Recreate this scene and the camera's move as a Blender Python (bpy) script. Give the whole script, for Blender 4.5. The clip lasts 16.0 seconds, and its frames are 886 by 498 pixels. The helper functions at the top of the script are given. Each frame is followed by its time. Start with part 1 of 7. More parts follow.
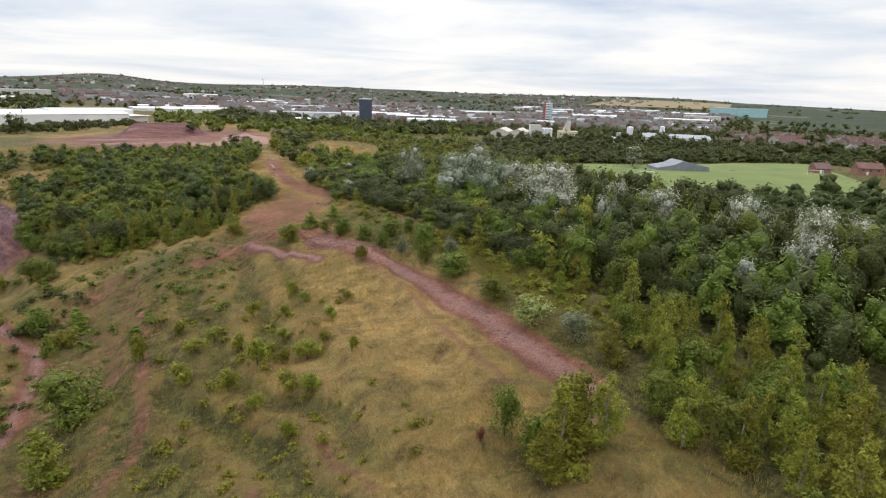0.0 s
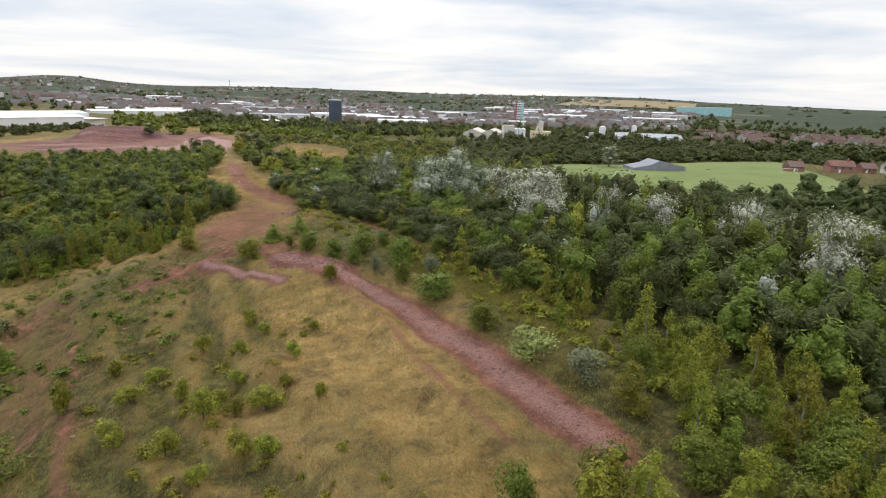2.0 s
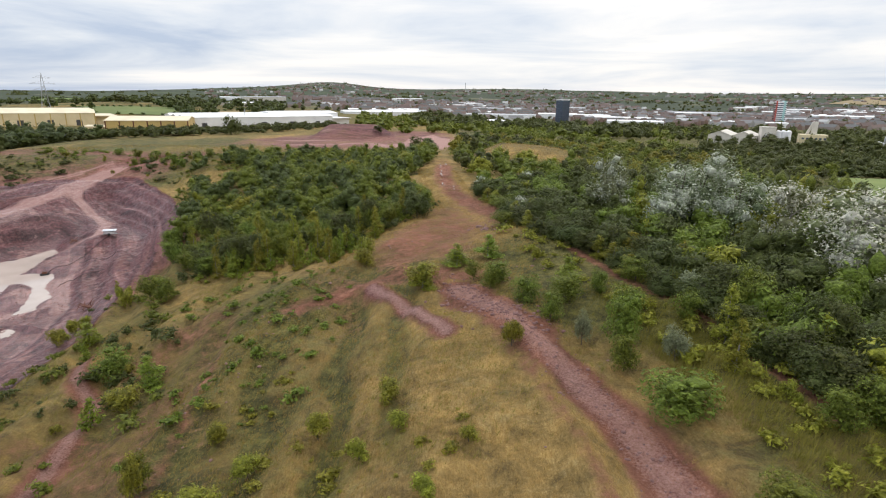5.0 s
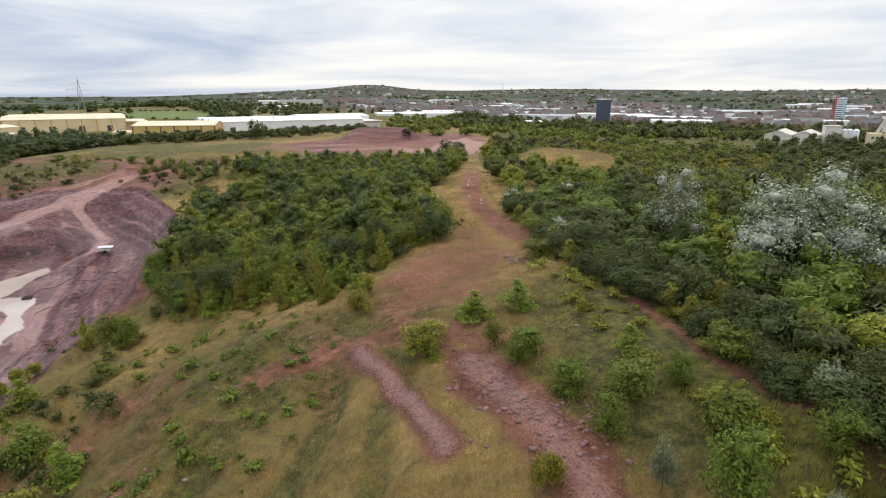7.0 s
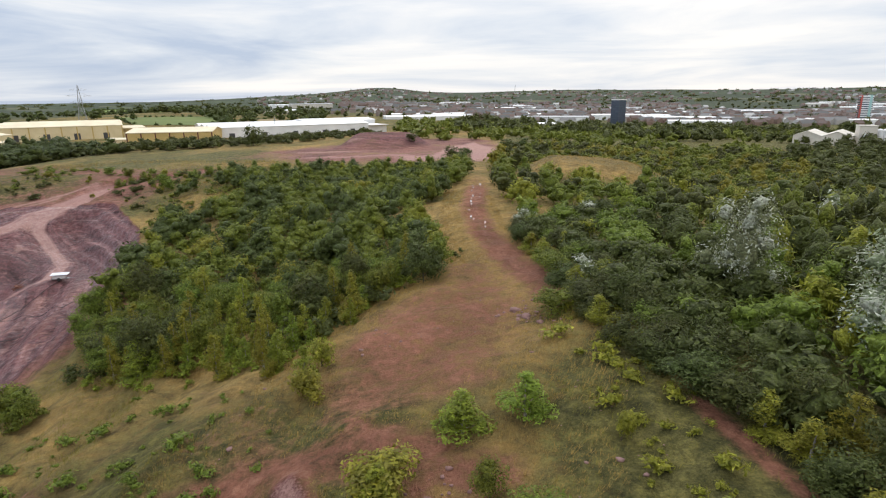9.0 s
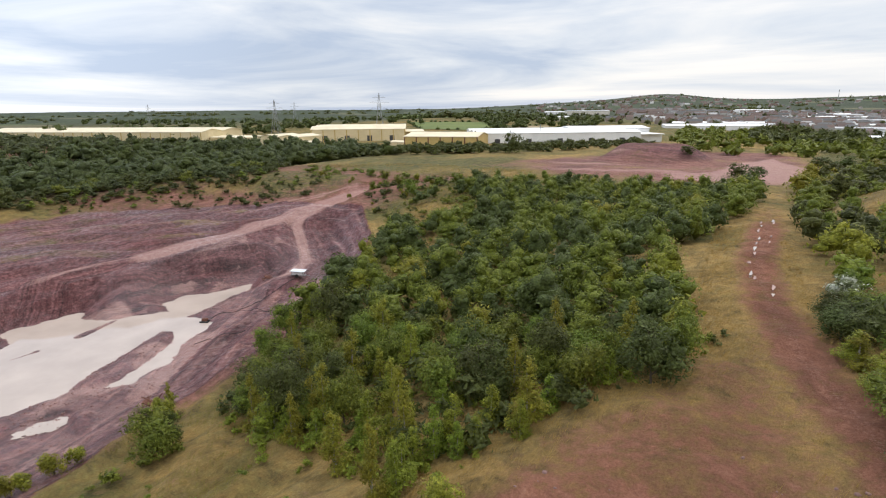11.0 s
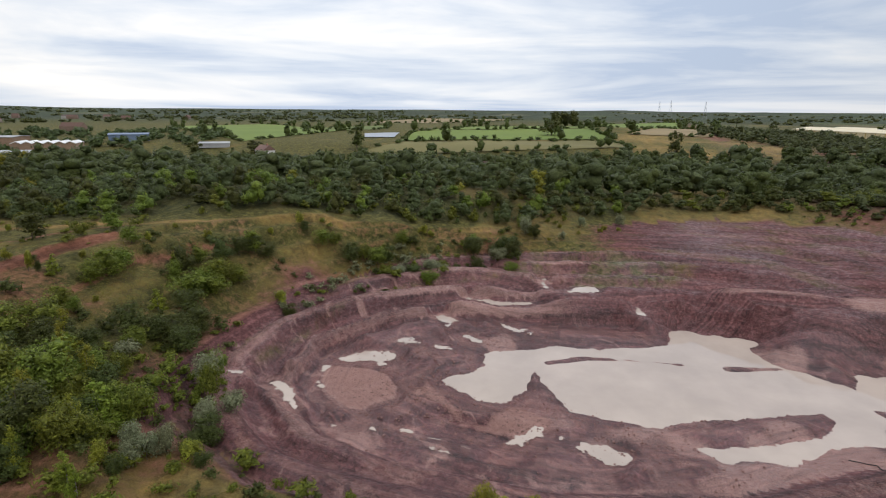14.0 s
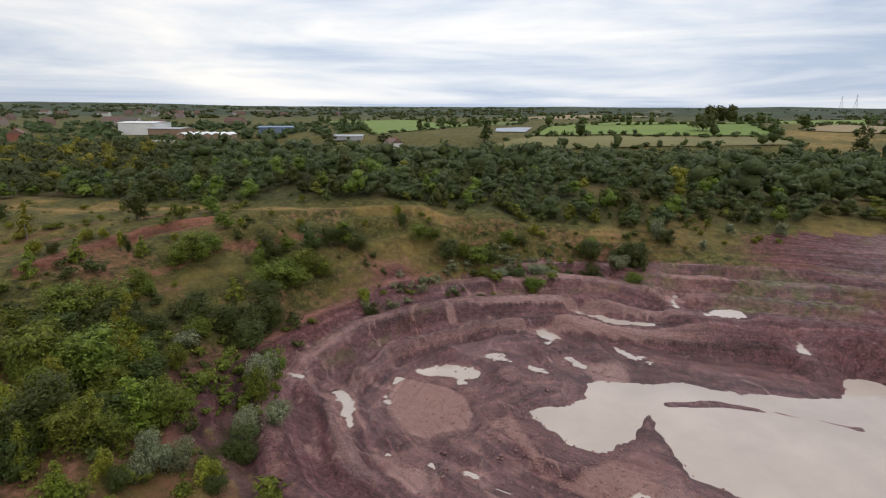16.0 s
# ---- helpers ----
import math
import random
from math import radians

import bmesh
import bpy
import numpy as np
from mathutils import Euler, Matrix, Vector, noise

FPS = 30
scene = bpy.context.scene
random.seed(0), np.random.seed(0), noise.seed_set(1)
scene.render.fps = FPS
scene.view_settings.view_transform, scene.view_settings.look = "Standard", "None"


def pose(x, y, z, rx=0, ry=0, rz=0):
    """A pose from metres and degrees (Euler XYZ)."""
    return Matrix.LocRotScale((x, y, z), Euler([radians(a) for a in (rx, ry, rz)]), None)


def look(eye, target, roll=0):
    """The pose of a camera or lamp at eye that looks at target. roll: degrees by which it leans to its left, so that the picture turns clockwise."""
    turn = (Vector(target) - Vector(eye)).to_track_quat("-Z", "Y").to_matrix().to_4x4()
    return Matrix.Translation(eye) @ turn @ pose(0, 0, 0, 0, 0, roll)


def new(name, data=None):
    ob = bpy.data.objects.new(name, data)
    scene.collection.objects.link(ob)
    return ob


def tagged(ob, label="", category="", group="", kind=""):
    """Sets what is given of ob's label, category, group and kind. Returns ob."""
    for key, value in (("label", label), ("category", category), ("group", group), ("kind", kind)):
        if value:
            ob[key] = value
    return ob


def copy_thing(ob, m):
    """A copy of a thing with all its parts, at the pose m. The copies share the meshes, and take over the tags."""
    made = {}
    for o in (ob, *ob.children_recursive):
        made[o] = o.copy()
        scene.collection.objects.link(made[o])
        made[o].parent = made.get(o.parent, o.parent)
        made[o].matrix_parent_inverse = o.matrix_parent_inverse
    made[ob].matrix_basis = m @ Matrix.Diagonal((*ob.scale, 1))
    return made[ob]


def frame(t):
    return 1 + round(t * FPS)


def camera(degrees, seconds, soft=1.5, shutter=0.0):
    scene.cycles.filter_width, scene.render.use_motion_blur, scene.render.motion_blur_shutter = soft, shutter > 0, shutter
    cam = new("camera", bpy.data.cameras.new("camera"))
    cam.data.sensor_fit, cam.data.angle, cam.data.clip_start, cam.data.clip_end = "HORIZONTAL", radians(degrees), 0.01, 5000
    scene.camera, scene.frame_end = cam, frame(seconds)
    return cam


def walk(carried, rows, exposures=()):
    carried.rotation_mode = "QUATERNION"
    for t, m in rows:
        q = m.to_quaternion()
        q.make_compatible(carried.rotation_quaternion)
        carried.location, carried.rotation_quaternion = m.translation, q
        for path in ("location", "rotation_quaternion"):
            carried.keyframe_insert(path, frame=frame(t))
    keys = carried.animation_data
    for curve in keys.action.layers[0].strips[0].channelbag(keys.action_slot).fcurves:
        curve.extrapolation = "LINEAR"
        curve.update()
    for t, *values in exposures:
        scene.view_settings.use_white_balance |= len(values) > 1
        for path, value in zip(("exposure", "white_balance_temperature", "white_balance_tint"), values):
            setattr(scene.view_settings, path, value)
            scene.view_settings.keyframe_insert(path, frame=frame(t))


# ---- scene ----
cam = camera(77.2, 16.0, soft=1.1)

PATH = [
    (0, (-8.375, -44.399, 47.952), (-7.691, -42.596, 47.423), 1.8),
    (0.5, (-8.291, -42.809, 48.2), (-7.538, -41.033, 47.671), 1.7),
    (1, (-7.784, -40.677, 48.26), (-6.997, -38.916, 47.732), 1.7),
    (1.5, (-6.976, -38.206, 47.986), (-6.188, -36.444, 47.462), 1.6),
    (2, (-5.858, -35.297, 47.66), (-5.084, -33.529, 47.136), 1.5),
    (2.5, (-4.635, -32.106, 47.315), (-3.897, -30.322, 46.793), 1.4),
    (3, (-3.185, -28.32, 46.932), (-2.646, -26.468, 46.403), 1.3),
    (3.5, (-1.632, -24.127, 46.407), (-1.376, -22.216, 45.873), 1.2),
    (4, (-0.361, -19.968, 45.945), (-0.217, -18.046, 45.409), 1.1),
    (6.5, (3.633, 3.58, 45.212), (3.547, 5.506, 44.682), 0.2),
    (7, (4.214, 8.37, 45.121), (4.111, 10.295, 44.59), -0.0),
    (7.5, (4.707, 13.239, 45.221), (4.593, 15.163, 44.688), -0.3),
    (8, (5.178, 18.112, 45.164), (5.054, 20.037, 44.636), -0.5),
    (10.5, (6.521, 44.615, 45.206), (6.097, 46.502, 44.7), -0.9),
    (11, (5.7, 51.174, 44.719), (4.679, 52.823, 44.227), -0.5),
    (11.5, (4.305, 57.539, 44.309), (2.87, 58.844, 43.824), -0.5),
    (12, (1.835, 62.92, 44.333), (0.196, 63.959, 43.847), -0.3),
    (12.5, (-1.202, 67.302, 44.286), (-2.992, 68.051, 43.8), -0.1),
    (13, (-4.69, 71.163, 44.03), (-6.605, 71.48, 43.548), 0.1),
    (13.5, (-8.994, 74.036, 43.654), (-10.928, 73.874, 43.171), 0.3),
    (14, (-13.339, 76.178, 43.555), (-15.205, 75.649, 43.067), 0.4),
    (14.5, (-17.339, 77.11, 43.219), (-19.121, 76.347, 42.727), 0.5),
    (15, (-20.853, 77.512, 42.608), (-22.593, 76.66, 42.112), 0.4),
    (15.5, (-24.36, 77.398, 41.593), (-26.064, 76.475, 41.097), 0.3),
    (16, (-27.782, 76.954, 40.801), (-29.461, 75.987, 40.303), 0.2),
]
walk(cam, [(t, look(eye, target, roll)) for t, eye, target, roll in PATH],
     exposures=((0, 0.0), (4, 0.0), (8, -0.04), (10.5, 0.0), (13, -0.35), (16, -0.5)))

# world: a bright overcast sky with soft cloud banks, the sun behind them in the north (+y)
world = bpy.data.worlds.new("overcast_sky")
scene.world = world
world.use_nodes = True


def build_world():
    nt = world.node_tree
    n, l = nt.nodes, nt.links
    n.clear()
    out = n.new("ShaderNodeOutputWorld")
    sky = n.new("ShaderNodeTexSky")
    sky.sky_type, sky.sun_disc = "NISHITA", False
    sky.sun_elevation, sky.sun_rotation = radians(42), radians(0)
    bg_sky = n.new("ShaderNodeBackground")
    bg_sky.inputs[1].default_value = 0.10
    l.new(sky.outputs[0], bg_sky.inputs[0])
    tc = n.new("ShaderNodeTexCoord")
    sep = n.new("ShaderNodeSeparateXYZ")
    l.new(tc.outputs["Generated"], sep.inputs[0])

    def op(kind, a, b=None, clamp=False):
        m = n.new("ShaderNodeMath")
        m.operation, m.use_clamp = kind, clamp
        for i, v in enumerate((a, b)):
            if v is None:
                continue
            if isinstance(v, (int, float)):
                m.inputs[i].default_value = v
            else:
                l.new(v, m.inputs[i])
        return m.outputs[0]

    z = op("MAXIMUM", sep.outputs[2], 0.0)
    # long flat banks of cloud, closer together towards the horizon
    comb = n.new("ShaderNodeCombineXYZ")
    l.new(sep.outputs[0], comb.inputs[0])
    l.new(sep.outputs[1], comb.inputs[1])
    l.new(op("MULTIPLY", op("POWER", z, 0.62), 4.6), comb.inputs[2])
    big = n.new("ShaderNodeTexNoise")
    big.inputs["Scale"].default_value, big.inputs["Detail"].default_value = 2.0, 7.0
    big.inputs["Roughness"].default_value, big.inputs["Distortion"].default_value = 0.55, 0.45
    l.new(comb.outputs[0], big.inputs["Vector"])
    # brighter round the hidden sun, greyer to the west
    glow = op("ADD", op("MULTIPLY", sep.outputs[1], -0.02), op("MULTIPLY", sep.outputs[0], 0.12))
    fac = op("ADD", big.outputs["Fac"], glow)
    ramp = n.new("ShaderNodeValToRGB")
    e = ramp.color_ramp.elements
    e[0].position, e[0].color = 0.30, (0.52, 0.61, 0.77, 1)
    e[1].position, e[1].color = 0.62, (1.07, 1.04, 1.01, 1)
    mid = e.new(0.45)
    mid.color = (0.77, 0.82, 0.90, 1)
    l.new(fac, ramp.inputs[0])
    bg_cl = n.new("ShaderNodeBackground")
    # an overcast sky is brightest overhead
    side = op("ADD", op("MULTIPLY", sep.outputs[0], -0.9), op("MULTIPLY", sep.outputs[1], -0.43))
    west = op("ADD", 1.0, op("MULTIPLY", op("MAXIMUM", op("SUBTRACT", side, 0.35), 0.0), 0.78))
    l.new(op("MULTIPLY", west, op("ADD", 1.0, op("MULTIPLY", op("MULTIPLY", z, z), 1.35))), bg_cl.inputs[1])
    l.new(ramp.outputs[0], bg_cl.inputs[0])
    mix = n.new("ShaderNodeMixShader")
    mix.inputs[0].default_value = 0.93
    l.new(bg_sky.outputs[0], mix.inputs[1])
    l.new(bg_cl.outputs[0], mix.inputs[2])
    l.new(mix.outputs[0], out.inputs[0])


build_world()
sun_data = bpy.data.lights.new("sun", "SUN")
sun_data.energy, sun_data.angle, sun_data.color = 1.0, radians(25), (1.0, 0.93, 0.82)
sun = new("sun", sun_data)
sun.matrix_world = look((0, 300, 300), (0, 0, 0))

# ---- materials ----
def material(name, rough=0.8, metal=0.0):
    m = bpy.data.materials.new(name)
    m.use_nodes = True
    b = m.node_tree.nodes["Principled BSDF"]
    b.inputs["Roughness"].default_value, b.inputs["Metallic"].default_value = rough, metal
    return m, m.node_tree.nodes, m.node_tree.links, b


def ramp_node(n, stops):
    r = n.new("ShaderNodeValToRGB")
    e = r.color_ramp.elements
    e[0].position, e[0].color = stops[0][0], (*stops[0][1], 1)
    e[1].position, e[1].color = stops[-1][0], (*stops[-1][1], 1)
    for p, c in stops[1:-1]:
        e.new(p).color = (*c, 1)
    return r


def noise_node(n, l, scale, detail=5.0, rough=0.55, vec=None, distort=0.0):
    t = n.new("ShaderNodeTexNoise")
    t.inputs["Scale"].default_value, t.inputs["Detail"].default_value = scale, detail
    t.inputs["Roughness"].default_value, t.inputs["Distortion"].default_value = rough, distort
    if vec is not None:
        l.new(vec, t.inputs["Vector"])
    return t


def mix_node(n, l, fac, a, b, kind="MIX"):
    m = n.new("ShaderNodeMix")
    m.data_type, m.blend_type = "RGBA", kind
    for i, v in ((0, fac), (6, a), (7, b)):
        if isinstance(v, (int, float)):
            m.inputs[i].default_value = v
        elif isinstance(v, tuple):
            m.inputs[i].default_value = (*v, 1)
        else:
            l.new(v, m.inputs[i])
    return m.outputs[2]


def math_node(n, l, kind, a, b=0.0, c=None, clamp=False):
    m = n.new("ShaderNodeMath")
    m.operation, m.use_clamp = kind, clamp
    for i, v in enumerate((a, b, c)):
        if v is None:
            continue
        if isinstance(v, (int, float)):
            m.inputs[i].default_value = v
        else:
            l.new(v, m.inputs[i])
    return m.outputs[0]


def bump(n, l, b, height, strength, distance):
    k = n.new("ShaderNodeBump")
    k.inputs["Strength"].default_value, k.inputs["Distance"].default_value = strength, distance
    l.new(height, k.inputs["Height"])
    l.new(k.outputs[0], b.inputs["Normal"])


def leaf_material(name, dark, mid, light, pale=None, share=0.0, rough=0.55):
    """Leaves: tint per plant, per leaf clump, and a little light coming through."""
    m, n, l, b = material(name, rough)
    geo, info = n.new("ShaderNodeNewGeometry"), n.new("ShaderNodeObjectInfo")
    r = ramp_node(n, [(0.0, dark), (0.5, mid), (1.0, light)])
    f = math_node(n, l, "ADD", math_node(n, l, "MULTIPLY", geo.outputs["Random Per Island"], 0.62),
                  math_node(n, l, "MULTIPLY", info.outputs["Random"], 0.38))
    l.new(f, r.inputs[0])
    col = r.outputs[0]
    hue = n.new("ShaderNodeHueSaturation")
    l.new(math_node(n, l, "ADD", 0.474, math_node(n, l, "MULTIPLY", info.outputs["Random"], 0.05)), hue.inputs["Hue"])
    l.new(col, hue.inputs["Color"])
    col = hue.outputs[0]
    if pale:
        w = n.new("ShaderNodeTexWhiteNoise")
        w.noise_dimensions = "1D"
        l.new(geo.outputs["Random Per Island"], w.inputs["W"])
        # sprays that the wind has turned over
        turned = noise_node(n, l, 0.55, 3.0, 0.6, n.new("ShaderNodeTexCoord").outputs["Object"])
        v = math_node(n, l, "ADD", math_node(n, l, "MULTIPLY", w.outputs["Value"], 0.75), math_node(n, l, "MULTIPLY", turned.outputs["Fac"], 0.45))
        col = mix_node(n, l, math_node(n, l, "LESS_THAN", v, share + 0.10), col, pale)
    # sprays of leaves within a clump
    tc = n.new("ShaderNodeTexCoord")
    fine = noise_node(n, l, 5.0, 4.0, 0.7, tc.outputs["Object"])
    lumps = noise_node(n, l, 1.3, 3.0, 0.6, tc.outputs["Object"])
    k = math_node(n, l, "ADD", math_node(n, l, "MULTIPLY", fine.outputs["Fac"], 0.7), math_node(n, l, "MULTIPLY", lumps.outputs["Fac"], 0.5))
    spread = n.new("ShaderNodeMapRange")
    spread.inputs[1].default_value, spread.inputs[2].default_value = 0.35, 0.85
    spread.inputs[3].default_value, spread.inputs[4].default_value = 0.55, 1.42
    l.new(k, spread.inputs[0])
    sprays = n.new("ShaderNodeTexVoronoi")
    sprays.inputs["Scale"].default_value = 3.4
    l.new(tc.outputs["Object"], sprays.inputs["Vector"])
    spray = n.new("ShaderNodeSeparateColor")
    l.new(sprays.outputs["Color"], spray.inputs[0])
    shade = math_node(n, l, "ADD", 0.84, math_node(n, l, "MULTIPLY", spray.outputs[0], 0.80))
    vm = n.new("ShaderNodeVectorMath")
    vm.operation = "SCALE"
    l.new(col, vm.inputs[0])
    l.new(math_node(n, l, "MULTIPLY", spread.outputs[0], shade), vm.inputs["Scale"])
    col = vm.outputs[0]
    l.new(col, b.inputs["Base Color"])
    relief = math_node(n, l, "ADD", math_node(n, l, "MULTIPLY", k, 0.6), math_node(n, l, "SUBTRACT", math_node(n, l, "MULTIPLY", spray.outputs[1], 0.8), sprays.outputs["Distance"]))
    bump(n, l, b, relief, 0.7, 0.3)
    b.inputs["Specular IOR Level"].default_value = 0.25
    tr = n.new("ShaderNodeBsdfTranslucent")
    l.new(col, tr.inputs[0])
    mx = n.new("ShaderNodeMixShader")
    mx.inputs[0].default_value = 0.30
    l.new(b.outputs[0], mx.inputs[1])
    l.new(tr.outputs[0], mx.inputs[2])
    l.new(mx.outputs[0], n["Material Output"].inputs[0])
    return m


LEAF = {
    "birch": leaf_material("birch_leaves", (0.121, 0.131, 0.012), (0.194, 0.196, 0.021), (0.287, 0.271, 0.035)),
    "dark": leaf_material("dark_leaves", (0.038, 0.050, 0.012), (0.065, 0.079, 0.018), (0.097, 0.112, 0.030)),
    "oak": leaf_material("oak_leaves", (0.042, 0.058, 0.021), (0.072, 0.092, 0.032), (0.108, 0.130, 0.047)),
    "sallow": leaf_material("sallow_leaves", (0.072, 0.094, 0.011), (0.119, 0.148, 0.019), (0.174, 0.202, 0.030)),
    "bright": leaf_material("bright_leaves", (0.108, 0.141, 0.013), (0.160, 0.195, 0.020), (0.216, 0.241, 0.034)),
    "yellow": leaf_material("yellow_leaves", (0.168, 0.190, 0.040), (0.252, 0.275, 0.075), (0.336, 0.360, 0.138)),
    "silver": leaf_material("silver_leaves", (0.095, 0.118, 0.052), (0.155, 0.180, 0.090), (0.23, 0.255, 0.145), (0.40, 0.42, 0.34), 0.42),
    "white": leaf_material("white_leaves", (0.105, 0.125, 0.048), (0.160, 0.180, 0.075), (0.24, 0.26, 0.15), (0.50, 0.49, 0.41), 0.53),
    "willow": leaf_material("willow_leaves", (0.118, 0.134, 0.068), (0.190, 0.210, 0.116), (0.277, 0.294, 0.187)),
    "dead": leaf_material("rust_leaves", (0.12, 0.040, 0.022), (0.19, 0.062, 0.035), (0.26, 0.10, 0.055)),
}


def bark_material(name, a, b2):
    m, n, l, b = material(name, 0.85)
    t = noise_node(n, l, 6.0)
    r = ramp_node(n, [(0.3, a), (0.7, b2)])
    l.new(t.outputs["Fac"], r.inputs[0])
    l.new(r.outputs[0], b.inputs["Base Color"])
    bump(n, l, b, t.outputs["Fac"], 0.5, 0.03)
    return m


BARK = bark_material("brown_bark", (0.05, 0.038, 0.026), (0.13, 0.10, 0.075))
BIRCH_BARK = bark_material("birch_bark", (0.10, 0.085, 0.07), (0.42, 0.39, 0.35))


def mottled(name, c1, c2, scale=0.6, rough=0.85, metal=0.0, grain=0.15, spots=None):
    """A weathered plain surface: two scales of variation and fine relief."""
    m, n, l, b = material(name, rough, metal)
    tc = n.new("ShaderNodeTexCoord")
    t1 = noise_node(n, l, scale, 6.0, 0.6, tc.outputs["Object"])
    t2 = noise_node(n, l, scale * 14, 3.0, 0.6, tc.outputs["Object"])
    f = math_node(n, l, "ADD", math_node(n, l, "MULTIPLY", t1.outputs["Fac"], 0.75), math_node(n, l, "MULTIPLY", t2.outputs["Fac"], 0.25))
    r = ramp_node(n, [(0.32, c1), (0.68, c2)])
    l.new(f, r.inputs[0])
    col = r.outputs[0]
    if spots:
        info = n.new("ShaderNodeObjectInfo")
        col = mix_node(n, l, math_node(n, l, "MULTIPLY", info.outputs["Random"], 0.5), col, spots)
    l.new(col, b.inputs["Base Color"])
    bump(n, l, b, t2.outputs["Fac"], grain, 0.02)
    return m


def ground_material():
    """Clay, dry grass, green growth, gravelly tracks and wet mud, blended by the plan of the site."""
    m, n, l, b = material("ground", 0.95)
    b.inputs["Specular IOR Level"].default_value = 0.25
    geo = n.new("ShaderNodeNewGeometry")
    pos = geo.outputs["Position"]

    def attr(name):
        a = n.new("ShaderNodeAttribute")
        a.attribute_name = name
        return a.outputs["Fac"]

    huge = noise_node(n, l, 0.035, 5.0, 0.6, pos)
    wide = noise_node(n, l, 0.16, 6.0, 0.62, pos, 0.4)
    mid = noise_node(n, l, 0.9, 6.0, 0.65, pos, 0.3)
    fine = noise_node(n, l, 5.5, 4.0, 0.7, pos)
    # blades leaning down the slopes
    mp = n.new("ShaderNodeMapping")
    mp.inputs["Scale"].default_value, mp.inputs["Rotation"].default_value = (3.2, 0.7, 1.0), (0, 0, radians(24))
    l.new(pos, mp.inputs[0])
    blades = noise_node(n, l, 2.2, 5.0, 0.75, mp.outputs[0], 0.8)
    # dry grass
    dry = ramp_node(n, [(0.33, (0.096, 0.062, 0.018)), (0.43, (0.208, 0.134, 0.043)), (0.53, (0.330, 0.220, 0.078)), (0.65, (0.52, 0.380, 0.165))])
    f = math_node(n, l, "ADD", math_node(n, l, "MULTIPLY", math_node(n, l, "ADD", wide.outputs["Fac"], mid.outputs["Fac"]), 0.28),
                  math_node(n, l, "ADD", math_node(n, l, "MULTIPLY", blades.outputs["Fac"], 0.30), math_node(n, l, "MULTIPLY", fine.outputs["Fac"], 0.16)))
    l.new(f, dry.inputs[0])
    green = ramp_node(n, [(0.36, (0.0323, 0.0323, 0.0085)), (0.48, (0.0884, 0.0824, 0.0229)), (0.62, (0.1827, 0.1615, 0.0510))])
    g = math_node(n, l, "ADD", math_node(n, l, "MULTIPLY", mid.outputs["Fac"], 0.6), math_node(n, l, "MULTIPLY", fine.outputs["Fac"], 0.4))
    l.new(g, green.inputs[0])
    soil = ramp_node(n, [(0.32, (0.066, 0.025, 0.015)), (0.45, (0.165, 0.066, 0.041)), (0.56, (0.275, 0.122, 0.076)), (0.70, (0.41, 0.222, 0.148))])
    s = math_node(n, l, "ADD", math_node(n, l, "MULTIPLY", wide.outputs["Fac"], 0.38),
                  math_node(n, l, "ADD", math_node(n, l, "MULTIPLY", mid.outputs["Fac"], 0.37), math_node(n, l, "MULTIPLY", fine.outputs["Fac"], 0.25)))
    l.new(s, soil.inputs[0])

    # the clay of the pit, pinker than the soil of the tip
    pit_clay = ramp_node(n, [(0.41, (0.0526, 0.0190, 0.0181)), (0.465, (0.1404, 0.0593, 0.0545)), (0.525, (0.2298, 0.1076, 0.0966)), (0.60, (0.3509, 0.1899, 0.1692))])
    clods = noise_node(n, l, 2.1, 7.0, 0.78, pos, 0.2)
    # scraped streaks that run along the banks and the haul road
    at = n.new("ShaderNodeSeparateXYZ")
    l.new(pos, at.inputs[0])
    run = n.new("ShaderNodeCombineXYZ")
    l.new(attr("flow"), run.inputs[0])
    l.new(math_node(n, l, "MULTIPLY", at.outputs[0], 0.045), run.inputs[1])
    l.new(math_node(n, l, "MULTIPLY", at.outputs[1], 0.045), run.inputs[2])
    streak = noise_node(n, l, 0.75, 6.0, 0.66, run.outputs[0], 0.12)
    crumb = math_node(n, l, "ADD", math_node(n, l, "ADD", math_node(n, l, "MULTIPLY", wide.outputs["Fac"], 0.16), math_node(n, l, "MULTIPLY", streak.outputs["Fac"], 0.34)),
                      math_node(n, l, "ADD", math_node(n, l, "MULTIPLY", mid.outputs["Fac"], 0.12), math_node(n, l, "ADD", math_node(n, l, "MULTIPLY", clods.outputs["Fac"], 0.24), math_node(n, l, "MULTIPLY", fine.outputs["Fac"], 0.14))))
    l.new(crumb, pit_clay.inputs[0])
    wet = attr("wet")
    soil_col = mix_node(n, l, math_node(n, l, "MULTIPLY", wet, 1.9, clamp=True), soil.outputs[0], pit_clay.outputs[0])
    # rubble: broken clods with dark gaps between them
    rub = n.new("ShaderNodeTexVoronoi")
    rub.inputs["Scale"].default_value = 2.6
    l.new(pos, rub.inputs["Vector"])
    lump = n.new("ShaderNodeSeparateColor")
    l.new(rub.outputs["Color"], lump.inputs[0])
    grit = math_node(n, l, "ADD", math_node(n, l, "MULTIPLY", crumb, 0.92), math_node(n, l, "MULTIPLY", lump.outputs[0], 0.08))
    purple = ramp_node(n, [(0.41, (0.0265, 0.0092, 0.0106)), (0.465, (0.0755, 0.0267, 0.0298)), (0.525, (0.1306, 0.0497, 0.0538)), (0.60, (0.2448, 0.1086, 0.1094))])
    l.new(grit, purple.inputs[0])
    # beds of the clay, cut across by the slopes
    beds_map = n.new("ShaderNodeMapping")
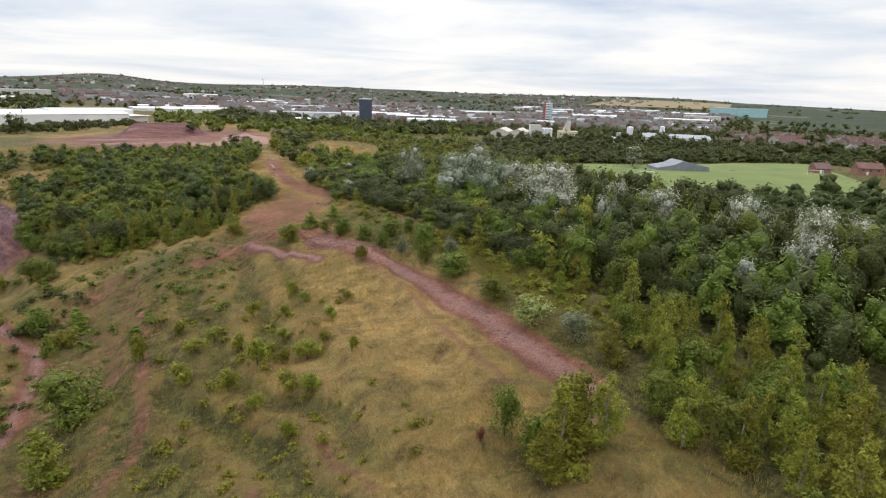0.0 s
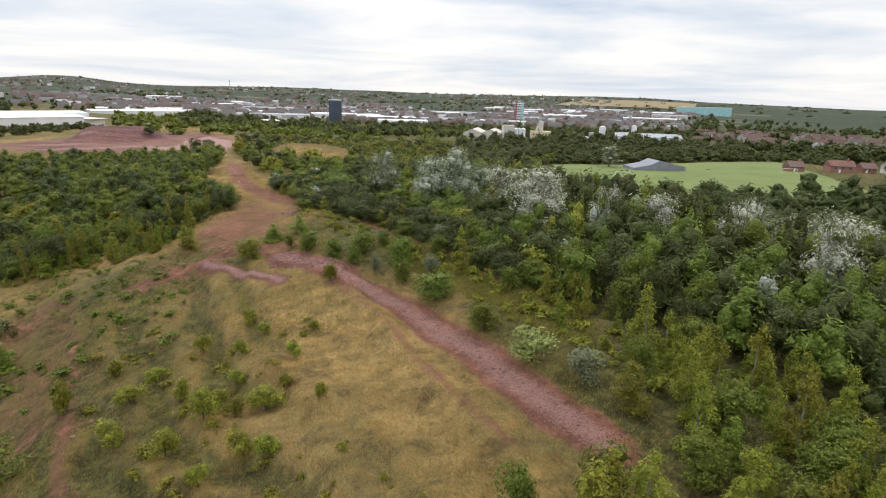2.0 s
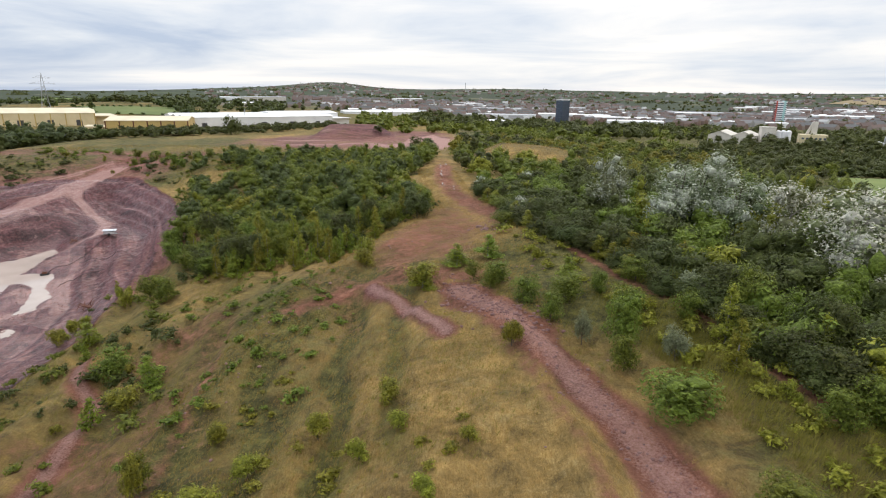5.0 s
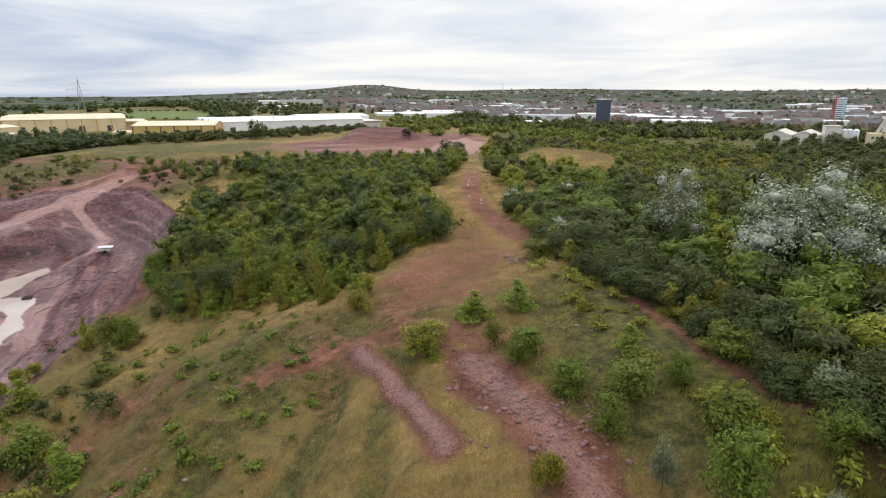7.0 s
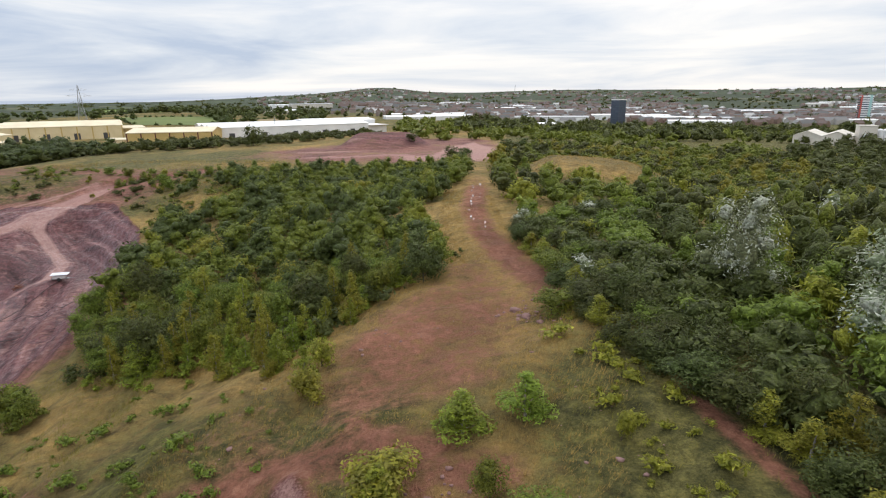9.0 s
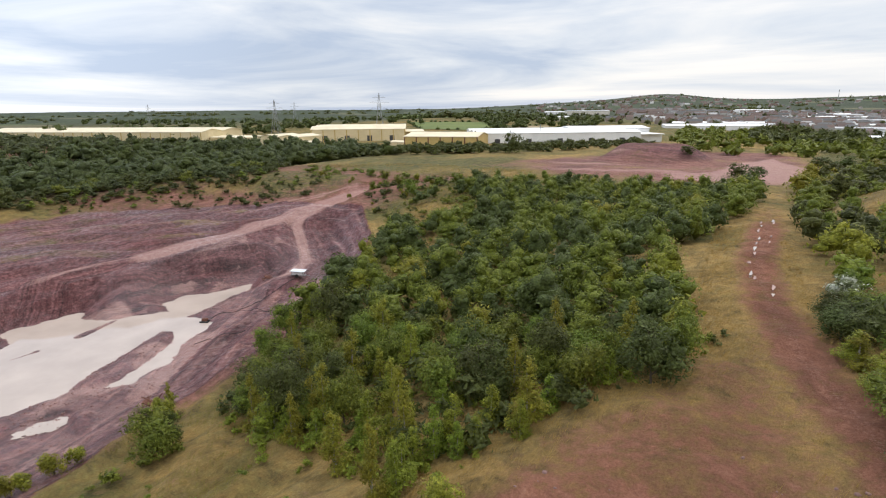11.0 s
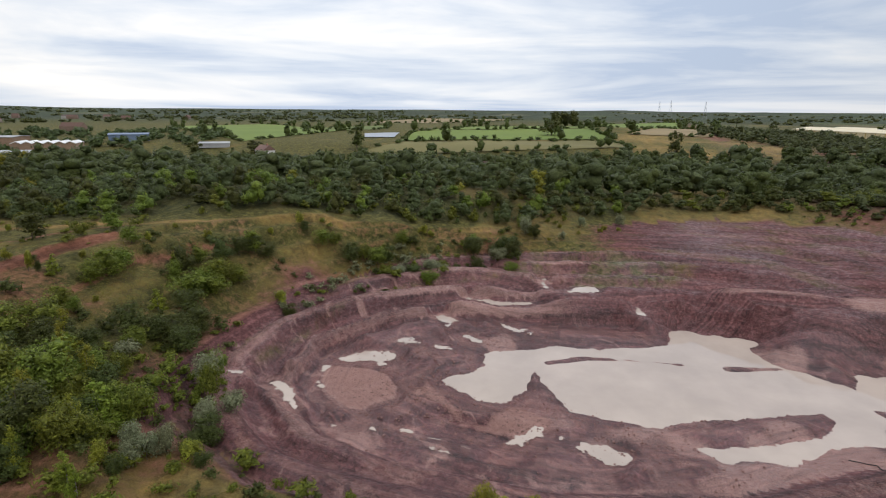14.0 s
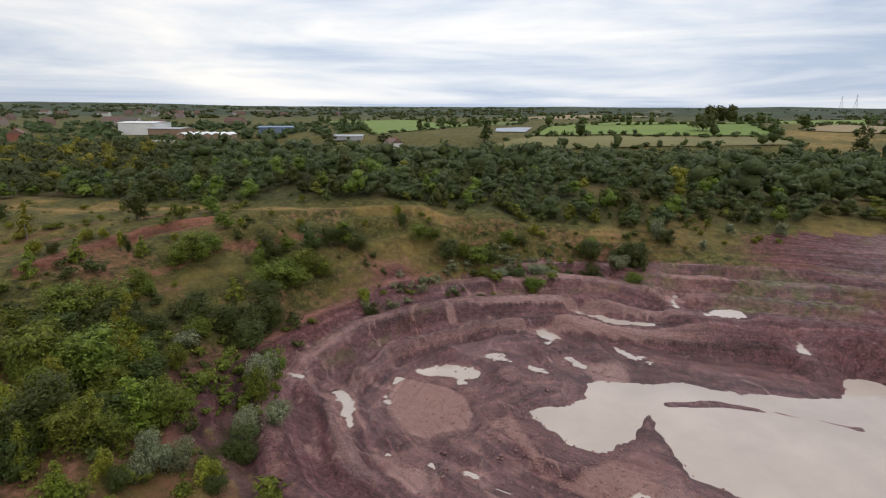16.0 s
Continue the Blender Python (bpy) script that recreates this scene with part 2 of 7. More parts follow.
    beds_map.inputs["Scale"].default_value = (0.035, 0.035, 1.15)
    l.new(pos, beds_map.inputs[0])
    beds = noise_node(n, l, 1.0, 5.0, 0.68, beds_map.outputs[0], 0.25)
    band = ramp_node(n, [(0.38, (0.62, 0.60, 0.62)), (0.46, (0.86, 0.85, 0.87)), (0.54, (1.0, 1.0, 1.0)), (0.60, (1.22, 1.20, 1.19)), (0.66, (0.88, 0.87, 0.89))])
    l.new(beds.outputs["Fac"], band.inputs[0])

    def soft(mask, lo, hi, tex, amount):
        v = math_node(n, l, "ADD", mask, math_node(n, l, "MULTIPLY", math_node(n, l, "SUBTRACT", tex, 0.5), amount))
        r = n.new("ShaderNodeMapRange")
        r.inputs[1].default_value, r.inputs[2].default_value = lo, hi
        l.new(v, r.inputs[0])
        return r.outputs[0]

    both = math_node(n, l, "ADD", math_node(n, l, "MULTIPLY", mid.outputs["Fac"], 0.5), math_node(n, l, "MULTIPLY", wide.outputs["Fac"], 0.5))
    col = mix_node(n, l, soft(attr("green"), 0.22, 0.78, both, 1.9), dry.outputs[0], green.outputs[0])
    # tussocks, flattened patches and weeds in the sward
    sward = noise_node(n, l, 0.38, 7.0, 0.72, pos, 0.5)
    tuft = ramp_node(n, [(0.36, (0.50, 0.52, 0.55)), (0.46, (0.86, 0.87, 0.88)), (0.54, (1.05, 1.04, 1.02)), (0.64, (1.34, 1.28, 1.20))])
    l.new(sward.outputs["Fac"], tuft.inputs[0])
    col = mix_node(n, l, 1.0, col, tuft.outputs[0], "MULTIPLY")
    col = mix_node(n, l, soft(attr("soil"), 0.30, 0.70, both, 1.9), col, soil_col)
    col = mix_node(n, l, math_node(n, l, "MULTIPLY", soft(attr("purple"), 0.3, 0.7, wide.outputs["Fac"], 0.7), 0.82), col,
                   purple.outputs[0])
    clay = math_node(n, l, "MULTIPLY", soft(attr("soil"), 0.45, 0.8, both, 0.6), 0.85)
    col = mix_node(n, l, clay, col, band.outputs[0], "MULTIPLY")
    col = mix_node(n, l, math_node(n, l, "MULTIPLY", soft(attr("pale"), 0.35, 0.65, fine.outputs["Fac"], 0.8), 0.85), col,
                   mix_node(n, l, mid.outputs["Fac"], (0.28, 0.146, 0.125), (0.48, 0.298, 0.262)))
    # tyre and bucket marks
    marks = noise_node(n, l, 2.2, 4.0, 0.6, run.outputs[0], 0.5)
    mark = ramp_node(n, [(0.34, (0.66, 0.64, 0.65)), (0.46, (0.94, 0.93, 0.94)), (0.56, (1.03, 1.03, 1.02)), (0.68, (1.20, 1.19, 1.18))])
    l.new(marks.outputs["Fac"], mark.inputs[0])
    col = mix_node(n, l, math_node(n, l, "MULTIPLY", wet, 1.5, clamp=True), col, mark.outputs[0], "MULTIPLY")
    # woods, gardens and fields of the far country
    spread = n.new("ShaderNodeTexVoronoi")
    spread.inputs["Scale"].default_value = 0.009
    l.new(pos, spread.inputs["Vector"])
    tint = n.new("ShaderNodeSeparateColor")
    l.new(spread.outputs["Color"], tint.inputs[0])
    country = ramp_node(n, [(0.0, (0.036, 0.048, 0.026)), (0.55, (0.046, 0.060, 0.032)), (0.78, (0.060, 0.080, 0.036)), (0.90, (0.10, 0.125, 0.05)), (0.96, (0.19, 0.17, 0.10))])
    country.color_ramp.interpolation = "CONSTANT"
    l.new(tint.outputs[0], country.inputs[0])
    woods = ramp_node(n, [(0.45, (0.030, 0.042, 0.024)), (0.6, (0.052, 0.066, 0.036))])
    l.new(huge.outputs["Fac"], woods.inputs[0])
    col = mix_node(n, l, attr("far"), col, mix_node(n, l, 0.5, country.outputs[0], woods.outputs[0]))
    l.new(col, b.inputs["Base Color"])
    l.new(math_node(n, l, "ADD", 0.25, math_node(n, l, "MULTIPLY", wet, 0.4)), b.inputs["Specular IOR Level"])
    l.new(math_node(n, l, "SUBTRACT", 0.95, math_node(n, l, "MULTIPLY", soft(wet, 0.35, 0.7, mid.outputs["Fac"], 0.9), 0.66)), b.inputs["Roughness"])
    h = math_node(n, l, "ADD", math_node(n, l, "MULTIPLY", blades.outputs["Fac"], 0.5), math_node(n, l, "MULTIPLY", mid.outputs["Fac"], 0.7))
    h = math_node(n, l, "ADD", h, math_node(n, l, "MULTIPLY", fine.outputs["Fac"], 0.34))
    h = math_node(n, l, "ADD", h, math_node(n, l, "MULTIPLY", math_node(n, l, "MULTIPLY", math_node(n, l, "ADD", clods.outputs["Fac"], streak.outputs["Fac"]), wet), 0.45))
    h = math_node(n, l, "SUBTRACT", h, math_node(n, l, "MULTIPLY", math_node(n, l, "MULTIPLY", rub.outputs["Distance"], attr("soil")), 0.3))
    # trodden wet clay is smoother than the grass
    h = math_node(n, l, "MULTIPLY", h, math_node(n, l, "SUBTRACT", 1.0, math_node(n, l, "MULTIPLY", wet, 0.62)))
    bump(n, l, b, h, 1.0, 0.55)
    return m


M_GROUND = ground_material()


def water_material(name, tint, rough=0.03):
    m, n, l, b = material(name, rough)
    geo = n.new("ShaderNodeNewGeometry")
    t = noise_node(n, l, 0.12, 4.0, 0.55, geo.outputs["Position"])
    r = ramp_node(n, [(0.35, tint), (0.65, tuple(v * 1.18 for v in tint))])
    l.new(t.outputs["Fac"], r.inputs[0])
    l.new(r.outputs[0], b.inputs["Base Color"])
    b.inputs["IOR"].default_value = 1.33
    w = noise_node(n, l, 1.6, 3.0, 0.5, geo.outputs["Position"])
    bump(n, l, b, w.outputs["Fac"], 0.04, 0.05)
    return m


M_WATER = water_material("silty_water", (0.42, 0.35, 0.305))
M_MUDWATER = water_material("muddy_shallows", (0.33, 0.20, 0.16), 0.16)
M_CLOD = mottled("clay_clods", (0.12, 0.06, 0.055), (0.27, 0.15, 0.135), 1.2, 0.95, 0, 0.5, (0.30, 0.19, 0.17))
M_FIELD_GREEN = mottled("pasture", (0.080, 0.112, 0.022), (0.130, 0.165, 0.034), 0.03, 0.95, 0, 0.3)
M_FIELD_BRIGHT = mottled("bright_pasture", (0.110, 0.165, 0.024), (0.155, 0.210, 0.034), 0.02, 0.95, 0, 0.3)
M_FIELD_TAN = mottled("stubble", (0.200, 0.150, 0.075), (0.280, 0.215, 0.110), 0.03, 0.95, 0, 0.3)
M_FIELD_OLIVE = mottled("dry_pasture", (0.130, 0.118, 0.040), (0.180, 0.160, 0.057), 0.025, 0.95, 0, 0.3)
M_MOW = mottled("mown_grass", (0.105, 0.150, 0.032), (0.180, 0.215, 0.058), 0.05, 0.95, 0, 0.3)
M_CREAM = mottled("cream_cladding", (0.55, 0.46, 0.27), (0.68, 0.58, 0.37), 0.15, 0.55)
M_CREAM_ROOF = mottled("cream_roof", (0.58, 0.50, 0.34), (0.74, 0.66, 0.48), 0.12, 0.6)
M_YELLOW = mottled("ochre_cladding", (0.42, 0.30, 0.10), (0.55, 0.40, 0.15), 0.15, 0.6)
M_WHITE = mottled("white_cladding", (0.62, 0.63, 0.64), (0.80, 0.80, 0.80), 0.1, 0.5)
M_GREYROOF = mottled("grey_roof", (0.28, 0.29, 0.31), (0.42, 0.43, 0.45), 0.12, 0.6)
M_DARK = mottled("dark_openings", (0.03, 0.03, 0.035), (0.07, 0.07, 0.075), 0.4, 0.5)
M_NAVY = mottled("navy_cladding", (0.018, 0.026, 0.055), (0.035, 0.048, 0.085), 0.1, 0.3)
M_GLASS = mottled("window_glass", (0.05, 0.07, 0.09), (0.11, 0.14, 0.17), 0.3, 0.12)
M_CONC = mottled("pale_concrete", (0.50, 0.47, 0.41), (0.66, 0.62, 0.55), 0.2, 0.8)
M_RED = mottled("red_cladding", (0.34, 0.06, 0.05), (0.45, 0.10, 0.08), 0.2, 0.6)
M_TEAL = mottled("teal_cladding", (0.26, 0.46, 0.46), (0.38, 0.58, 0.57), 0.1, 0.5)
M_BRICK = mottled("red_brick", (0.20, 0.075, 0.05), (0.32, 0.13, 0.09), 0.5, 0.9, 0, 0.3, (0.36, 0.22, 0.16))
M_TAN_BRICK = mottled("tan_brick", (0.22, 0.145, 0.10), (0.32, 0.22, 0.155), 0.5, 0.9, 0, 0.3)
M_TILE = mottled("roof_tiles", (0.14, 0.07, 0.055), (0.24, 0.12, 0.09), 0.5, 0.9, 0, 0.3, (0.13, 0.12, 0.12))
M_STEEL = mottled("galvanised_steel", (0.25, 0.26, 0.27), (0.38, 0.39, 0.40), 0.8, 0.5, 0.6)
M_RUST = mottled("rusty_steel", (0.09, 0.035, 0.022), (0.19, 0.08, 0.05), 2.0, 0.9)
M_PANEL = mottled("white_sheet_metal", (0.62, 0.65, 0.70), (0.76, 0.79, 0.83), 0.6, 0.35)
M_BLUE = mottled("blue_cladding", (0.10, 0.15, 0.24), (0.17, 0.23, 0.34), 0.2, 0.5)
M_RUBBER = mottled("black_rubber", (0.015, 0.015, 0.016), (0.035, 0.035, 0.036), 2.0, 0.8)

# ---- the lie of the land ----
WATER = 3.17


def poly(text):
    return np.array([[float(v) for v in w.split(",")] for w in text.split()])


# outlines of the pit: floor, bench, rim (x, y; the rim with its level)
PIT_FLOOR = poly("-70,92 -66,75 -66,58 -68,46 -76,36 -90,34 -103,41 -112,52 -115,72 -120,92 -118,107 -112,126 -104,141 -95,139 -86,122 -79,106")
PIT_BENCH = poly("-59,92 -54,70 -53,45 -60,30 -76,24 -95,23 -114,27 -132,37 -144,62 -152,86 -146,112 -128,122 -112,145 -101,157 -88,148 -77,138 -66,112")
PIT_RIM = poly("-24,82,16.2 -25,62,17 -24,40,15.5 -22,18,16.2 -30,0,17.5 -48,-10,19 -66,-8,19.5 -85,-12,21 -101,-6,21 -121,11,20 -141,39,15.5 -152,56,14 -176,83,12.5 "
               "-192,110,12.5 -182,140,13.5 -155,160,14.5 -121,174,17 -98,174,18.2 -76,151,15.8 -60,125,15.2 -44,98,14.6")
POND = poly("-88,54 -92,58 -95,60 -100,59 -105,68 -107,78 -112,90 -119,91 -120,94 -118,105 -111,104 -107,109 -103,114 -101,116 -108,117 -110,124 -106,128 -103,137 -100,134 "
            "-98,121 -97,115 -93,116 -89,116 -85.5,109 -80,100 -78,93 -80,90 -82,95 -86,104 -92,110 -94,108 -92,103 -88,95 -84,86 -83,79 -86,73.5 -92,69.5 -96,68 -90,68 -84,66 -83,62 -85,59")
RAMP = poly("-92,222,19 -112,190,18.4 -113,163,15.8 -116,143,13.4 -123,124,10.8 -127,104,9.4 -119,97,5.0")
SIDE_TRACK = poly("-112,166,15.8 -108,158,13.6 -101,153,9.6 -93,146,8.0 -91,139,7.2 -100,131,5.0")
# outlines of the woods round the pit
NORTH_WEST_SCRUB = poly("-190,92 -201,114 -200,140 -187,160 -164,178 -158,198 -176,212 -210,200 -220,150 -208,104")
SOUTH_WOOD = poly("-18,-62 -60,-50 -92,-62 -102,-78 -130,-76 -190,-150 -150,-210 -60,-150 -14,-104")
NORTH_WOOD = poly("9,172 9,250 30,310 60,330 110,340 190,330 200,240 150,205 112,160 92,160 62,158 40,166 20,172")
WEST_WOOD_FAR = poly("-130,-76 -150,-40 -166,-10 -176,20 -186,50 -196,80 -202,104 -215,150 -208,215 -180,262 -170,290 -240,320 -300,300 -330,220 -318,150 -318,84 -302,30 -290,-20 -275,-60 -235,-100 -190,-150")
WEST_WOOD = poly("-76,-66 -84,-56 -99,-34 -109,-16 -120,0 -129,12 -139,26 -151,42 -157,57 -172,71 -188,90 -202,104 -196,80 -186,50 -176,20 -166,-10 -150,-40 -130,-76")
# puddles with their levels; the flat of wet mud and a flat of pink silt
PUDDLES = [(poly(t), lv) for lv, t in (
    (7.14, "-75.2,26.6 -75.5,28.3 -74.6,30.5 -73.9,29.8 -74.4,28.0"),
    (4.95, "-76.5,31.5 -78.5,32.9 -76.8,35.0 -74.4,37.5 -72.2,40.2 -71.5,39.3 -72.4,37.9 -75.7,34.8 -76.6,32.8"),
    (4.12, "-85.9,36.3 -85.7,37.0 -82.0,37.6 -79.4,39.3 -78.1,41.2 -77.4,40.6 -80.4,37.4 -83.4,36.3"),
    (3.90, "-89.1,37.5 -92.8,39.5 -94.7,43.8 -93.5,45.3 -91.6,45.6 -90.1,44.6 -89.3,45.1 -88.7,44.0 -90.3,42.7 -88.9,39.5"),
    (4.20, "-70.7,45.5 -71.0,47.2 -70.3,48.5 -69.3,48.9 -68.9,48.3 -69.7,48.0 -70.1,46.1"),
    (4.30, "-73.1,48.1 -72.5,50.8 -71.1,51.0 -70.4,50.0 -71.8,50.2"),
    (4.30, "-72.2,54.1 -72.4,55.0 -71.5,57.5 -71.7,58.8 -70.8,61.2 -70.4,63.3 -69.7,62.8 -69.5,61.6 -70.2,59.0 -71.0,56.6"),
    (4.40, "-69.6,57.7 -69.4,59.6 -68.7,62.1 -68.7,59.6"),
    (4.53, "-97.3,44.2 -99.8,45.2 -98.8,48.7 -97.1,48.3 -96.2,46.1"),
    (3.89, "-98.9,50.9 -98.6,54.0 -98.0,54.1 -97.8,51.7"),
    (3.97, "-104.6,52.8 -104.4,56.4 -103.1,58.4 -101.3,57.7 -102.9,55.8 -103.6,53.4"),
    (4.61, "-110.2,47.1 -111.8,47.9 -109.8,52.9 -108.3,51.7 -105.1,50.9 -107.2,50.5"),
    (5.63, "-120.3,50.7 -119.9,54.6 -119.2,59.2 -120.7,63.2 -122.0,64.6 -120.2,64.9 -118.9,63.5 -117.7,59.5 -118.0,55.0 -119.1,51.4"),
    (7.40, "-133.2,66.5 -129.7,66.0 -125.8,67.6 -125.1,66.8 -128.6,65.3 -132.3,65.4"),
    (7.57, "-123.0,70.4 -128.1,72.8 -129.7,77.9 -124.7,77.1 -123.7,74.1"),
    (3.92, "-112.0,59.7 -110.7,63.0 -109.3,66.3 -106.8,66.3 -108.3,65.3 -108.8,62.3"),
    (5.86, "-123.8,84.7 -123.5,85.4 -120.3,85.3 -118.2,86.3 -119.3,85.0"),
    (3.80, "-73.5,67.5 -75.6,68.0 -78.3,69.7 -78.3,71.6 -76.5,71.8 -73.5,69.3"),
    (3.85, "-77.1,73.1 -77.8,74.8 -76.2,78.6 -74.9,82.5 -72.5,81.1 -73.3,78.0 -75.2,76.0 -75.6,73.7"))]
MUDFLATS = [(poly("-86.1,36.7 -81.6,37.8 -78.1,40.2 -75.0,45.0 -75.2,47.4 -77.0,48.2 -78.9,50.2 -82.4,49.9 -86.1,46.6 -87.0,43.3 -86.4,39.8"), 4.10)]
SILT_FLAT = poly("-81.7,51.9 -86.1,53.5 -77.0,61.2 -76.6,64.0 -83.3,66.4 -80.7,72.7 -78.1,72.4 -74.8,68.3 -75.2,64.7 -76.5,60.5")


def seg_dist(x, y, pts, closed=True):
    """Distance to a polyline, and the level along it where the points carry one."""
    best, lev = np.full(x.shape, 1e9), np.zeros(x.shape)
    n = len(pts)
    for i in range(n if closed else n - 1):
        a, b = pts[i], pts[(i + 1) % n]
        d = b[:2] - a[:2]
        t = np.clip(((x - a[0]) * d[0] + (y - a[1]) * d[1]) / (d @ d), 0, 1)
        r = np.hypot(x - a[0] - t * d[0], y - a[1] - t * d[1])
        near = r < best
        best = np.where(near, r, best)
        if len(a) > 2:
            lev = np.where(near, a[2] + t * (b[2] - a[2]), lev)
    return best, lev


def rim_level(x, y):
    """The level of the rim, carried smoothly inwards and outwards."""
    top, low = 0, 0
    for k in range(len(PIT_RIM)):
        a, b = PIT_RIM[k], PIT_RIM[(k + 1) % len(PIT_RIM)]
        for f in (0.0, 0.5):
            p = a + f * (b - a)
            w = 1 / (1.0 + (x - p[0]) ** 2 + (y - p[1]) ** 2) ** 1.6
            top, low = top + w * p[2], low + w
    return top / low


def inside(x, y, pts):
    c = np.zeros(x.shape, bool)
    n = len(pts)
    for i in range(n):
        (x1, y1), (x2, y2) = pts[i][:2], pts[(i + 1) % n][:2]
        if y1 == y2:
            continue
        c ^= ((y1 > y) != (y2 > y)) & (x < (x2 - x1) * (y - y1) / (y2 - y1) + x1)
    return c


def smooth(a, b, v):
    t = np.clip((v - a) / (b - a), 0, 1)
    return t * t * (3 - 2 * t)


def lattice(seed):
    r = np.random.RandomState(seed)
    return r.rand(64, 64)


LATTICES = [lattice(s) for s in range(8)]


def wave(x, y, size, k=0):
    """Smooth value noise, -1 to 1."""
    g = LATTICES[k % 8]
    u, v = x / size + 17.3 * k, y / size + 5.1 * k
    i, j = np.floor(u).astype(int), np.floor(v).astype(int)
    fu, fv = u - i, v - j
    fu, fv = fu * fu * (3 - 2 * fu), fv * fv * (3 - 2 * fv)
    q = lambda a, b: g[a % 64, b % 64]
    return 2 * ((q(i, j) * (1 - fu) + q(i + 1, j) * fu) * (1 - fv) + (q(i, j + 1) * (1 - fu) + q(i + 1, j + 1) * fu) * fv) - 1


def rough(x, y, size, k=0, octaves=3):
    return sum(wave(x, y, size / 2 ** o, k + o) / 2 ** o for o in range(octaves))


def skyline(az):
    """Elevation of the far hills above the level, in degrees, by azimuth (degrees to the left of +y)."""
    e = 0.62 * smooth(32, 15, az) * smooth(-62, -38, az)
    e += 0.48 * np.exp(-((az - 10.5) / 3.8) ** 2) + 0.12 * np.exp(-((az + 8) / 7.0) ** 2)
    e += 0.10 * np.exp(-((az + 41) / 5.0) ** 2) - 0.12
    a2 = np.where(az < 0, az + 360, az)
    e += 0.28 * smooth(134, 150, a2) * smooth(330, 230, a2)
    e += 0.10 * np.exp(-((az - 88) / 4.0) ** 2)
    return e


def land(x, y):
    """The country round the pit."""
    r = np.hypot(x, y)
    az = np.degrees(np.arctan2(-x, y))
    z = 21.0 + 0 * x
    # eastwards down to the playing field, the works and the town in the valley
    z -= 5.5 * smooth(32, 105, x) * smooth(-400, -100, y)
    east = smooth(0.05, 0.6, (x + 0.30 * y) / (r + 1e-6)) * smooth(260, 800, r)
    z -= (z - 6.0) * east * smooth(60, -10, az)
    # the north plateau, the west fields
    z += 1.0 * np.exp(-((x + 60) / 120) ** 2 - ((y - 330) / 120) ** 2)
    z += 7.5 * np.exp(-((x + 520) / 170) ** 2 - ((y - 60) / 190) ** 2)
    z += 10 * np.exp(-((x + 420) / 160) ** 2 - ((y - 760) / 200) ** 2)
    z += (15.5 - z) * smooth(-168, -225, x) * smooth(-345, -285, x) * smooth(420, 330, r)
    z += (11.0 - z) * smooth(110, 190, x) * smooth(195, 260, y) * smooth(470, 430, r) * smooth(150, 215, 0.55 * x + 0.6 * y)
    # rising to the skyline
    goal = 45 + 4400 * np.tan(np.radians(skyline(az)))
    z += (goal - z) * smooth(900, 4300, r) ** 1.25
    z += rough(x, y, 520, 3) * 5 * smooth(800, 2200, r) + rough(x, y, 60, 1) * 0.5
    return z


# cross-sections of the tip, south to north: levels at ACROSS, from the foot of the west flank to the wood
ACROSS = poly("-32,0 -22,0 -15,0 -9,0 -3,0 2,0 8,0 13,0 18,0 27,0")[:, 0]
SECTIONS = {-40: "17.5,19 20.5,22.3 23.4,24 24.2,24.4 24.8,25", 10: "15.5,16.4 17.3,18.6 20.5,22.6 22.6,23.4 24.3,25.2", 32: "14.8,15.5 17,18.3 21,22.6 23.2,23.4 24.4,25.3",
            48: "15.5,17.6 18.4,19.5 21.3,22.4 23.8,24.4 25.5,26", 66: "15.8,18 19.5,20.5 21.7,22.8 23.8,24.6 25.2,25.8", 82: "14.5,16.3 17.8,20.5 22.2,22.6 23.3,24.2 25,25.5",
            105: "15.3,16.6 18.2,20 21.8,22.8 23.2,23.8 24.4,24.8", 150: "19,20.5 21.5,22.5 23.6,24.4 24.4,24.4 24.4,24.2"}


def ridge(x, y):
    """The grassed tip that the flight follows: a west flank, a crest, a shelf with the red stripe, a bank beside the wood."""
    xs = x + 1.3 * wave(x, y, 13, 2)
    rows = [(k, np.interp(xs, ACROSS, poly(v).ravel())) for k, v in SECTIONS.items()]
    z = rows[0][1] + 0 * x
    for (k0, _), (k1, b) in zip(rows, rows[1:]):
        z = z + (b - z) * smooth(k0, k1, y)
    z -= 5.0 * smooth(27, 75, x)
    z += 0.45 * rough(x, y, 9, 4)
    return z


def banding(x, y, d):
    """Ridges that follow the outline of the workings."""
    w = np.sin(0.86 * d + 0.7 * wave(x, y, 30, 7) + 0.15 * wave(x, y, 9, 3))
    return np.tanh(1.9 * w) * (0.92 + 0.25 * wave(x, y, 16, 5))


def worked(x, y):
    """Where the machines have left benches: the west and south of the workings."""
    return 0.3 + 0.7 * np.maximum(smooth(-84, -100, x) * smooth(128, 108, y), smooth(58, 44, y))


def strip_rise(x, y, line, half):
    d, _ = seg_dist(x, y, line, False)
    return smooth(half + 0.7, half - 0.9, d)


def shore(x, y, pts, ragged):
    """Distance from the ragged edge of a puddle, below nought inside it."""
    d, _ = seg_dist(x, y, pts)
    return np.where(inside(x, y, pts), -d, d) + ragged * (1.6 * rough(x, y, 2.0, 4) + 0.8 * wave(x, y, 0.55, 2) + 0.45)


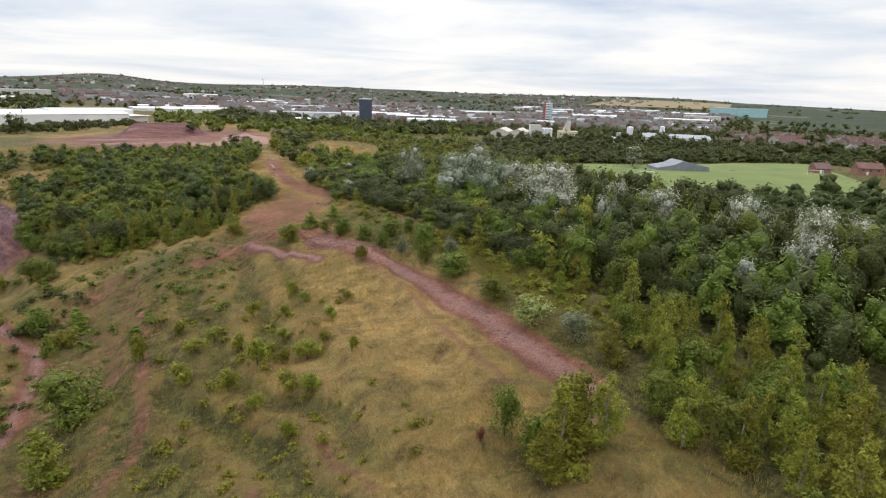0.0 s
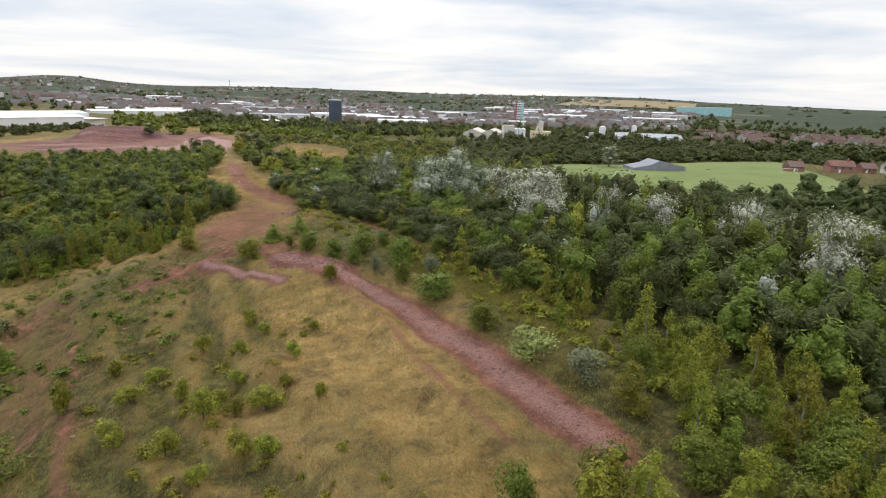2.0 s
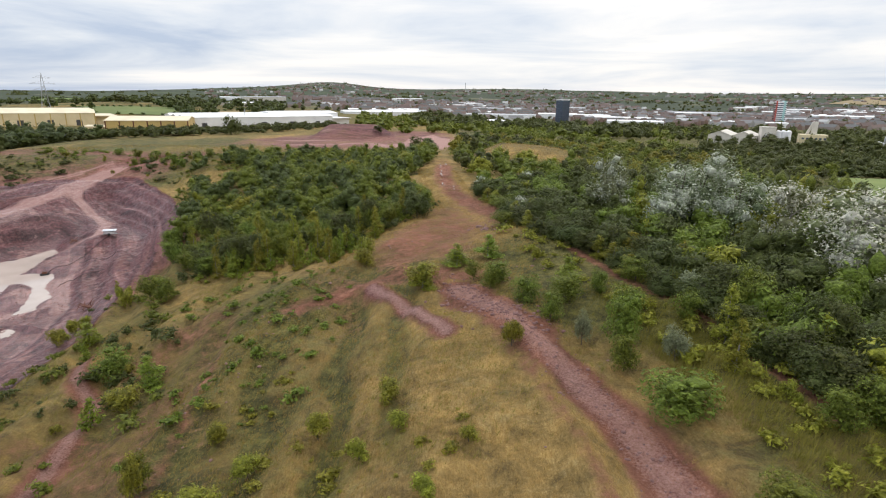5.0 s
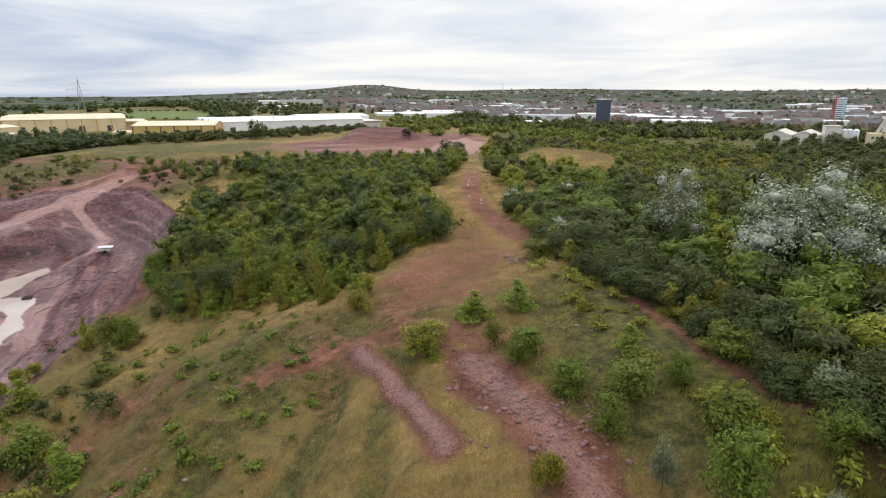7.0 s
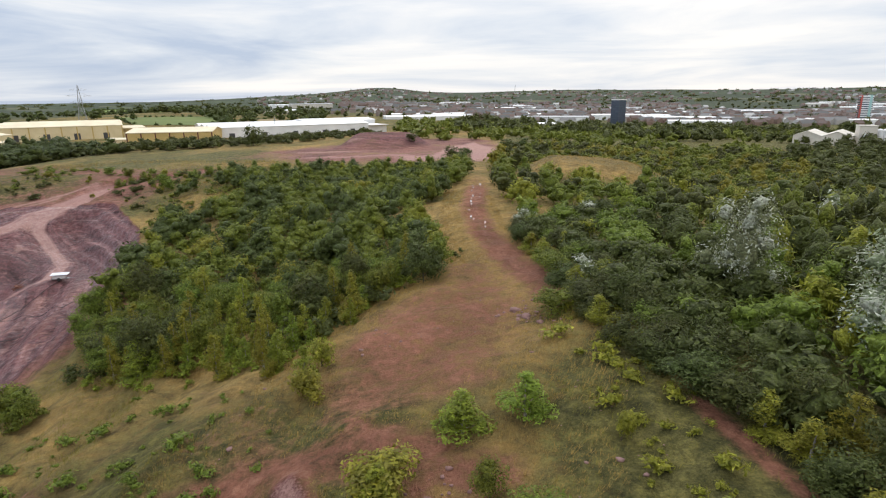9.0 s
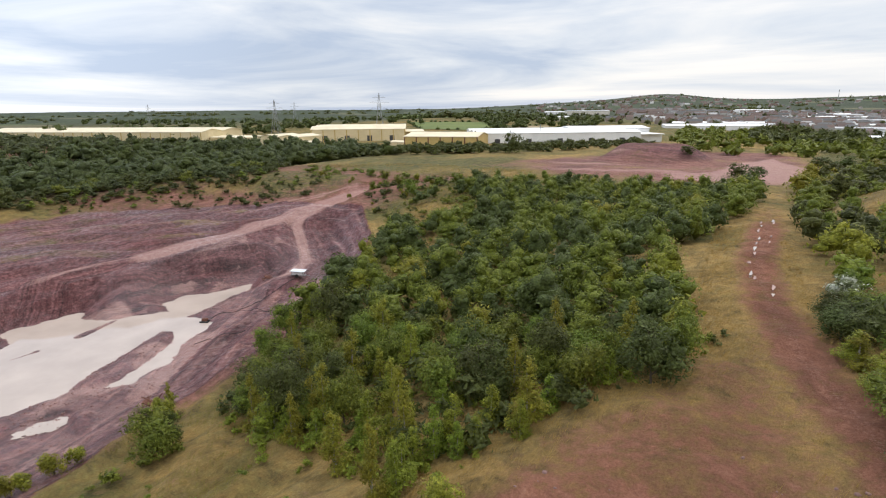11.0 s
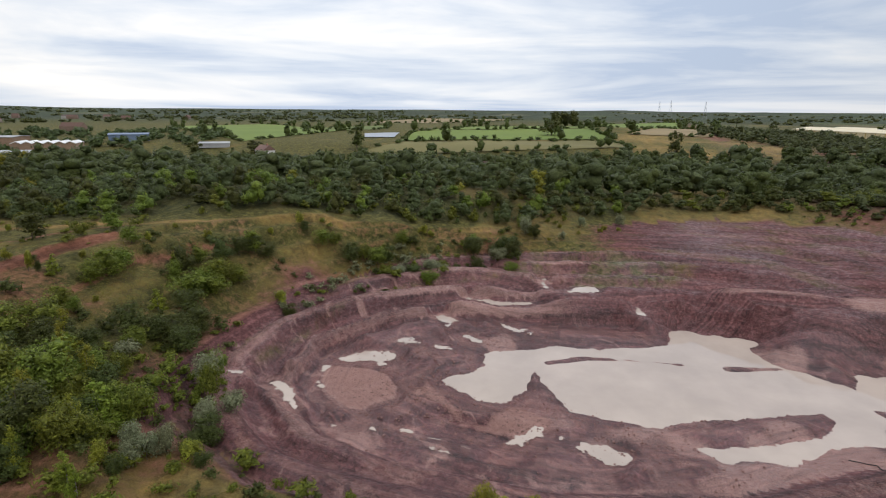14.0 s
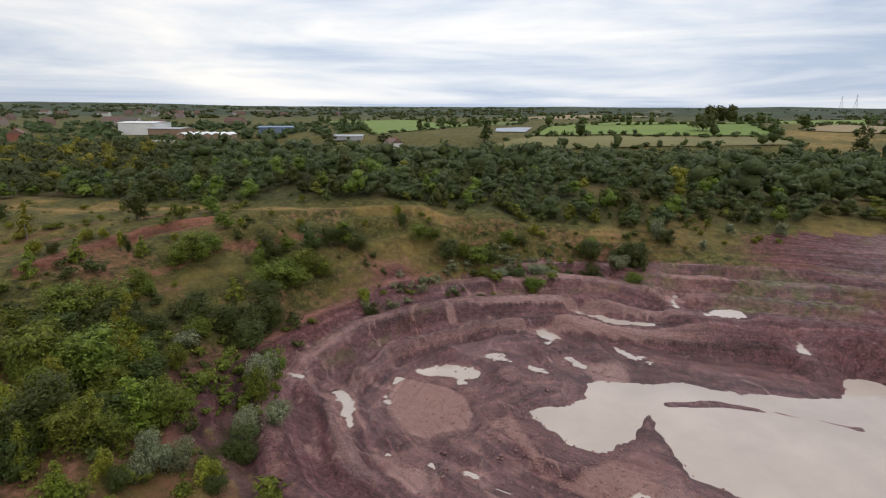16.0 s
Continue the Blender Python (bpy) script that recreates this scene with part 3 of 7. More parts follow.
def height(x, y, filled=True):
    x, y = np.asarray(x, float), np.asarray(y, float)
    z = land(x, y)
    w = smooth(95, 60, x) * smooth(-90, -55, y) * smooth(250, 170, y) * smooth(-75, -48, x)
    z = z + (ridge(x, y) - z) * w
    # the pit
    ins = inside(x, y, PIT_RIM)
    d2, _ = seg_dist(x, y, PIT_RIM)
    lev = rim_level(x, y)
    d1, _ = seg_dist(x, y, PIT_BENCH)
    d0, _ = seg_dist(x, y, PIT_FLOOR)
    in1, in0 = inside(x, y, PIT_BENCH), inside(x, y, PIT_FLOOR)
    t = d1 / (d1 + d2 + 1e-6)
    steps = t + 0.045 * np.sin(2 * np.pi * 4.0 * t + 1.2 * wave(x, y, 40, 5))
    bench = 8.0 + 1.0 * smooth(-92, -104, x) + 1.5 * smooth(-106, -150, x)
    face = bench + (lev - bench) * np.clip(steps, 0, 1)
    u = d0 / (d0 + d1 + 1e-6)
    apron = 3.75 + (bench - 3.75) * np.clip(u + 0.06 * np.sin(2 * np.pi * 2 * u), 0, 1) ** (0.9 - 0.4 * smooth(-82, -92, x) * smooth(66, 52, y))
    # two cut terraces stand over the water in the west
    terr = np.interp(u + 0.012 * wave(x, y, 14, 4), (0, 0.03, 0.07, 0.115, 0.2, 0.6, 1.0), (0, 0.33, 0.40, 0.78, 0.62, 0.70, 1.0))
    apron = apron + (3.75 + (bench - 3.75) * terr - apron) * smooth(-104, -112, x) * smooth(62, 74, y) * smooth(118, 106, y)
    pit = np.where(in0, 3.75, np.where(in1, apron, face))
    tip = smooth(-46, -30, x) * smooth(110, 96, y)
    out = z + (lev - z) * smooth(26 - 20 * tip, 0, d2)
    z = np.where(ins, pit, out)
    # ramp of the haul road and the track down to the trailer
    for line, half, slope in ((RAMP, 4.5, 0.55), (SIDE_TRACK, 2.6, 0.5)):
        d, lv = seg_dist(x, y, line, False)
        z = np.where(ins | (d < 5), np.maximum(z, np.minimum(lv - slope * np.maximum(d - half, 0), lv)), z)
        z = z + (lv - z) * smooth(half + 1.0, half - 1.0, d)
    # wooded bank on the west rim
    z += 4.0 * np.exp(-((x + 132) / 13) ** 2 - ((y + 18) / 26) ** 2)
    # roughness: clay ribs in the pit, ruts
    z += np.where(in1 & ~in0, 0.85 * worked(x, y) * banding(x, y, d0) * smooth(0, 2, d0) * smooth(0, 2, d1), 0)
    inpit = smooth(2, 9, np.where(ins, d2, 0))
    ribs = np.abs(wave(x + 0.5 * y, y - 0.4 * x, 7.0, 6))
    floor_ = np.where(in0, smooth(0, 3, d0), 0)
    mounds = np.abs(rough(x - 0.3 * y, y + 0.2 * x, 9.0, 1, 2))
    calm = np.where(in1 & ~in0, 0.14, np.where(ins & ~in1, 0.10 + 0.4 * smooth(-62, -52, x), 0.35))
    z += inpit * calm * (0.8 * (ribs - 0.4) + 0.7 * rough(x, y, 4.4, 2)) + (1 - inpit) * 0.25 * rough(x, y, 4.2, 1)
    z += np.where(in1, smooth(0, 2, d1), 0) * 0.12 * rough(x + 0.2 * y, y - 0.3 * x, 2.4, 4, 2)
    z += floor_ * 3.0 * np.maximum(0.42 - mounds, 0)
    # clods and wheel ruts on the clay, gullies on the faces
    z += np.where(in1, smooth(0, 2, d1), 0) * (0.14 * (0.5 - np.abs(rough(x, y, 2.3, 6, 2))) + 0.08 * np.abs(wave(x + 0.3 * y, y - 0.2 * x, 1.3, 2)))
    z += np.where(ins & ~in1, smooth(0, 5, d1) * smooth(0, 6, d2), 0) * (0.40 * rough(x, y, 9.0, 5, 2) + 0.30 * np.sin(0.8 * d1 + 1.5 * wave(x, y, 25, 1)))
    # gullies and worn steps on the flank of the tip
    flank = smooth(5, -3, x) * smooth(-24, -17, x) * smooth(72, 55, y) * smooth(-60, -40, y)
    z += flank * 0.42 * np.sin(0.95 * x + 0.30 * y + 4.2 * wave(x, y, 19, 2) + 1.8 * wave(x, y, 7, 4)) + 0.5 * flank * rough(x, y, 5.5, 6)
    # the eastern edge of the crest drops to the red stripe in little gullies
    z += 0.7 * np.exp(-((x - 12.6 + 0.07 * y + 1.2 * wave(x, y, 7, 3)) / 1.5) ** 2) * smooth(50, 36, y) * smooth(-30, -10, y)
    z += 1.1 * np.exp(-((x + 21) / 1.6) ** 2 - ((y - 37) / 2.6) ** 2)
    z += 0.22 * strip_rise(x, y, poly("-6.5,57 -3,52 0,46 2.5,41"), 1.5)
    z -= 2.2 * smooth(-21.5, -26.5, x + 1.5 * wave(x, y, 9, 6)) * smooth(-50, -36, x) * smooth(-6, 8, y) * smooth(66, 50, y)
    z -= 1.7 * np.exp(-((x + 9.5) / 4.5) ** 2 - ((y - 53) / 5.5) ** 2)
    d, _ = seg_dist(x, y, poly("-80,33.5 -87,37 -96,39 -104,44 -109,50"), False)
    z += 1.5 * np.exp(-(d / 1.7) ** 2)
    z += 5.6 * np.exp(-((x - 35) / 19) ** 4 - ((y - 178) / 19) ** 4)
    # heaps in the far workings
    z += 7.0 * np.exp(-((x + 45) / 20) ** 6 - ((y - 312) / 13) ** 4) + 2.2 * np.exp(-((x + 33) / 11) ** 2 - ((y - 262) / 5) ** 2)
    # pond
    dp, _ = seg_dist(x, y, POND)
    ip = inside(x, y, POND)
    jag = 0.75 * rough(x, y, 3.6, 3, 3)
    sd = np.where(ip, -dp, dp) + jag
    near = smooth(9, 0, np.maximum(sd, 0)) * (in0 | (d0 < 4) | ip)
    bank = WATER + 0.05 + np.minimum(np.maximum(sd, 0) * 0.16, 0.9) + 0.12 * rough(x, y, 2.2, 5) + 0.75 * np.maximum(rough(x, y, 5.0, 2) - 0.05, 0) * smooth(0.3, 2.5, sd)
    z = z + (bank - z) * near
    z = np.where(sd < 0, WATER - np.minimum(0.06 - 0.14 * sd, 0.7), z)
    # the thin bar across the pond
    for line in (poly("-99,70 -102.5,76 -104,84 -104.5,91"), poly("-108,108 -106,102 -105,98")):
        d, _ = seg_dist(x, y, line, False)
        z = np.maximum(z, np.where(d < 2.2, WATER + 0.34 - 0.55 * (d + 0.6 * jag), -9))
    if not filled:
        return z
    flat = z.ravel().copy()
    fx, fy = np.broadcast_to(x, z.shape).ravel(), np.broadcast_to(y, z.shape).ravel()
    for pts, lv, ragged in POOLS:
        lo, hi = pts.min(0) - 6, pts.max(0) + 6
        k = np.nonzero((fx > lo[0]) & (fx < hi[0]) & (fy > lo[1]) & (fy < hi[1]))[0]
        if len(k) == 0:
            continue
        qx, qy = fx[k], fy[k]
        e = shore(qx, qy, pts, ragged)
        flat[k] += (lv - (0.05 if ragged else 0.0) + 0.10 * np.clip(e - 1.2, 0, 3) - flat[k]) * smooth(2.6, 0.9, e)
    return flat.reshape(z.shape)


POOLS = [(q, lv, 0.0) for q, lv in MUDFLATS] + [(q, lv, 0.42) for q, lv in PUDDLES]


def axis(lo, hi, step, reach, far_step, far, end):
    """Even steps in the middle, widening outwards."""
    mid = np.arange(lo, hi + step / 2, step)

    def side(start):
        out, v, s = [], start, step
        while v < end:
            s = min(s * 1.13, far_step) if v < reach else s * 1.16
            v += s
            out.append(v)
        return np.array(out)
    up, down = side(hi), side(-lo)
    return np.concatenate([-down[::-1], mid, up])


GX = axis(-150.0, 34.0, 0.6, 700, 11.0, 0, 4600)
GY = axis(-48.0, 176.0, 0.6, 700, 11.0, 0, 4600)
XX, YY = np.meshgrid(GX, GY)
ZZ = height(XX, YY)


def ground_z(x, y):
    """The height of the ground sheet at a place."""
    i = min(max(int(np.searchsorted(GX, x)) - 1, 0), len(GX) - 2)
    j = min(max(int(np.searchsorted(GY, y)) - 1, 0), len(GY) - 2)
    u, v = (x - GX[i]) / (GX[i + 1] - GX[i]), (y - GY[j]) / (GY[j + 1] - GY[j])
    return float((ZZ[j, i] * (1 - u) + ZZ[j, i + 1] * u) * (1 - v) + (ZZ[j + 1, i] * (1 - u) + ZZ[j + 1, i + 1] * u) * v)


def mesh_object(name, verts, faces, mat, smooth_faces=False):
    me = bpy.data.meshes.new(name)
    me.from_pydata([tuple(v) for v in verts], [], faces)
    if mat:
        me.materials.append(mat)
    if smooth_faces:
        me.polygons.foreach_set("use_smooth", [True] * len(me.polygons))
    me.update()
    return new(name, me)


def strip_mask(pts, half, soft=1.5):
    d, _ = seg_dist(XX, YY, pts, False)
    return smooth(half + soft, half - soft, d)


def area_mask(pts, soft=4.0):
    d, _ = seg_dist(XX, YY, pts)
    return smooth(soft, -soft, np.where(inside(XX, YY, pts), -d, d))


RED_STRIPE = poly("18.5,-9 17.4,2 17.2,8 16.4,13 15.2,21 12.6,29 10.8,36 7.5,45 4,53")
CLOD_FIELD = poly("2,57 5,53 7,47 10,43.5 13.5,39 13.5,34 10,34 7.5,39 5,43 2,49")
RIM_TRACK = poly("-77,-49 -85,-35 -98,-20 -106,-5 -122,13 -134,29 -147,50")
NORTH_TRACK = poly("14,86 12.6,93 10,101 8,110 5.5,122 4,134 4,150 4,190 6,240 0,262")
FAR_WORKS = poly("-106,258 -61,243 -26,230 -6,236 8,252 16,290 14,350 0,386 -40,372 -66,340 -90,286")


BARE = np.zeros(XX.shape)


def build_ground():
    ny, nx = XX.shape
    verts = np.stack([XX, YY, ZZ], -1).reshape(-1, 3)
    i = np.arange(ny * nx).reshape(ny, nx)
    quads = np.stack([i[:-1, :-1], i[:-1, 1:], i[1:, 1:], i[1:, :-1]], -1).reshape(-1, 4)
    me = bpy.data.meshes.new("ground")
    me.vertices.add(len(verts))
    me.vertices.foreach_set("co", verts.astype(np.float32).ravel())
    me.loops.add(quads.size)
    me.loops.foreach_set("vertex_index", quads.astype(np.int32).ravel())
    me.polygons.add(len(quads))
    me.polygons.foreach_set("loop_start", np.arange(0, quads.size, 4, dtype=np.int32))
    me.update(calc_edges=True)
    me.polygons.foreach_set("use_smooth", np.ones(len(quads), bool))
    me.materials.append(M_GROUND)

    ins = inside(XX, YY, PIT_RIM)
    d2, _ = seg_dist(XX, YY, PIT_RIM)
    d0, _ = seg_dist(XX, YY, PIT_FLOOR)
    d1, _ = seg_dist(XX, YY, PIT_BENCH)
    in0, in1 = inside(XX, YY, PIT_FLOOR), inside(XX, YY, PIT_BENCH)
    r = np.hypot(XX, YY)
    east_side = smooth(-62, -50, XX) * smooth(150, 120, YY)
    south_side = smooth(26, 14, YY)
    # clay workings; the south and west slopes are grown over with rough grass
    grown = np.maximum(east_side, np.maximum(south_side, smooth(96, 66, YY) * smooth(-104, -116, XX)))
    patch = wave(XX, YY, 19, 2) + 0.5 * wave(XX, YY, 7, 4)
    old_face = smooth(-116, -128, XX) * smooth(84, 96, YY)
    slope_soil = 0.90 - 0.16 * old_face
    slope_soil = slope_soil + (0.27 - 0.12 * smooth(-92, -78, XX) + 0.30 * smooth(-0.1, 0.5, patch) - slope_soil) * grown
    soil = np.where(in1, 0.95, np.where(ins, slope_soil, 0.30 * smooth(16, 2, d2) * smooth(0.0, 0.6, patch)))
    soil = soil + np.where(in1, 1, 0) * (0.45 - 0.95) * smooth(4.5, 0.5, d1) * smooth(60, 45, YY) * smooth(-0.4, 0.4, patch)
    olive = np.maximum(area_mask(poly("-141,58 -153,68 -150,84 -144,98 -136,97 -129,86 -126,76 -129,66 -129,58"), 3), strip_mask(poly("-79,28 -89,28.5 -100,31 -115,35.5 -123,44 -128,56"), 0.9, 1.4))
    soil = soil + (0.42 - soil) * olive * smooth(-0.6, 0.2, patch + 0.2)
    # worn brown ground on the north rim
    worn = smooth(-76, -100, XX) * smooth(118, 150, YY) * smooth(340, 260, YY) * np.where(ins, 0, 1)
    soil = np.maximum(soil, worn * smooth(250, 215, YY) * (0.34 + 0.30 * smooth(-0.2, 0.6, wave(XX + 0.4 * YY, 2.2 * YY, 34, 3) + 0.4 * wave(XX, YY, 11, 6))))
    for t in ("-60,-22 -76,-24 -92,-18 -104,-10", "-40,-14 -58,-18 -74,-18", "-70,0 -86,-2 -100,2 -112,14"):
        soil = np.maximum(soil, 0.66 * strip_mask(poly(t), 0.9, 1.3))
    soil = np.maximum(soil, 0.85 * strip_mask(poly("-62,-8 -70,-10.5 -82,-11 -92,-10"), 1.8, 1.2))
    # grown-over ledges of the old face in the north-west
    share = d1 / (d1 + d2 + 1e-6)
    ledge = smooth(-0.1, 0.5, np.sin(2 * np.pi * 4.0 * share + 1.2 * wave(XX, YY, 40, 5) + 0.8 * wave(XX, YY, 12, 3)))
    ledge = ledge * np.where(ins & ~in1, 1, 0) * smooth(-112, -124, XX) * (1 - strip_mask(RAMP, 8.0, 3)) * smooth(-0.8, 0.0, patch)
    soil = soil + (0.46 - soil) * 0.6 * ledge
    steps = np.sin(0.95 * XX + 0.30 * YY + 4.2 * wave(XX, YY, 19, 2) + 1.8 * wave(XX, YY, 7, 4))
    flank = smooth(3, -4, XX) * smooth(-26, -19, XX) * smooth(74, 60, YY) * smooth(-60, -40, YY)
    soil = np.maximum(soil, flank * (0.78 * smooth(0.25, 0.9, steps + 0.4 * wave(XX, YY, 8, 5)) * smooth(-0.3, 0.3, wave(XX, YY, 20, 6))))
    soil = np.maximum(soil, 0.90 * strip_mask(RED_STRIPE, 2.2, 1.1))
    soil = np.maximum(soil, 0.66 * strip_mask(poly("6,57 0,60 -8,60 -16,57"), 3.0, 2.5))
    soil = np.maximum(soil, 0.85 * area_mask(CLOD_FIELD, 1.6))
    soil = np.maximum(soil, 0.72 * strip_mask(NORTH_TRACK, 3.0, 2.5) * smooth(205, 150, YY))
    soil = np.maximum(soil, 0.62 * area_mask(poly("-1,96 -12,78 -6,62 8,66 12,80 11,92 5,112"), 7))
    soil = np.maximum(soil, 0.38 * area_mask(poly("-23,78 -7,68 -2,58 -7,46 -12,48 -18,60"), 5))
    soil = np.maximum(soil, 0.58 * strip_mask(poly("1,58 4,50 7,40 9.5,30 11.5,18 12,6 12.5,-6"), 0.7, 0.8))
    soil = np.maximum(soil, 0.85 * area_mask(FAR_WORKS, 9) * (0.62 + 0.38 * smooth(-0.3, 0.3, wave(XX, 2.2 * YY, 26, 5))))
    soil = np.maximum(soil, 0.36 * strip_mask(poly("-30,10 -26,40 -24,60"), 3, 5))
    # the worn brow of the west flank and the track on the shelf below it
    soil = np.maximum(soil, 0.62 * strip_mask(poly("-24,50 -22,38 -20.5,28 -19.5,18 -18,8 -20,-6"), 0.9, 1.3))
    shelf = poly("-46,58 -43,52 -38,47 -35,38 -34,30 -33,18 -34,6")
    soil = np.maximum(soil, 0.8 * strip_mask(shelf, 1.8, 1.6))
    soil = np.maximum(soil, 0.9 * strip_mask(RAMP, 6.0, 3))
    soil = np.maximum(soil, 0.75 * strip_mask(poly("20.5,62 22,56 23,50 24,45 26,39 27.5,30 28,20"), 0.9, 0.9))
    soil = np.maximum(soil, 0.36 * strip_mask(RIM_TRACK, 1.2, 1.2))
    purple = np.where(in1, 0.30 + 0.35 * smooth(-0.3, 0.6, wave(XX, YY, 14, 1)), 0)
    purple = np.maximum(purple, np.where(ins & ~in1, (0.62 + 0.22 * smooth(-112, -126, XX)) * (1 - grown), 0))
    purple = np.maximum(purple, 0.7 * strip_mask(poly("-6.5,57 -3,52 0,46 2.8,40"), 1.4, 1.4))
    purple = np.maximum(purple, 1.0 * np.exp(-((XX + 45) / 24) ** 6 - ((YY - 312) / 17) ** 4))
    purple = np.maximum(purple, np.where(ins, 0.8 * smooth(-60, -75, XX) * smooth(125, 140, YY), 0))
    bands = np.where(in1, banding(XX, YY, d0), np.sin(1.0 * d1 + 1.2 * wave(XX, YY, 24, 7)))
    purple = np.maximum(purple, np.where(ins & ~in0, 1.0 * smooth(0.0, -0.55, bands) * smooth(-55, -66, XX) * np.where(in1, 1.0, 0.75 * (1 - grown)), 0))
    purple = purple * (1 - 0.6 * ledge) * (1 - 0.6 * olive)
    pale = np.maximum(0.66 * strip_mask(RAMP[:5], 5.0, 2.2), 0.7 * strip_mask(SIDE_TRACK, 1.7, 1.0))
    for t in ("-115,195 -119,186 -125,176 -128,164 -128,152 -120,134 -118,120", "-120,182 -124,170 -121,158 -122,146 -119,130", "-114,152 -112,138 -114,131 -118,122 -117,110", "-124,150 -128,138 -131,124"):
        pale = np.maximum(pale, 0.60 * strip_mask(poly(t), 1.2, 1.3))
    pale = np.maximum(pale, 0.55 * strip_mask(shelf, 1.1, 1.0))
    for q, _ in MUDFLATS:
        pale = np.maximum(pale, 0.92 * area_mask(q, 0.8))
    pale = np.maximum(pale, 0.74 * area_mask(SILT_FLAT, 1.2))
    pale = np.maximum(pale, 0.60 * strip_mask(poly("-6.5,57 -3,52 0,46 2.8,40"), 1.1, 1.0))
    purple = np.maximum(purple, 0.62 * area_mask(FAR_WORKS, 10) * smooth(-0.1, 0.5, wave(XX, 2.5 * YY, 30, 1)))
    for t in ("-96,262 -60,258 -20,257 14,262", "-84,282 -40,276 0,274 24,286", "-60,300 -30,296 4,300"):
        pale = np.maximum(pale, 0.62 * strip_mask(poly(t), 3.0, 2.5))
    pale = np.maximum(pale, 0.95 * area_mask(poly("-29,248 -12,237 6,248 14,290 0,340 -14,300 -14,272"), 5))
    pale = np.maximum(pale, 0.60 * np.where(in0, 1, 0) * smooth(0.15, 0.6, wave(XX, YY, 11, 4) + 0.4 * wave(XX, YY, 4, 6)))
    pale = np.maximum(pale, np.where(ins & ~in0, (0.50 + 0.12 * wave(XX, YY, 13, 6)) * worked(XX, YY) * smooth(0.4, 0.85, bands) * np.where(in1, 1.0, 0.2 * (1 - grown)) * smooth(-55, -66, XX), 0))
    pale = np.maximum(pale, 0.56 * strip_mask(RED_STRIPE, 1.7))
    pale = np.maximum(pale, 0.35 * strip_mask(NORTH_TRACK, 1.2, 1.0))
    soil = np.maximum(soil, 0.85 * strip_mask(poly("-6.5,57 -3,52 0,46 2.8,40"), 1.5, 1.4))
    green = 0.38 + 0.28 * wave(XX, YY, 22, 3) + 0.12 * wave(XX, YY, 7, 5)
    green += 0.22 * smooth(-45, -60, XX) * smooth(40, 10, YY) + 0.45 * smooth(17, 24, XX) + 0.10 * smooth(-2, -16, XX) * smooth(70, 30, YY)
    green += 0.30 * smooth(300, 700, r) + 0.02 * np.where(ins & ~in1, 1, 0)
    green += 0.06 * np.where(ins & ~in1, 1, 0) * grown + (0.0 + 0.45 * wave(XX + 0.3 * YY, 2.0 * YY, 16, 6)) * smooth(-52, -75, XX) * smooth(60, 30, YY) + 0.25 * smooth(-120, -140, XX) * smooth(110, 70, YY)
    green += 0.3 * olive + 0.30 * ledge + 0.22 * worn + 0.08 * smooth(-30, -60, XX) * smooth(160, 185, YY) * smooth(420, 330, YY) * (1 + wave(XX, YY, 25, 2))
    green += 0.22 * smooth(0.2, 0.8, wave(XX, YY, 14, 1)) * smooth(6, -6, XX) - 0.5 * strip_mask(RIM_TRACK, 1.6, 1.5)
    green -= 0.20 * smooth(14, 4, np.abs(XX - 6)) * smooth(50, 10, YY)
    green += 0.16 * wave(XX, YY, 4.5, 1) * smooth(40, 20, np.abs(XX)) + 0.75 * area_mask(poly("10,62 13,52 12,44 17,36 24,34 24,46 21,60 15,72"), 4)
    green += 0.45 * flank * smooth(0.1, -0.7, steps)
    green += 0.10 * area_mask(poly("-1,96 -12,78 -6,62 8,66 12,80 11,92 5,112"), 7) * smooth(-0.4, 0.4, wave(XX, YY, 6, 2))
    green -= 0.7 * smooth(1.4, 0.6, np.hypot((XX - 35) / 19, (YY - 178) / 20))
    far = smooth(700, 1500, r)
    for q in (WEST_WOOD_FAR, WEST_WOOD, NORTH_WOOD, SOUTH_WOOD, NORTH_WEST_SCRUB):
        far = np.maximum(far, 0.45 * area_mask(q, 5))
    # darker purple clay where the pit is steep, paler pink on the flats between
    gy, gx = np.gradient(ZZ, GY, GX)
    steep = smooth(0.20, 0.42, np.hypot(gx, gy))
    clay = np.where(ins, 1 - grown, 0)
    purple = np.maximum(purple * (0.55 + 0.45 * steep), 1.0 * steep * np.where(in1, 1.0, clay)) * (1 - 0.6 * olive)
    pale = np.maximum(pale, np.where(in1, (0.40 - 0.10 * smooth(-108, -118, XX) * smooth(60, 76, YY)) * (1 - steep) * smooth(-0.35, 0.35, wave(XX, YY, 8, 1) + 0.6 * wave(XX, YY, 3, 3)), 0))
    # pale streaks of drying pink silt on the pit floor, also painted as glints
    vein = np.abs(rough(XX + 0.2 * YY, YY - 0.5 * XX, 8.0, 3, 2))
    pale = np.maximum(pale, np.where(in1, 0.56 * smooth(0.14, 0.03, vein) * smooth(-0.6, 0.3, wave(XX, YY, 18, 2)), 0))
    vein = np.abs(rough(XX - 0.6 * YY, YY + 0.3 * XX, 11.0, 5, 3))
    purple = np.maximum(purple, np.where(in1, 0.95 * smooth(0.22, 0.05, vein), 0))
    vein = np.abs(rough(XX + 0.4 * YY, YY - 0.2 * XX, 5.0, 1, 3))
    purple = np.maximum(purple, np.where(in1, 0.9 * smooth(0.17, 0.04, vein), 0))
    vein = np.abs(rough(XX - 0.2 * YY, YY + 0.6 * XX, 6.0, 6, 3))
    pale = np.maximum(pale, np.where(in1, 0.54 * smooth(0.10, 0.02, vein), 0))
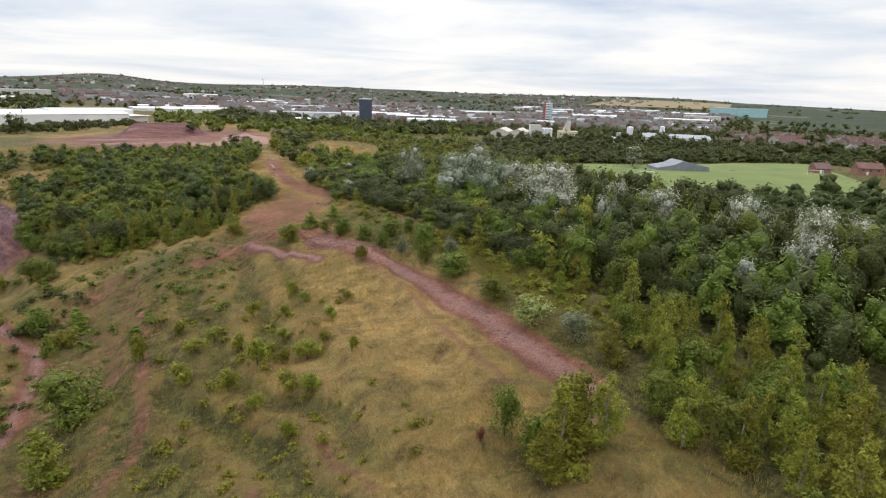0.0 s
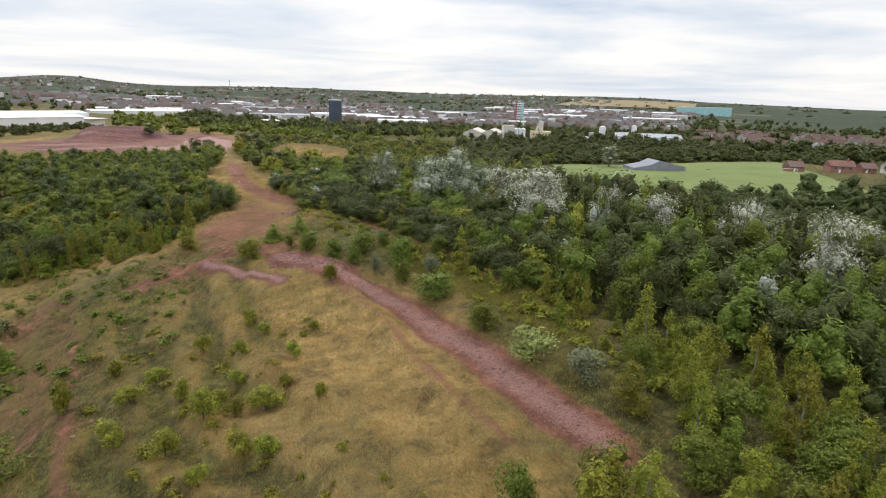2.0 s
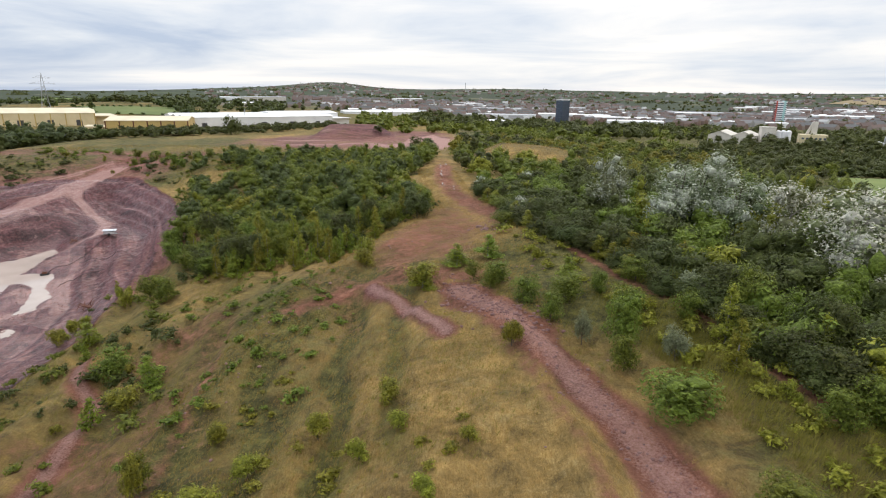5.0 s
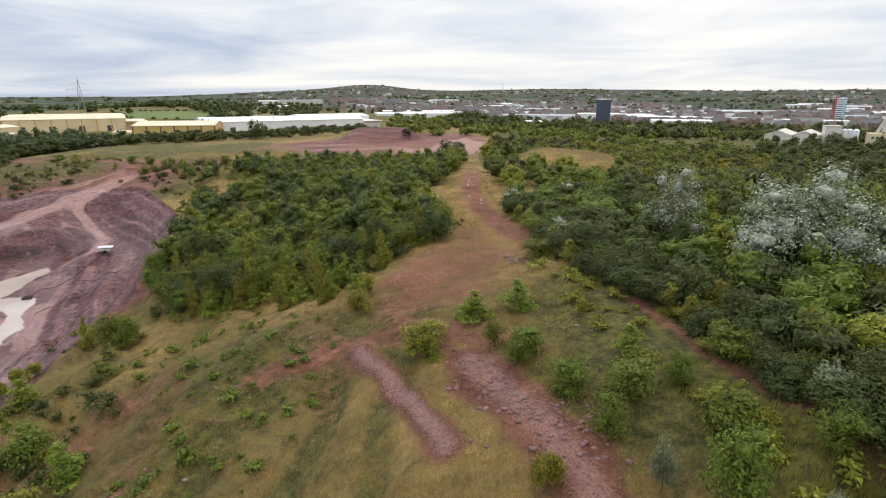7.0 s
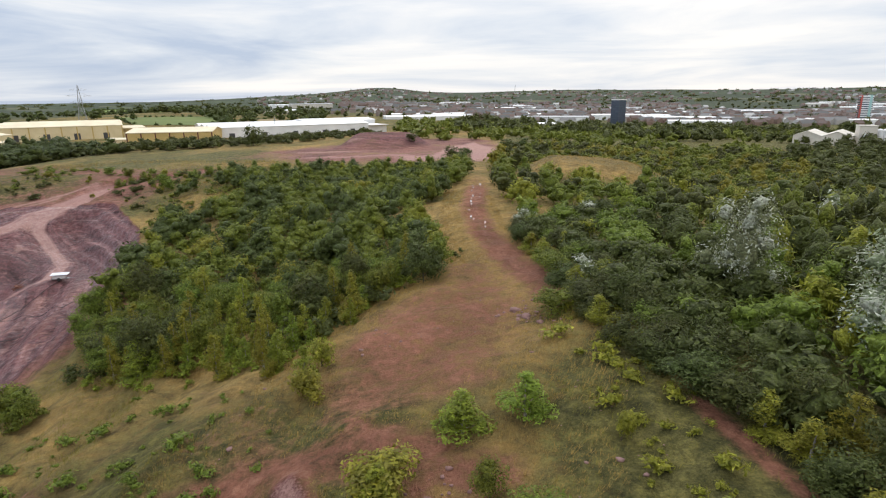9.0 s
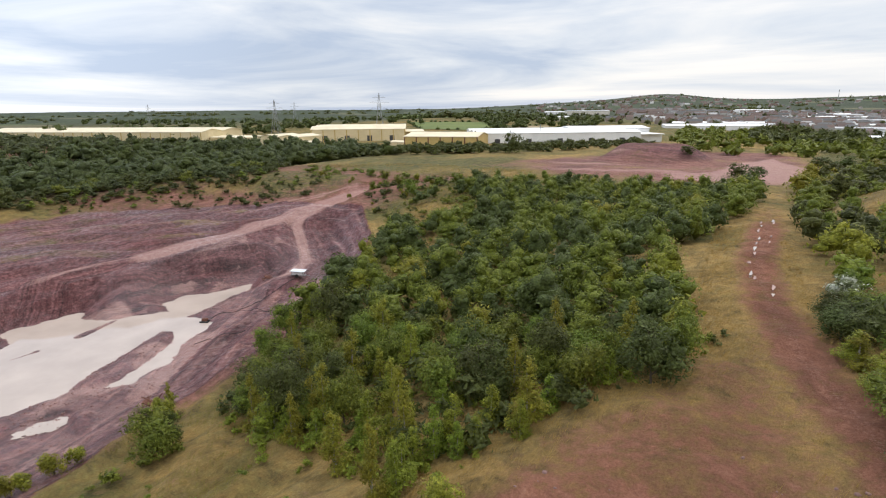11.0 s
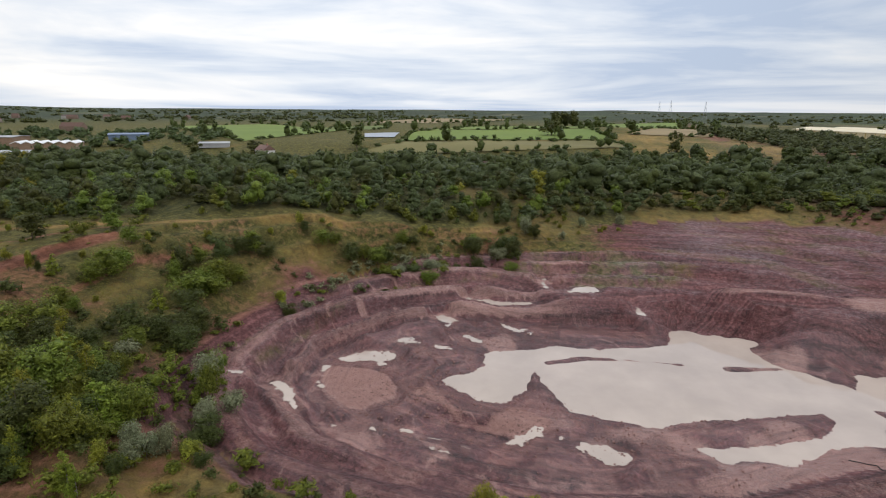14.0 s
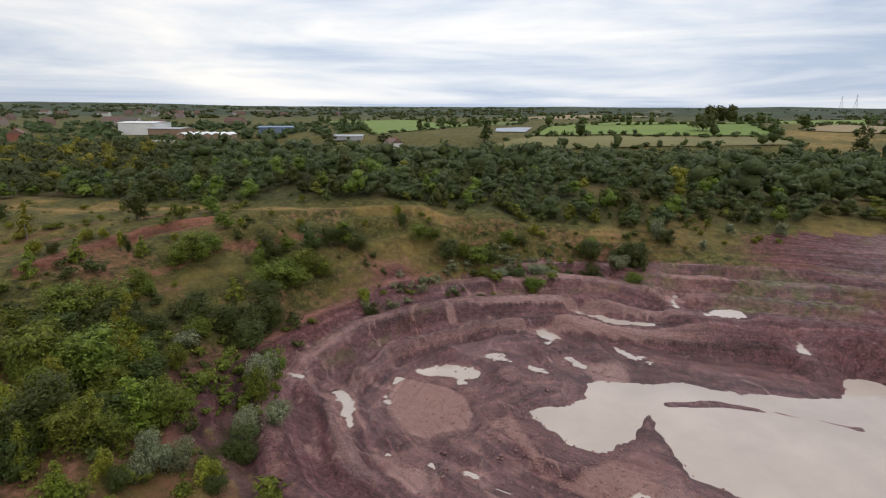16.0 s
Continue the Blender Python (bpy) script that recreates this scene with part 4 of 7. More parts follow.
    wet = np.where(in0, 0.80, np.where(in1, 0.55, np.where(ins, 0.5 * (1 - grown), 0))) * (1 + 0.25 * wave(XX, YY, 9, 6))
    # fresh dark clay in the west of the workings
    west = smooth(-110, -120, XX) * smooth(66, 82, YY) * np.where(ins, 1, 0) * (1 - strip_mask(RAMP[:6], 4.5, 2))
    pale = pale * (1 - 0.75 * west)
    purple = np.maximum(purple, 0.72 * west * (1 - 0.5 * olive) * (1 - 0.4 * ledge))
    # the same mauve clay shows on the north rim and in the far workings
    wet = np.maximum(wet, np.maximum(0.26 * worn, 0.34 * area_mask(FAR_WORKS, 9)))
    # soaked dark mud along the water's edge
    dp, _ = seg_dist(XX, YY, POND)
    purple = np.maximum(purple, 0.9 * smooth(2.6, 0.6, dp + 0.9 * wave(XX, YY, 4, 5)) * np.where(inside(XX, YY, POND), 0, 1))
    # how far in metres each spot lies from the edge that the machines worked along
    dr, _ = seg_dist(XX, YY, RAMP, False)
    ds, _ = seg_dist(XX, YY, SIDE_TRACK, False)
    flow = np.where(in0, -d0, d0) + 1.5 * wave(XX, YY, 30, 4)
    flow = flow + (2.2 * dr - flow) * smooth(7.5, 5.5, dr)
    flow = flow + (2.2 * ds - flow) * smooth(3.5, 2.5, ds)
    for q in (MUDFLATS[0][0], SILT_FLAT):
        wet = wet * (1 - 0.72 * area_mask(q, 1.5))
    BARE[...] = soil
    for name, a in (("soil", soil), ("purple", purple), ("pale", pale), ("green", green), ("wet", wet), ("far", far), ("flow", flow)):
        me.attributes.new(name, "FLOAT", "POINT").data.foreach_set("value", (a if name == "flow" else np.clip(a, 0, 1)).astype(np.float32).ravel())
    return tagged(new("ground", me), "dry grass and bare red clay ground round a flooded pit", "ground", kind="structure")


build_ground()


def water_sheet(name, pts, lv, mat, label):
    """Still puddles: what stands inside the ragged shore of a hollow."""
    step = 0.16
    (x0, y0), (x1, y1) = pts.min(0) - 1.0, pts.max(0) + 1.0
    xs, ys = np.arange(x0, x1, step), np.arange(y0, y1, step)
    gx, gy = np.meshgrid(xs, ys)
    e = shore(gx, gy, pts, 0.42)
    cells = set(map(tuple, np.argwhere((e[:-1, :-1] + e[1:, :-1] + e[:-1, 1:] + e[1:, 1:]) < 0).tolist()))
    # each pool of water that hangs together is a puddle
    while cells:
        todo, pool = [cells.pop()], []
        while todo:
            j, i = todo.pop()
            pool.append((j, i))
            for c in ((j + 1, i), (j - 1, i), (j, i + 1), (j, i - 1)):
                if c in cells:
                    cells.remove(c)
                    todo.append(c)
        if len(pool) < 8:
            continue
        corners = sorted({(j + a, i + b) for j, i in pool for a in (0, 1) for b in (0, 1)})
        at = {c: k for k, c in enumerate(corners)}
        faces = [(at[j, i], at[j, i + 1], at[j + 1, i + 1], at[j + 1, i]) for j, i in sorted(pool)]
        tagged(mesh_object(name, [(xs[i], ys[j], lv) for j, i in corners], faces, mat), label, "puddle", "puddles in the pit")


def build_pond():
    xs, ys = np.arange(-123, -74, 1.0), np.arange(51, 141, 1.0)
    gx, gy = np.meshgrid(xs, ys)
    d, _ = seg_dist(gx, gy, POND)
    keep = inside(gx, gy, POND) | (d < 1.6)
    verts, faces, at = [], [], {}

    def vid(j, i):
        if (j, i) not in at:
            at[j, i] = len(verts)
            verts.append((xs[i], ys[j], WATER))
        return at[j, i]
    for j in range(len(ys) - 1):
        for i in range(len(xs) - 1):
            if keep[j, i] or keep[j + 1, i] or keep[j, i + 1] or keep[j + 1, i + 1]:
                faces.append((vid(j, i), vid(j, i + 1), vid(j + 1, i + 1), vid(j + 1, i)))
    return tagged(mesh_object("pond_water", verts, faces, M_WATER), "still silty brown water on the pit floor", "pond", kind="structure")


build_pond()
for q, lv, ragged in POOLS:
    if ragged:
        water_sheet("puddle", q, lv, M_WATER, "shallow silty puddle on red clay")

# ---- plants ----
def crown_arrays(rng, lobes, count, size, droop=0.0, lift=0.25):
    """Leaf sprays over the lobes (x, y, z, rx, rz): vertices and faces."""
    lobes = np.array(lobes, float)
    w = lobes[:, 3] ** 2
    pick = rng.choice(len(lobes), count, p=w / w.sum())
    d = rng.normal(size=(count, 3))
    d[:, 2] += lift
    d /= np.linalg.norm(d, axis=1)[:, None]
    lb = lobes[pick]
    rad = 0.62 + 0.52 * rng.rand(count) ** 0.8
    p = lb[:, :3] + d * np.stack([lb[:, 3], lb[:, 3], lb[:, 4]], 1) * rad[:, None]
    # leaves spread to the light: the blades face outwards and up
    nrm = d * 0.75 + rng.normal(size=(count, 3)) * 0.38
    nrm[:, 2] += 0.50
    nrm /= np.linalg.norm(nrm, axis=1)[:, None]
    t = rng.normal(size=(count, 3)) * 0.55 + d * 0.45
    t[:, 2] += 0.75 - droop
    t -= nrm * (t * nrm).sum(1)[:, None]
    t /= np.linalg.norm(t, axis=1)[:, None]
    b = np.cross(nrm, t)
    b /= np.linalg.norm(b, axis=1)[:, None] + 1e-9
    nrm = np.cross(t, b)
    s = size * (0.6 + 0.8 * rng.rand(count))[:, None]
    v = np.stack([p - t * s * 0.9 + b * s * 0.55, p + t * s * 1.5, p - t * s * 0.7 - b * s * 0.6], 1)
    return v.reshape(-1, 3), np.arange(count * 3).reshape(-1, 3)


def ball(level=1):
    bm = bmesh.new()
    bmesh.ops.create_icosphere(bm, subdivisions=level, radius=1.0)
    v = np.array([w.co[:] for w in bm.verts])
    f = np.array([[w.index for w in q.verts] for q in bm.faces])
    bm.free()
    return v, f


BALL_V, BALL_F = ball()


def core_arrays(rng, lobes, k=0.80):
    """The dense inside of a crown: an uneven lump of foliage in each lobe."""
    lobes = np.array(lobes, float)
    v = np.tile(BALL_V, (len(lobes), 1)) * (k * (0.62 + 0.70 * rng.rand(len(lobes) * len(BALL_V))))[:, None]
    lb = np.repeat(lobes, len(BALL_V), 0)
    f = (np.arange(len(lobes)) * len(BALL_V))[:, None, None] + BALL_F
    return v * np.stack([lb[:, 3], lb[:, 3], lb[:, 4]], 1) + lb[:, :3], f.reshape(-1, 3)


def crown_mesh(name, parts, mat):
    """Joins arrays of quads and triangles into one mesh."""
    me = bpy.data.meshes.new(name)
    verts = np.concatenate([v for v, _ in parts]).astype(np.float32)
    loops, starts, at, base = [], [], 0, 0
    for v, f in parts:
        loops.append((f + base).ravel())
        starts.append(at + np.arange(len(f)) * f.shape[1])
        at, base = at + f.size, base + len(v)
    loops, starts = np.concatenate(loops).astype(np.int32), np.concatenate(starts).astype(np.int32)
    me.vertices.add(len(verts))
    me.vertices.foreach_set("co", verts.ravel())
    me.loops.add(len(loops))
    me.loops.foreach_set("vertex_index", loops)
    me.polygons.add(len(starts))
    me.polygons.foreach_set("loop_start", starts)
    me.update(calc_edges=True)
    me.polygons.foreach_set("use_smooth", np.arange(len(starts)) >= len(parts[0][1]))
    me.materials.append(mat)
    return me


def raw_mesh(name, verts, quads, mat):
    me = bpy.data.meshes.new(name)
    verts, quads = np.asarray(verts, np.float32), np.asarray(quads, np.int32)
    k = quads.shape[1]
    me.vertices.add(len(verts))
    me.vertices.foreach_set("co", verts.ravel())
    me.loops.add(quads.size)
    me.loops.foreach_set("vertex_index", quads.ravel())
    me.polygons.add(len(quads))
    me.polygons.foreach_set("loop_start", np.arange(0, quads.size, k, dtype=np.int32))
    me.update(calc_edges=True)
    me.materials.append(mat)
    return me


def limb(bm, a, b, ra, rb, sides=5):
    """A tapered round limb from a to b."""
    a, b = Vector(a), Vector(b)
    q = (b - a).to_track_quat("Z", "Y").to_matrix()
    rings = []
    for c, r in ((a, ra), (b, rb)):
        rings.append([bm.verts.new(c + q @ Vector((r * math.cos(2 * math.pi * k / sides), r * math.sin(2 * math.pi * k / sides), 0))) for k in range(sides)])
    for k in range(sides):
        bm.faces.new((rings[0][k], rings[0][(k + 1) % sides], rings[1][(k + 1) % sides], rings[1][k]))


def finish(bm, name, mat):
    me = bpy.data.meshes.new(name)
    bm.to_mesh(me)
    bm.free()
    me.materials.append(mat)
    return me


def make_lobes(rng, shape, h, w):
    """Lobes of the crown of a plant h high and w wide."""
    out = []
    if shape == "round":
        for _ in range(14):
            a, z = rng.uniform(0, 6.28), rng.uniform(0.16, 0.84)
            r = 0.30 * w * math.sqrt(max(0.08, 1 - ((z - 0.52) / 0.52) ** 2)) * rng.uniform(0.55, 1.1)
            out.append((r * math.cos(a), r * math.sin(a), z * h, w * rng.uniform(0.17, 0.27), h * rng.uniform(0.13, 0.2)))
        out.append((0, 0, 0.45 * h, 0.35 * w, 0.42 * h))
    elif shape == "spire":
        for k in range(13):
            z = 0.08 + 0.82 * k / 12
            r = 0.34 * w * (1 - z) ** 0.7 * rng.uniform(0.4, 1.1)
            a = rng.uniform(0, 6.28)
            out.append((r * math.cos(a), r * math.sin(a), z * h, w * (0.10 + 0.20 * (1 - z)), h * rng.uniform(0.07, 0.11)))
        out.append((0, 0, 0.90 * h, 0.07 * w, 0.11 * h))
    elif shape == "tall":
        for _ in range(20):
            a, z = rng.uniform(0, 6.28), rng.uniform(0.14, 0.9)
            r = 0.33 * w * math.sqrt(max(0.05, 1 - ((z - 0.5) / 0.5) ** 2)) * rng.uniform(0.4, 1.15)
            out.append((r * math.cos(a), r * math.sin(a), z * h, w * rng.uniform(0.13, 0.21), h * rng.uniform(0.09, 0.15)))
        out.append((0, 0, 0.45 * h, 0.32 * w, 0.42 * h))
    else:  # a low bush of several stems
        for _ in range(8):
            a, r = rng.uniform(0, 6.28), w * rng.uniform(0.05, 0.3)
            out.append((r * math.cos(a), r * math.sin(a), h * rng.uniform(0.25, 0.62), w * rng.uniform(0.13, 0.22), h * rng.uniform(0.2, 0.34)))
    return out


KINDS = {  # leaf, shape, height, width, label, category
    "sallow": ("sallow", "round", 5.0, 5.0, "rounded green sallow bush with dense leaves", "bush"),
    "dark": ("dark", "round", 6.5, 6.0, "dark green broadleaf tree with a lumpy crown", "tree"),
    "round": ("sallow", "round", 5.5, 5.5, "rounded mid-green young tree", "tree"),
    "birch": ("birch", "spire", 7.0, 3.7, "slender light green young birch", "tree"),
    "cone": ("birch", "spire", 3.4, 1.5, "small pointed green birch sapling", "tree"),
    "bright": ("bright", "spire", 4.5, 3.0, "light yellow-green young birch", "tree"),
    "yellow": ("yellow", "round", 3.6, 3.6, "yellow-green leafy bush by the track", "bush"),
    "willow": ("willow", "bushy", 4.0, 4.4, "grey-green willow bush on the clay", "bush"),
    "bush": ("birch", "bushy", 2.2, 2.4, "small light green bush in dry grass", "bush"),
    "dead": ("dead", "bushy", 2.0, 1.4, "small rust-brown withered bush", "bush"),
    "tall": ("dark", "tall", 9.5, 6.5, "tall dark green woodland tree", "tree"),
    "silver": ("silver", "tall", 12.0, 9.0, "tall poplar with silvery leaf undersides", "tree"),
    "white": ("white", "tall", 10.0, 7.5, "whitish poplar with wind-turned pale leaves", "tree"),
}
PLANTS = {}


def build_plant(kind, variant, fine):
    leaf, shape, h, w, label, cat = KINDS[kind]
    rng = np.random.RandomState(sum(map(ord, kind)) * 7 + variant * 31 + fine)
    lobes = make_lobes(rng, shape, h, w)
    area = h * w
    size = {0: 0.24, 1: 0.14, 2: 0.124 if shape == "round" else 0.094}[int(fine)] * (1.0 + 0.004 * area)
    if kind in ("bush", "dead", "cone"):
        size *= 0.68
    count = int(min(max(area * 1.3 / size ** 2, 260), {0: 600, 1: 1900, 2: 4600 if shape == "tall" else 2500}[int(fine)]))
    v, f = crown_arrays(rng, lobes, count, size, 0.0 if shape in ("spire", "bushy") else 0.25)
    v[:, 2] = np.maximum(v[:, 2], 0.02)
    few = lobes if shape in ("tall", "bushy") else lobes[::2] + lobes[-1:]
    cv, cf = core_arrays(rng, few, 0.45 if shape == "bushy" else 0.52)
    cv[:, 2] = np.maximum(cv[:, 2], 0.02)
    root = new(cat)
    tagged(root, label, cat)
    crown = new("crown", crown_mesh("crown", [(v, f), (cv, cf)], LEAF[leaf]))
    crown.parent = root
    bm = bmesh.new()
    r0 = 0.016 * h + 0.02
    top = 0.8 * h if shape != "bushy" else 0.5 * h
    limb(bm, (0, 0, -0.3), (0.02 * w, 0.01 * w, 0.4 * h), r0, r0 * 0.7)
    limb(bm, (0.02 * w, 0.01 * w, 0.4 * h), (0, 0.03 * w, top), r0 * 0.7, r0 * 0.2)
    for k, lb in enumerate(lobes[:6 if fine else 3]):
        z = max(0.12 * h, lb[2] - 0.22 * h)
        limb(bm, (0.01 * w, 0, z), (lb[0], lb[1], lb[2]), r0 * 0.45, r0 * 0.12, 4)
    trunk = new("trunk", finish(bm, "trunk", BIRCH_BARK if shape == "spire" or kind == "white" else BARK))
    trunk.parent = root
    return root, h, w


def plant(kind, x, y, h=None, w=None, fine=False, group="", rng=random):
    """Sets one plant on the ground, h high and w wide."""
    variant = rng.randrange(3)
    key = (kind, variant, fine)
    first = key not in PLANTS
    if first:
        PLANTS[key] = build_plant(kind, variant, fine)
    root, h0, w0 = PLANTS[key]
    h, w = h or h0, w or w0
    m = Matrix.LocRotScale((x, y, ground_z(x, y)), Euler((0, 0, rng.uniform(0, 6.28))), (w / w0, w / w0, h / h0))
    ob = root if first else copy_thing(root, Matrix())
    ob.matrix_basis = m
    if group:
        ob["group"] = group
    return ob


def singles(text, fine=2, group=""):
    for word in text.split():
        k, x, y, h, w = word.split(",")
        plant(k, float(x), float(y), float(h), float(w), fine, group, RNG)


RNG = random.Random(5)
# the bushes that stand alone: kind, place, height, width
MOUND_BUSHES = ("sallow,9.2,-12.2,4.2,2.8 sallow,13.6,-14.6,5.4,3.6 birch,11.0,-16.8,6.6,4.4 birch,12.6,-15.8,5.8,3.6 sallow,10.0,-15.6,4.2,3.4 birch,9.4,-17.6,4.6,3.2 birch,14.4,-17.0,5.6,3.6 dead,6.9,-12.9,1.5,0.9 sallow,-25.2,14.8,6.6,8.4 bright,-25.4,5.0,5.6,5 sallow,-20.6,24.9,3.6,2.4 bush,-2.4,11.3,2.8,4.1 bush,-7.5,12.1,3.7,3.2 "
                "bush,-3.3,4.1,2.8,3.0 bush,-2.1,29.6,2.3,3.2 bush,1.1,17.1,2.1,2.4 bush,1.7,7.7,2.3,1.8 bush,-14.8,14.5,3.2,3.8 bush,-20.1,24.0,4.6,2.7")
MOUND_BUSHES_B = ("bush,-14.0,19.7,2.1,3.5 bush,-7.3,26.6,2.8,3.2 bush,-3.5,22.1,2.0,2.4 bush,-4.7,6.2,2.8,3.5 bush,-33.8,45.1,3.4,5.7 bush,8.6,35.0,3.0,2.4 bush,0.3,55.3,3.0,5.9 "
                  "bright,-32.8,50.1,4,4.4 sallow,-39.5,53.3,4.6,5.4 bright,-49.4,65.1,3.8,4.8 sallow,-46.6,78.2,4.8,5.2 bush,-55.3,84.1,3.0,2.2")
STRIPE_BUSHES = ("sallow,18.7,22.8,3.8,6.2 sallow,19.7,11.9,3.4,4.2 yellow,20.3,3.6,3.6,4.6 willow,22.0,-1.4,3.6,4.4 sallow,15.4,43.8,3.2,4.6 sallow,20.0,39.1,3.6,4.2 sallow,8.9,50.7,3,3.8 "
                 "birch,22.6,-6.4,4.2,3.4 bright,0.1,54.0,3.4,3.4 sallow,6.4,54.4,2.6,2.6 sallow,8.0,49.7,2.6,2.8 sallow,11.4,45.0,3.2,3.6 yellow,15.3,44.4,2.6,2.4")
STRIPE_BUSHES_B = ("sallow,18.9,44.6,2.8,2.4 sallow,13.0,39.8,3,2.8 sallow,18.1,33.4,5.4,4.0 sallow,16.8,29.2,3.4,2.8 willow,15.0,35.3,3.6,2.2 bright,4.6,61.2,3.2,4.4 bright,8.9,62.1,3.4,4.2 "
                   "bush,8.8,35.5,2.8,1.9 bush,-8.7,69.3,3.2,4.6 bush,14.6,58.8,2.6,2.4 sallow,12.8,80.9,2.8,4.6 bush,-9.4,75.2,3.4,3.6 bright,16.9,49.4,3,3.4 willow,21.0,29.7,3.2,2.8")
EDGE_TREES = ("dark,-40.6,86.7,6,5.8 bright,-33.2,82.9,4.8,4.8 bright,-22.6,84.3,4.8,3 birch,-19.1,84.2,7.2,3.4 birch,-30.0,85.0,5.4,2.8 bright,-14.9,82.9,4.8,2.6 round,-6.8,94.4,5.4,4.8 "
              "dark,-15.2,93.2,5.6,5.2 round,-10.7,94.9,4.4,3.6 dark,-2.0,97.1,6.2,6 bright,-14.7,77.6,4.2,2.8 bright,-9.7,71.3,4.0,3.2 birch,-15.6,76.2,6.4,2.6 cone,-56.9,86.6,3.4,1.5")
SLOPE_BUSHES = ("sallow,-43.6,77.2,4,4.2 bush,-52.7,82.5,3.8,4 bush,-56.4,67.9,3.6,3.6 bush,-56.6,73.0,3.2,3.6 sallow,-60.5,5.1,5.2,7.2 dark,-63.2,10.1,4.8,6.2 dark,-76.2,17.1,5.2,7 dark,-72.0,13.3,4.6,5.6 "
                "sallow,-87.0,11.3,5.2,7 dark,-92.6,5.0,5.6,6 dark,-100.0,7.7,4.8,5.6 dark,-105.5,10.8,3.8,5 sallow,-94.2,11.0,5.6,6 bush,-96.7,22.4,3.2,3.6")
SLOPE_BUSHES_B = ("sallow,-83.1,-0.7,5.2,6 sallow,-70.3,3.1,3.8,4.4 willow,-68.9,28.5,5.6,5.2 sallow,-56.3,17.8,7.4,8 bright,-54.8,26.0,6.2,6 dark,-48.0,24.1,7,7 sallow,-53.1,14.0,7,7.4 willow,-62.5,33.3,4.6,5.4 "
                  "willow,-52.3,32.7,4.4,3.4 willow,-53.4,35.8,3.8,3.4 bush,-53.8,38.2,2.6,3.2 bright,-63.5,12.0,4,5 sallow,-117.9,19.6,3.4,5 dark,-118.7,25.7,4.6,5")
SLOPE_BUSHES_C = ("sallow,-122.1,30.5,4.2,5.4 sallow,-131.4,32.7,3.4,4.4 dark,-135.5,48.9,4.8,6 dark,-140.1,54.3,5.4,6.4 willow,-125.6,41.4,3,6 willow,-121.6,35.8,2.2,5 willow,-135.6,55.3,3.2,6.4 willow,-151.4,58.7,6,5.4 "
                  "bush,-119.2,13.4,3.4,2.6 bush,-74.7,-7.4,4.2,2.3 bush,-65.6,-13.2,3,3.8 bush,-73.3,-14.2,2.5,4 bush,-137.2,36.0,2.8,3.4 bright,-44.8,33.3,3.6,2.6 bush,-48.1,33.1,3.2,2.8")
for t in (MOUND_BUSHES, MOUND_BUSHES_B, STRIPE_BUSHES, STRIPE_BUSHES_B, EDGE_TREES, SLOPE_BUSHES, SLOPE_BUSHES_B, SLOPE_BUSHES_C):
    singles(t)
# each bush of the slope stands in a clump
for t in (SLOPE_BUSHES, SLOPE_BUSHES_B, SLOPE_BUSHES_C):
    for word in t.split():
        k, x, y, h, w = word.split(",")
        x, y, h, w = float(x), float(y), float(h), float(w)
        for turn in ((0.6, 2.9) if w > 5 else (1.9,)):
            a = turn + RNG.uniform(-0.7, 0.7)
            plant(RNG.choice((k, "sallow", "dark")), x + 0.62 * w * math.cos(a), y + 0.62 * w * math.sin(a), h * RNG.uniform(0.6, 0.95), w * RNG.uniform(0.6, 0.9), 1, "scrub", RNG)
# pale poplars standing out of the wood
singles("silver,36.5,67,12.6,12 silver,40.5,69,13.4,13 silver,43.5,64,12.6,11 white,46,56.5,11.6,9 white,44.5,42.8,13.4,12 white,48.5,45.5,12.4,9 silver,30.5,81,11.6,8.5 silver,50,52,11,9 "
        "white,54.5,35.4,12.2,5.4 white,58,28.6,13,8.5 white,59.2,2.2,15,8 white,67.8,21.6,14,7 silver,72.3,20.4,14,8 white,86.6,24.9,14,7 white,91.7,17.8,14,9 silver,83.3,17.4,14,7", group="pale poplars")


def scatter(pts, spacing, mix, fine=False, group="", size=(0.8, 1.2), gap=0.0, seed=1, keep=None, top=None):
    """Fills an outline with plants on a jittered grid. mix: kinds, with repeats for weight."""
    rng = random.Random(seed)
    (x0, y0), (x1, y1) = pts.min(0), pts.max(0)
    y = y0
    made = 0
    while y < y1:
        x = x0
        while x < x1:
            px, py = x + rng.uniform(-0.42, 0.42) * spacing, y + rng.uniform(-0.42, 0.42) * spacing
            ok = rng.random() >= gap and bool(inside(np.array([px]), np.array([py]), pts)[0])
            if ok and (keep is None or keep(px, py)):
                k = rng.choice(mix)
                _, _, h, w, _, _ = KINDS[k]
                s = rng.uniform(*size)
                if top:   # the crowns reach up to the canopy of the wood
                    s *= max(top(px, py) - ground_z(px, py), 3.0) / h
                    w *= (h / w) ** 0.6 * 0.82
                plant(k, px, py, h * s * rng.uniform(0.88, 1.12), w * s * rng.uniform(0.9, 1.1), fine, group, rng)
                made += 1
            x += spacing
        y += spacing
    return made


